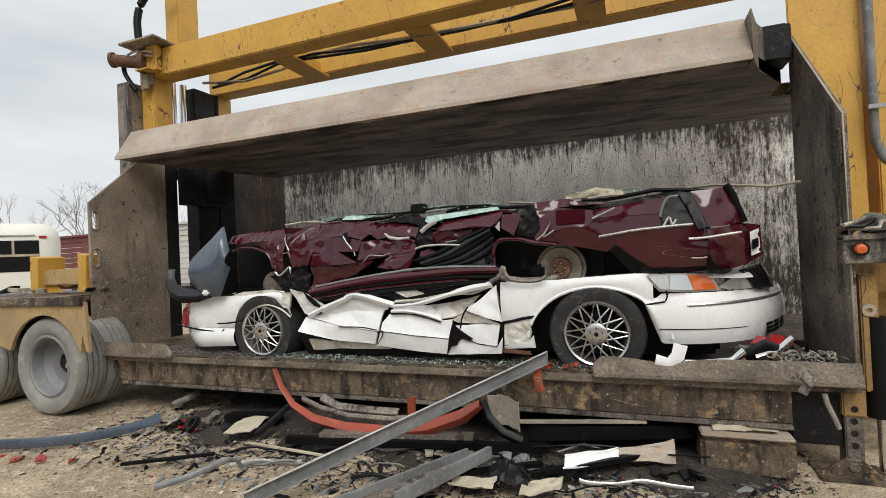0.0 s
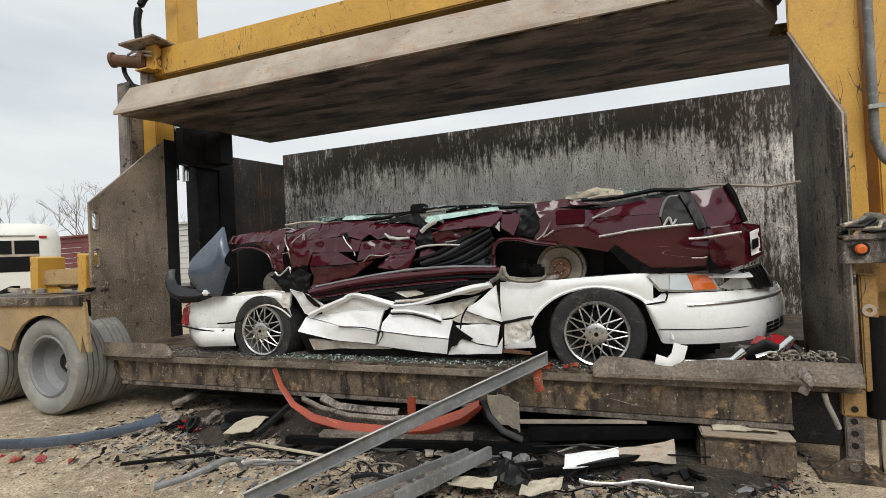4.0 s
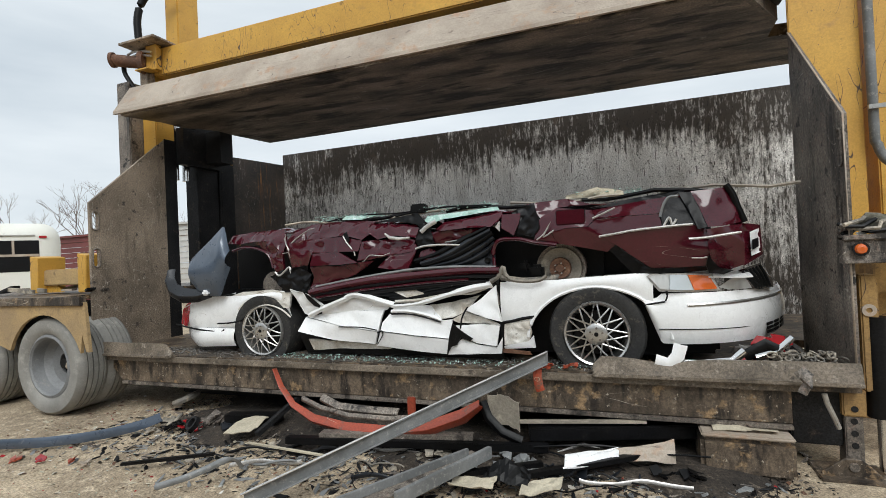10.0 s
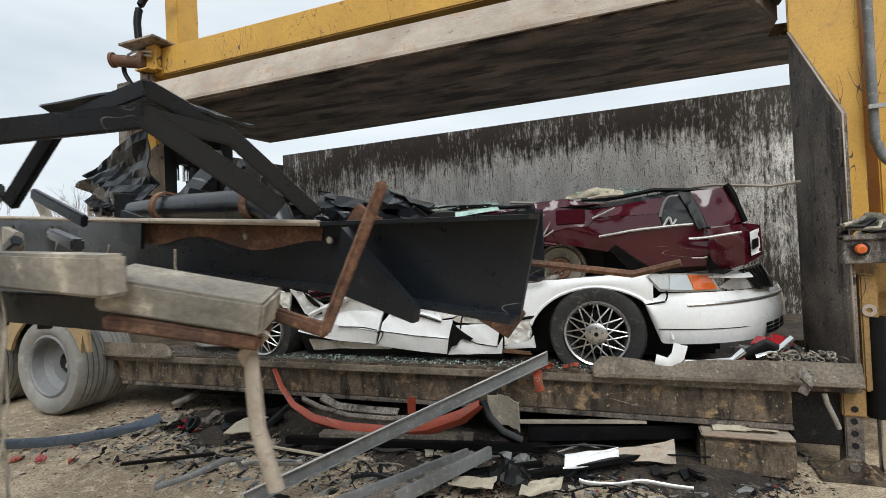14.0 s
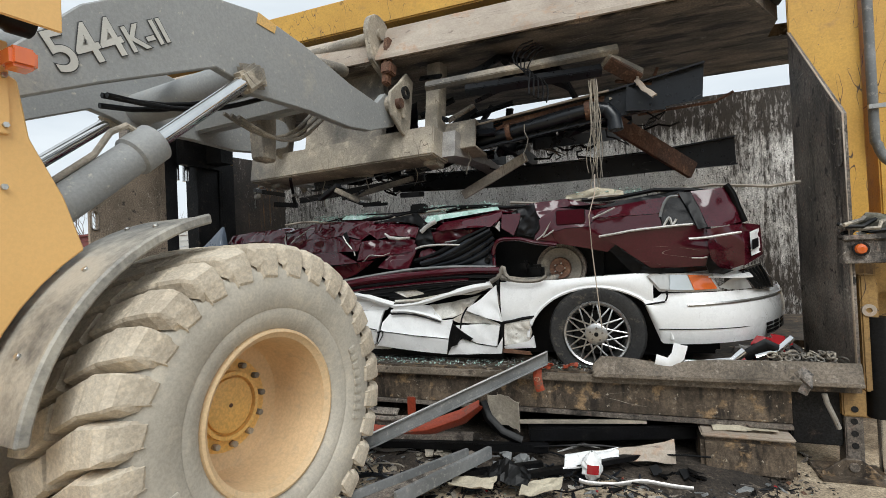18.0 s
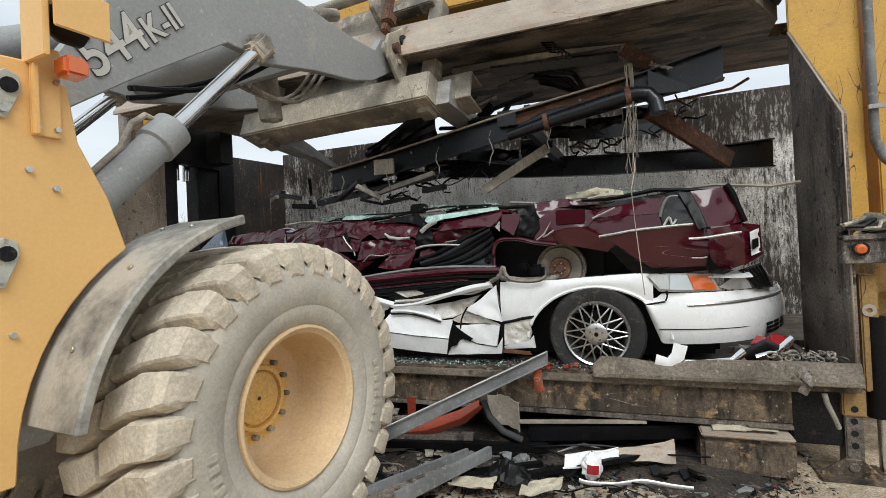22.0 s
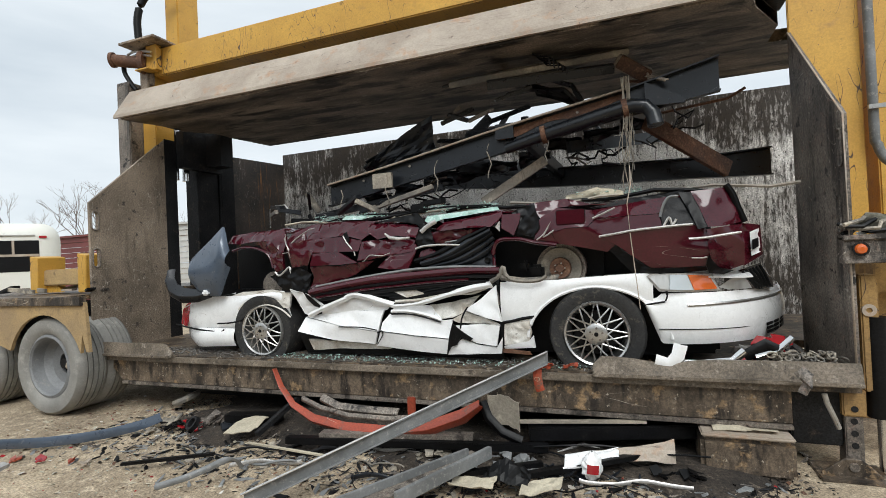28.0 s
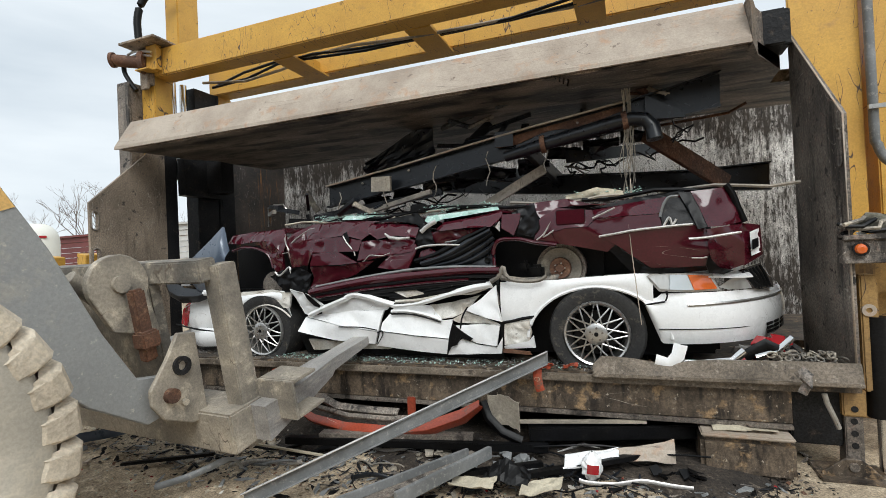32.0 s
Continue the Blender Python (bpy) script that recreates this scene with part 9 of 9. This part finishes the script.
def bare_tree(x, y, h, seed):
    t = thing("bare_tree", "leafless grey tree beyond the sheds", "tree", "bare trees")
    rnd = random.Random(seed)
    trunk, twigs = bmesh.new(), bmesh.new()

    def grow(bm, p, d, ln, r, depth):
        q = p + d * ln
        mid = p.lerp(q, 0.5) + Vector((rnd.uniform(-1, 1), rnd.uniform(-1, 1), 0)) * ln * 0.06
        bm_tube(bm, [p, mid, q], [r, r * 0.85, r * 0.65], 5 if depth < 2 else 3, cap=False)
        if depth >= 5:
            return
        for _ in range(rnd.randint(2, 3)):
            nd = (d + Vector((rnd.uniform(-0.7, 0.7), rnd.uniform(-0.7, 0.7), rnd.uniform(-0.1, 0.45)))).normalized()
            grow(twigs, q, nd, ln * rnd.uniform(0.62, 0.85), r * 0.6, depth + 1)
    grow(trunk, Vector((x, y, 0)), Vector((rnd.uniform(-0.1, 0.1), 0, 1)).normalized(), h * 0.26, h * 0.011, 0)
    part("trunk", trunk, M["bark"], t)
    part("crown", twigs, M["bark"], t, "bare twigs")


for k, (x, h) in enumerate(((-34.5, 7.6), (-31.6, 7.0), (-29.6, 8.3), (-28.2, 7.6), (-26.4, 6.2), (-23.0, 5.2))):
    bare_tree(x, 19.0 + (k % 3), h, 70 + k)


# ---- movement ----
def loader_pose(x, y, th):
    """From the outer face of the right wheel's hub and the heading."""
    a = radians(th)
    return pose(x - 1.2 * math.cos(a), y + 1.2 * math.sin(a), 0, 0, 0, -th)


# seconds, hub x, hub y, heading, boom angle, fork tilt
DRIVE = [
    (0.0, -4.2, -7.5, 18, -19, 12), (11.0, -4.2, -7.5, 18, -19, 12), (12.0, -4.0, -6.0, 18, -19, 12), (13.0, -3.5, -3.3, 17, -20, 12), (13.5, -3.25, -2.45, 15, -20, 12), (14.0, -3.05, -1.6, 13, -19, 12), (14.5, -2.85, -0.85, 12, -18, 12.5),
    (15.5, -2.45, 0.2, 11, -8, 13), (16.5, -2.08, 1.07, 9.7, 2.9, 13.2), (17.0, -1.84, 1.41, 9.1, 7.0, 11.6), (18.0, -1.50, 1.76, 7.3, 12.5, -9.2), (19.0, -1.44, 1.82, 6.1, 19.3, -13.3),
    (20.5, -1.43, 1.95, 6.4, 19.3, -12.7), (21.5, -1.44, 1.9, 6.3, 21, -15), (22.0, -1.445, 1.89, 6.3, 23.5, -17.5), (22.5, -1.48, 1.74, 6.0, 27.3, -20.8), (23.5, -1.50, 1.68, 6.5, 29.2, -22.3), (24.0, -1.58, 1.60, 12.8, 34, -43), (24.5, -1.78, 1.52, 14.5, 38.5, -39),
    (25.0, -2.04, 1.18, 20, 38.5, -36), (25.5, -2.02, 0.43, 14.6, 27, -24), (26.0, -2.2, -0.35, 12, 5, -12), (26.7, -2.75, -1.1, 6, -22, 2), (27.5, -2.95, -1.40, 6.5, -38.0, 6.5), (28.0, -2.88, -1.92, 6.0, -41.0, 5.5),
    (28.5, -2.86, -1.92, 6.0, -39.5, 7.0), (29.0, -2.84, -1.54, 8.8, -32.2, 11.5), (29.5, -2.74, -1.22, 12.0, -29.6, 9.5), (30.0, -2.62, -0.98, 14.2, -28.2, 7.6), (30.5, -2.53, -0.14, 11.0, -32.0, 11.0), (31.0, -2.28, 0.50, 5.5, -34.0, 13.0), (31.5, -2.18, 0.56, 5.0, -35.4, 10.2), (32.0, -2.15, 0.58, 5.4, -36.0, 10.0)]
LIFT = [(0.0, 2.506), (0.3, 2.549), (0.6, 2.586), (1.0, 2.641), (1.3, 2.678), (1.6, 2.721), (2.0, 2.776), (2.3, 2.819), (2.6, 2.856), (3.0, 2.911), (3.3, 2.942), (3.5, 2.975), (3.9, 2.997), (5.5, 2.997), (26.8, 2.997), (27.5, 2.991), (28.0, 2.954), (28.5, 2.911), (29.6, 2.813), (30.0, 2.794), (31.0, 2.709), (32.0, 2.617)]


# seconds, rail end x, y, z, turn about x, y, z
WRECK = [
    (0.0, -1.9, -6.5, 1.25, 4, 15, -8), (11.0, -1.9, -6.5, 1.25, 4, 15, -8), (12.0, -1.8, -4.6, 1.25, 4, 15, -8), (13.0, -1.45, -1.75, 1.26, 4, 15, -8), (13.5, -0.75, 0.05, 1.27, 4, 15, -10),
    (14.0, -0.23, 1.20, 1.28, 4.1, 15.2, -10.1), (14.4, -0.07, 1.70, 1.33, 4.6, 15.1, -6.9), (15.5, 0.30, 2.62, 1.66, 5, 14.2, -4.8), (16.5, 0.66, 3.27, 2.03, 5.4, 13.3, -2.9), (17.0, 0.75, 3.62, 2.22, 5.5, 12.0, -2.5),
    (18.0, 0.57, 4.10, 2.52, 4, 4, -1), (19.0, 0.58, 4.15, 2.73, 0, 3, 0), (20.5, 0.71, 4.25, 2.76, -3, 2, 0), (22.0, 0.73, 4.25, 2.68, 0, 1, 0), (22.5, 0.74, 4.25, 2.66, 0, 0.5, 0),
    (23.3, 0.70, 4.25, 2.60, 0, 0, 0), (29.8, 0.70, 4.25, 2.60, 0, 0, 0), (31.0, 0.70, 4.25, 2.56, 0, 0.7, 0), (32.0, 0.70, 4.25, 2.48, 0, 1.8, 0)]
# seconds, how far the load has slumped from its carried state (0) to where it lies (1), the far rail's twist
SLUMP = [(0.0, 0.0, -13), (16.5, 0.0, -13), (17.0, 0.08, -13), (18.0, 0.75, -6), (19.0, 0.95, -3), (20.5, 1.0, -2), (22.0, 1.0, 0), (32.0, 1.0, 0)]
FALL = [(0.0, (-4.0, -7.0, 1.6)), (11.0, (-4.0, -7.0, 1.6)), (12.0, (-3.4, -5.4, 1.6)), (13.0, (-2.6, -2.6, 1.6)), (14.5, (-1.2, 1.6, 1.75)), (15.9, (-0.5, 2.8, 1.9)), (16.35, (-0.33, 2.95, 0.4)), (16.5, (-0.31, 2.96, 0.02, 0, 10, 0)),
        (17.0, (-0.29, 2.97, 0.0, 0, 20, 30)), (17.6, (-0.27, 2.97, -0.02, 0, 8, 50)), (32.0, (-0.27, 2.97, -0.02, 0, 8, 50))]


def glide(rows, t):
    """Values between rows on a smooth curve."""
    ts = [r[0] for r in rows]
    i = max(0, min(len(ts) - 2, sum(1 for x in ts if x <= t) - 1))
    p1, p2 = rows[i], rows[i + 1]
    p0, p3 = rows[max(i - 1, 0)], rows[min(i + 2, len(rows) - 1)]
    h = p2[0] - p1[0]
    u = (t - p1[0]) / h
    vals = []
    for k in range(1, len(p1)):
        m1 = (p2[k] - p0[k]) / max(p2[0] - p0[0], 1e-6) * h
        m2 = (p3[k] - p1[k]) / max(p3[0] - p1[0], 1e-6) * h
        if (p2[k] - p1[k]) * (p1[k] - p0[k]) <= 0:
            m1 = 0
        if (p3[k] - p2[k]) * (p2[k] - p1[k]) <= 0:
            m2 = 0
        vals.append((2 * u ** 3 - 3 * u ** 2 + 1) * p1[k] + (u ** 3 - 2 * u ** 2 + u) * m1 + (-2 * u ** 3 + 3 * u ** 2) * p2[k] + (u ** 3 - u ** 2) * m2)
    return vals


def motions():
    walk(platen, [(t, pose(0, 0, z)) for t, z in LIFT])
    times = [0.0, 10.9] + [11.0 + 0.25 * k for k in range(84)] + [32.0]
    times = sorted(set(times))
    drive, booms, carr, spin_r, spin_l = [], [], [], [], []
    cyl = {0: [], 1: []}
    rods = {0: [], 1: []}
    roll, last = 0.0, None
    for t in times:
        x, y, th, b, f = glide(DRIVE, t)
        m = loader_pose(x, y, th)
        drive.append((t, m))
        booms.append((t, pose(0, PIVOT_Y, PIVOT_Z, b)))
        a = radians(b)
        carr.append((t, pose(0, PIVOT_Y + BOOM * math.cos(a), PIVOT_Z + BOOM * math.sin(a), f)))
        h = Vector((math.sin(radians(th)), math.cos(radians(th))))
        if last:
            roll += (Vector((x, y)) - last).dot(h) / 0.70
        last = Vector((x, y))
        spin_r.append((t, pose(1.2, 0, HUB) @ Matrix.Rotation(-roll, 4, "X")))
        spin_l.append((t, pose(-1.2, 0, HUB, 0, 0, 180) @ Matrix.Rotation(roll, 4, "X")))
        pin = Vector((0, PIVOT_Y + 1.032 * math.cos(a) - 0.121 * math.sin(a), PIVOT_Z + 1.032 * math.sin(a) + 0.121 * math.cos(a)))
        d = pin - LIFT_BASE
        tilt = math.degrees(math.atan2(d.z, d.y))
        for k, (cx, body, rod) in enumerate(CYL):
            cyl[k].append((t, pose(cx, LIFT_BASE.y, LIFT_BASE.z, tilt)))
            rods[k].append((t, pose(cx, pin.y, pin.z, tilt)))
    rows, far, hoops, wire, pipes, tangles = [], [], [], [], [], []
    for t, x, y, z, rx, ry, rz in WRECK:
        rot = Euler((radians(rx), radians(ry), radians(rz))).to_matrix().to_4x4()
        rows.append((t, Matrix.Translation((x, y, z)) @ rot))
        k, fr = glide(SLUMP, t)
        far.append((t, Matrix.Translation(Vector((-0.19, 0.62, -0.03)).lerp(FAR_END, k)) @ Matrix.Rotation(radians(fr), 4, "Y")))
        hoops.append((t, Matrix.Translation(HOOP_AT + k * Vector((-0.15, 0.62, -0.12))) @ Matrix.Rotation(radians(-55 * k), 4, "X")))
        tangles.append((t, pose(-0.3 * (1 - k), 0.35 * (1 - k), 0.22 * (1 - k))))
        pipes.append((t, pose(-0.55 * (1 - k), 0.28 * (1 - k), 0.13 * (1 - k))))
        wire.append((t, Matrix.Translation(Vector((-1.05, -0.72, -0.08)).lerp(WIRE_AT, k)) @ rot.inverted()))
    walk(pipe, pipes)
    walk(tangle, tangles)
    walk(wreck, rows)
    walk(far_rail, far)
    walk(hoop, hoops)
    walk(wires, wire)
    walk(carton, [(t, pose(*p)) for t, p in FALL])
    walk(loader, drive)
    walk(boom, booms)
    walk(forks, carr)
    walk(wheel_r, spin_r)
    walk(wheel_l, spin_l)
    for k, (cx, body, rod) in enumerate(CYL):
        walk(body, cyl[k])
        walk(rod, rods[k])


motions()
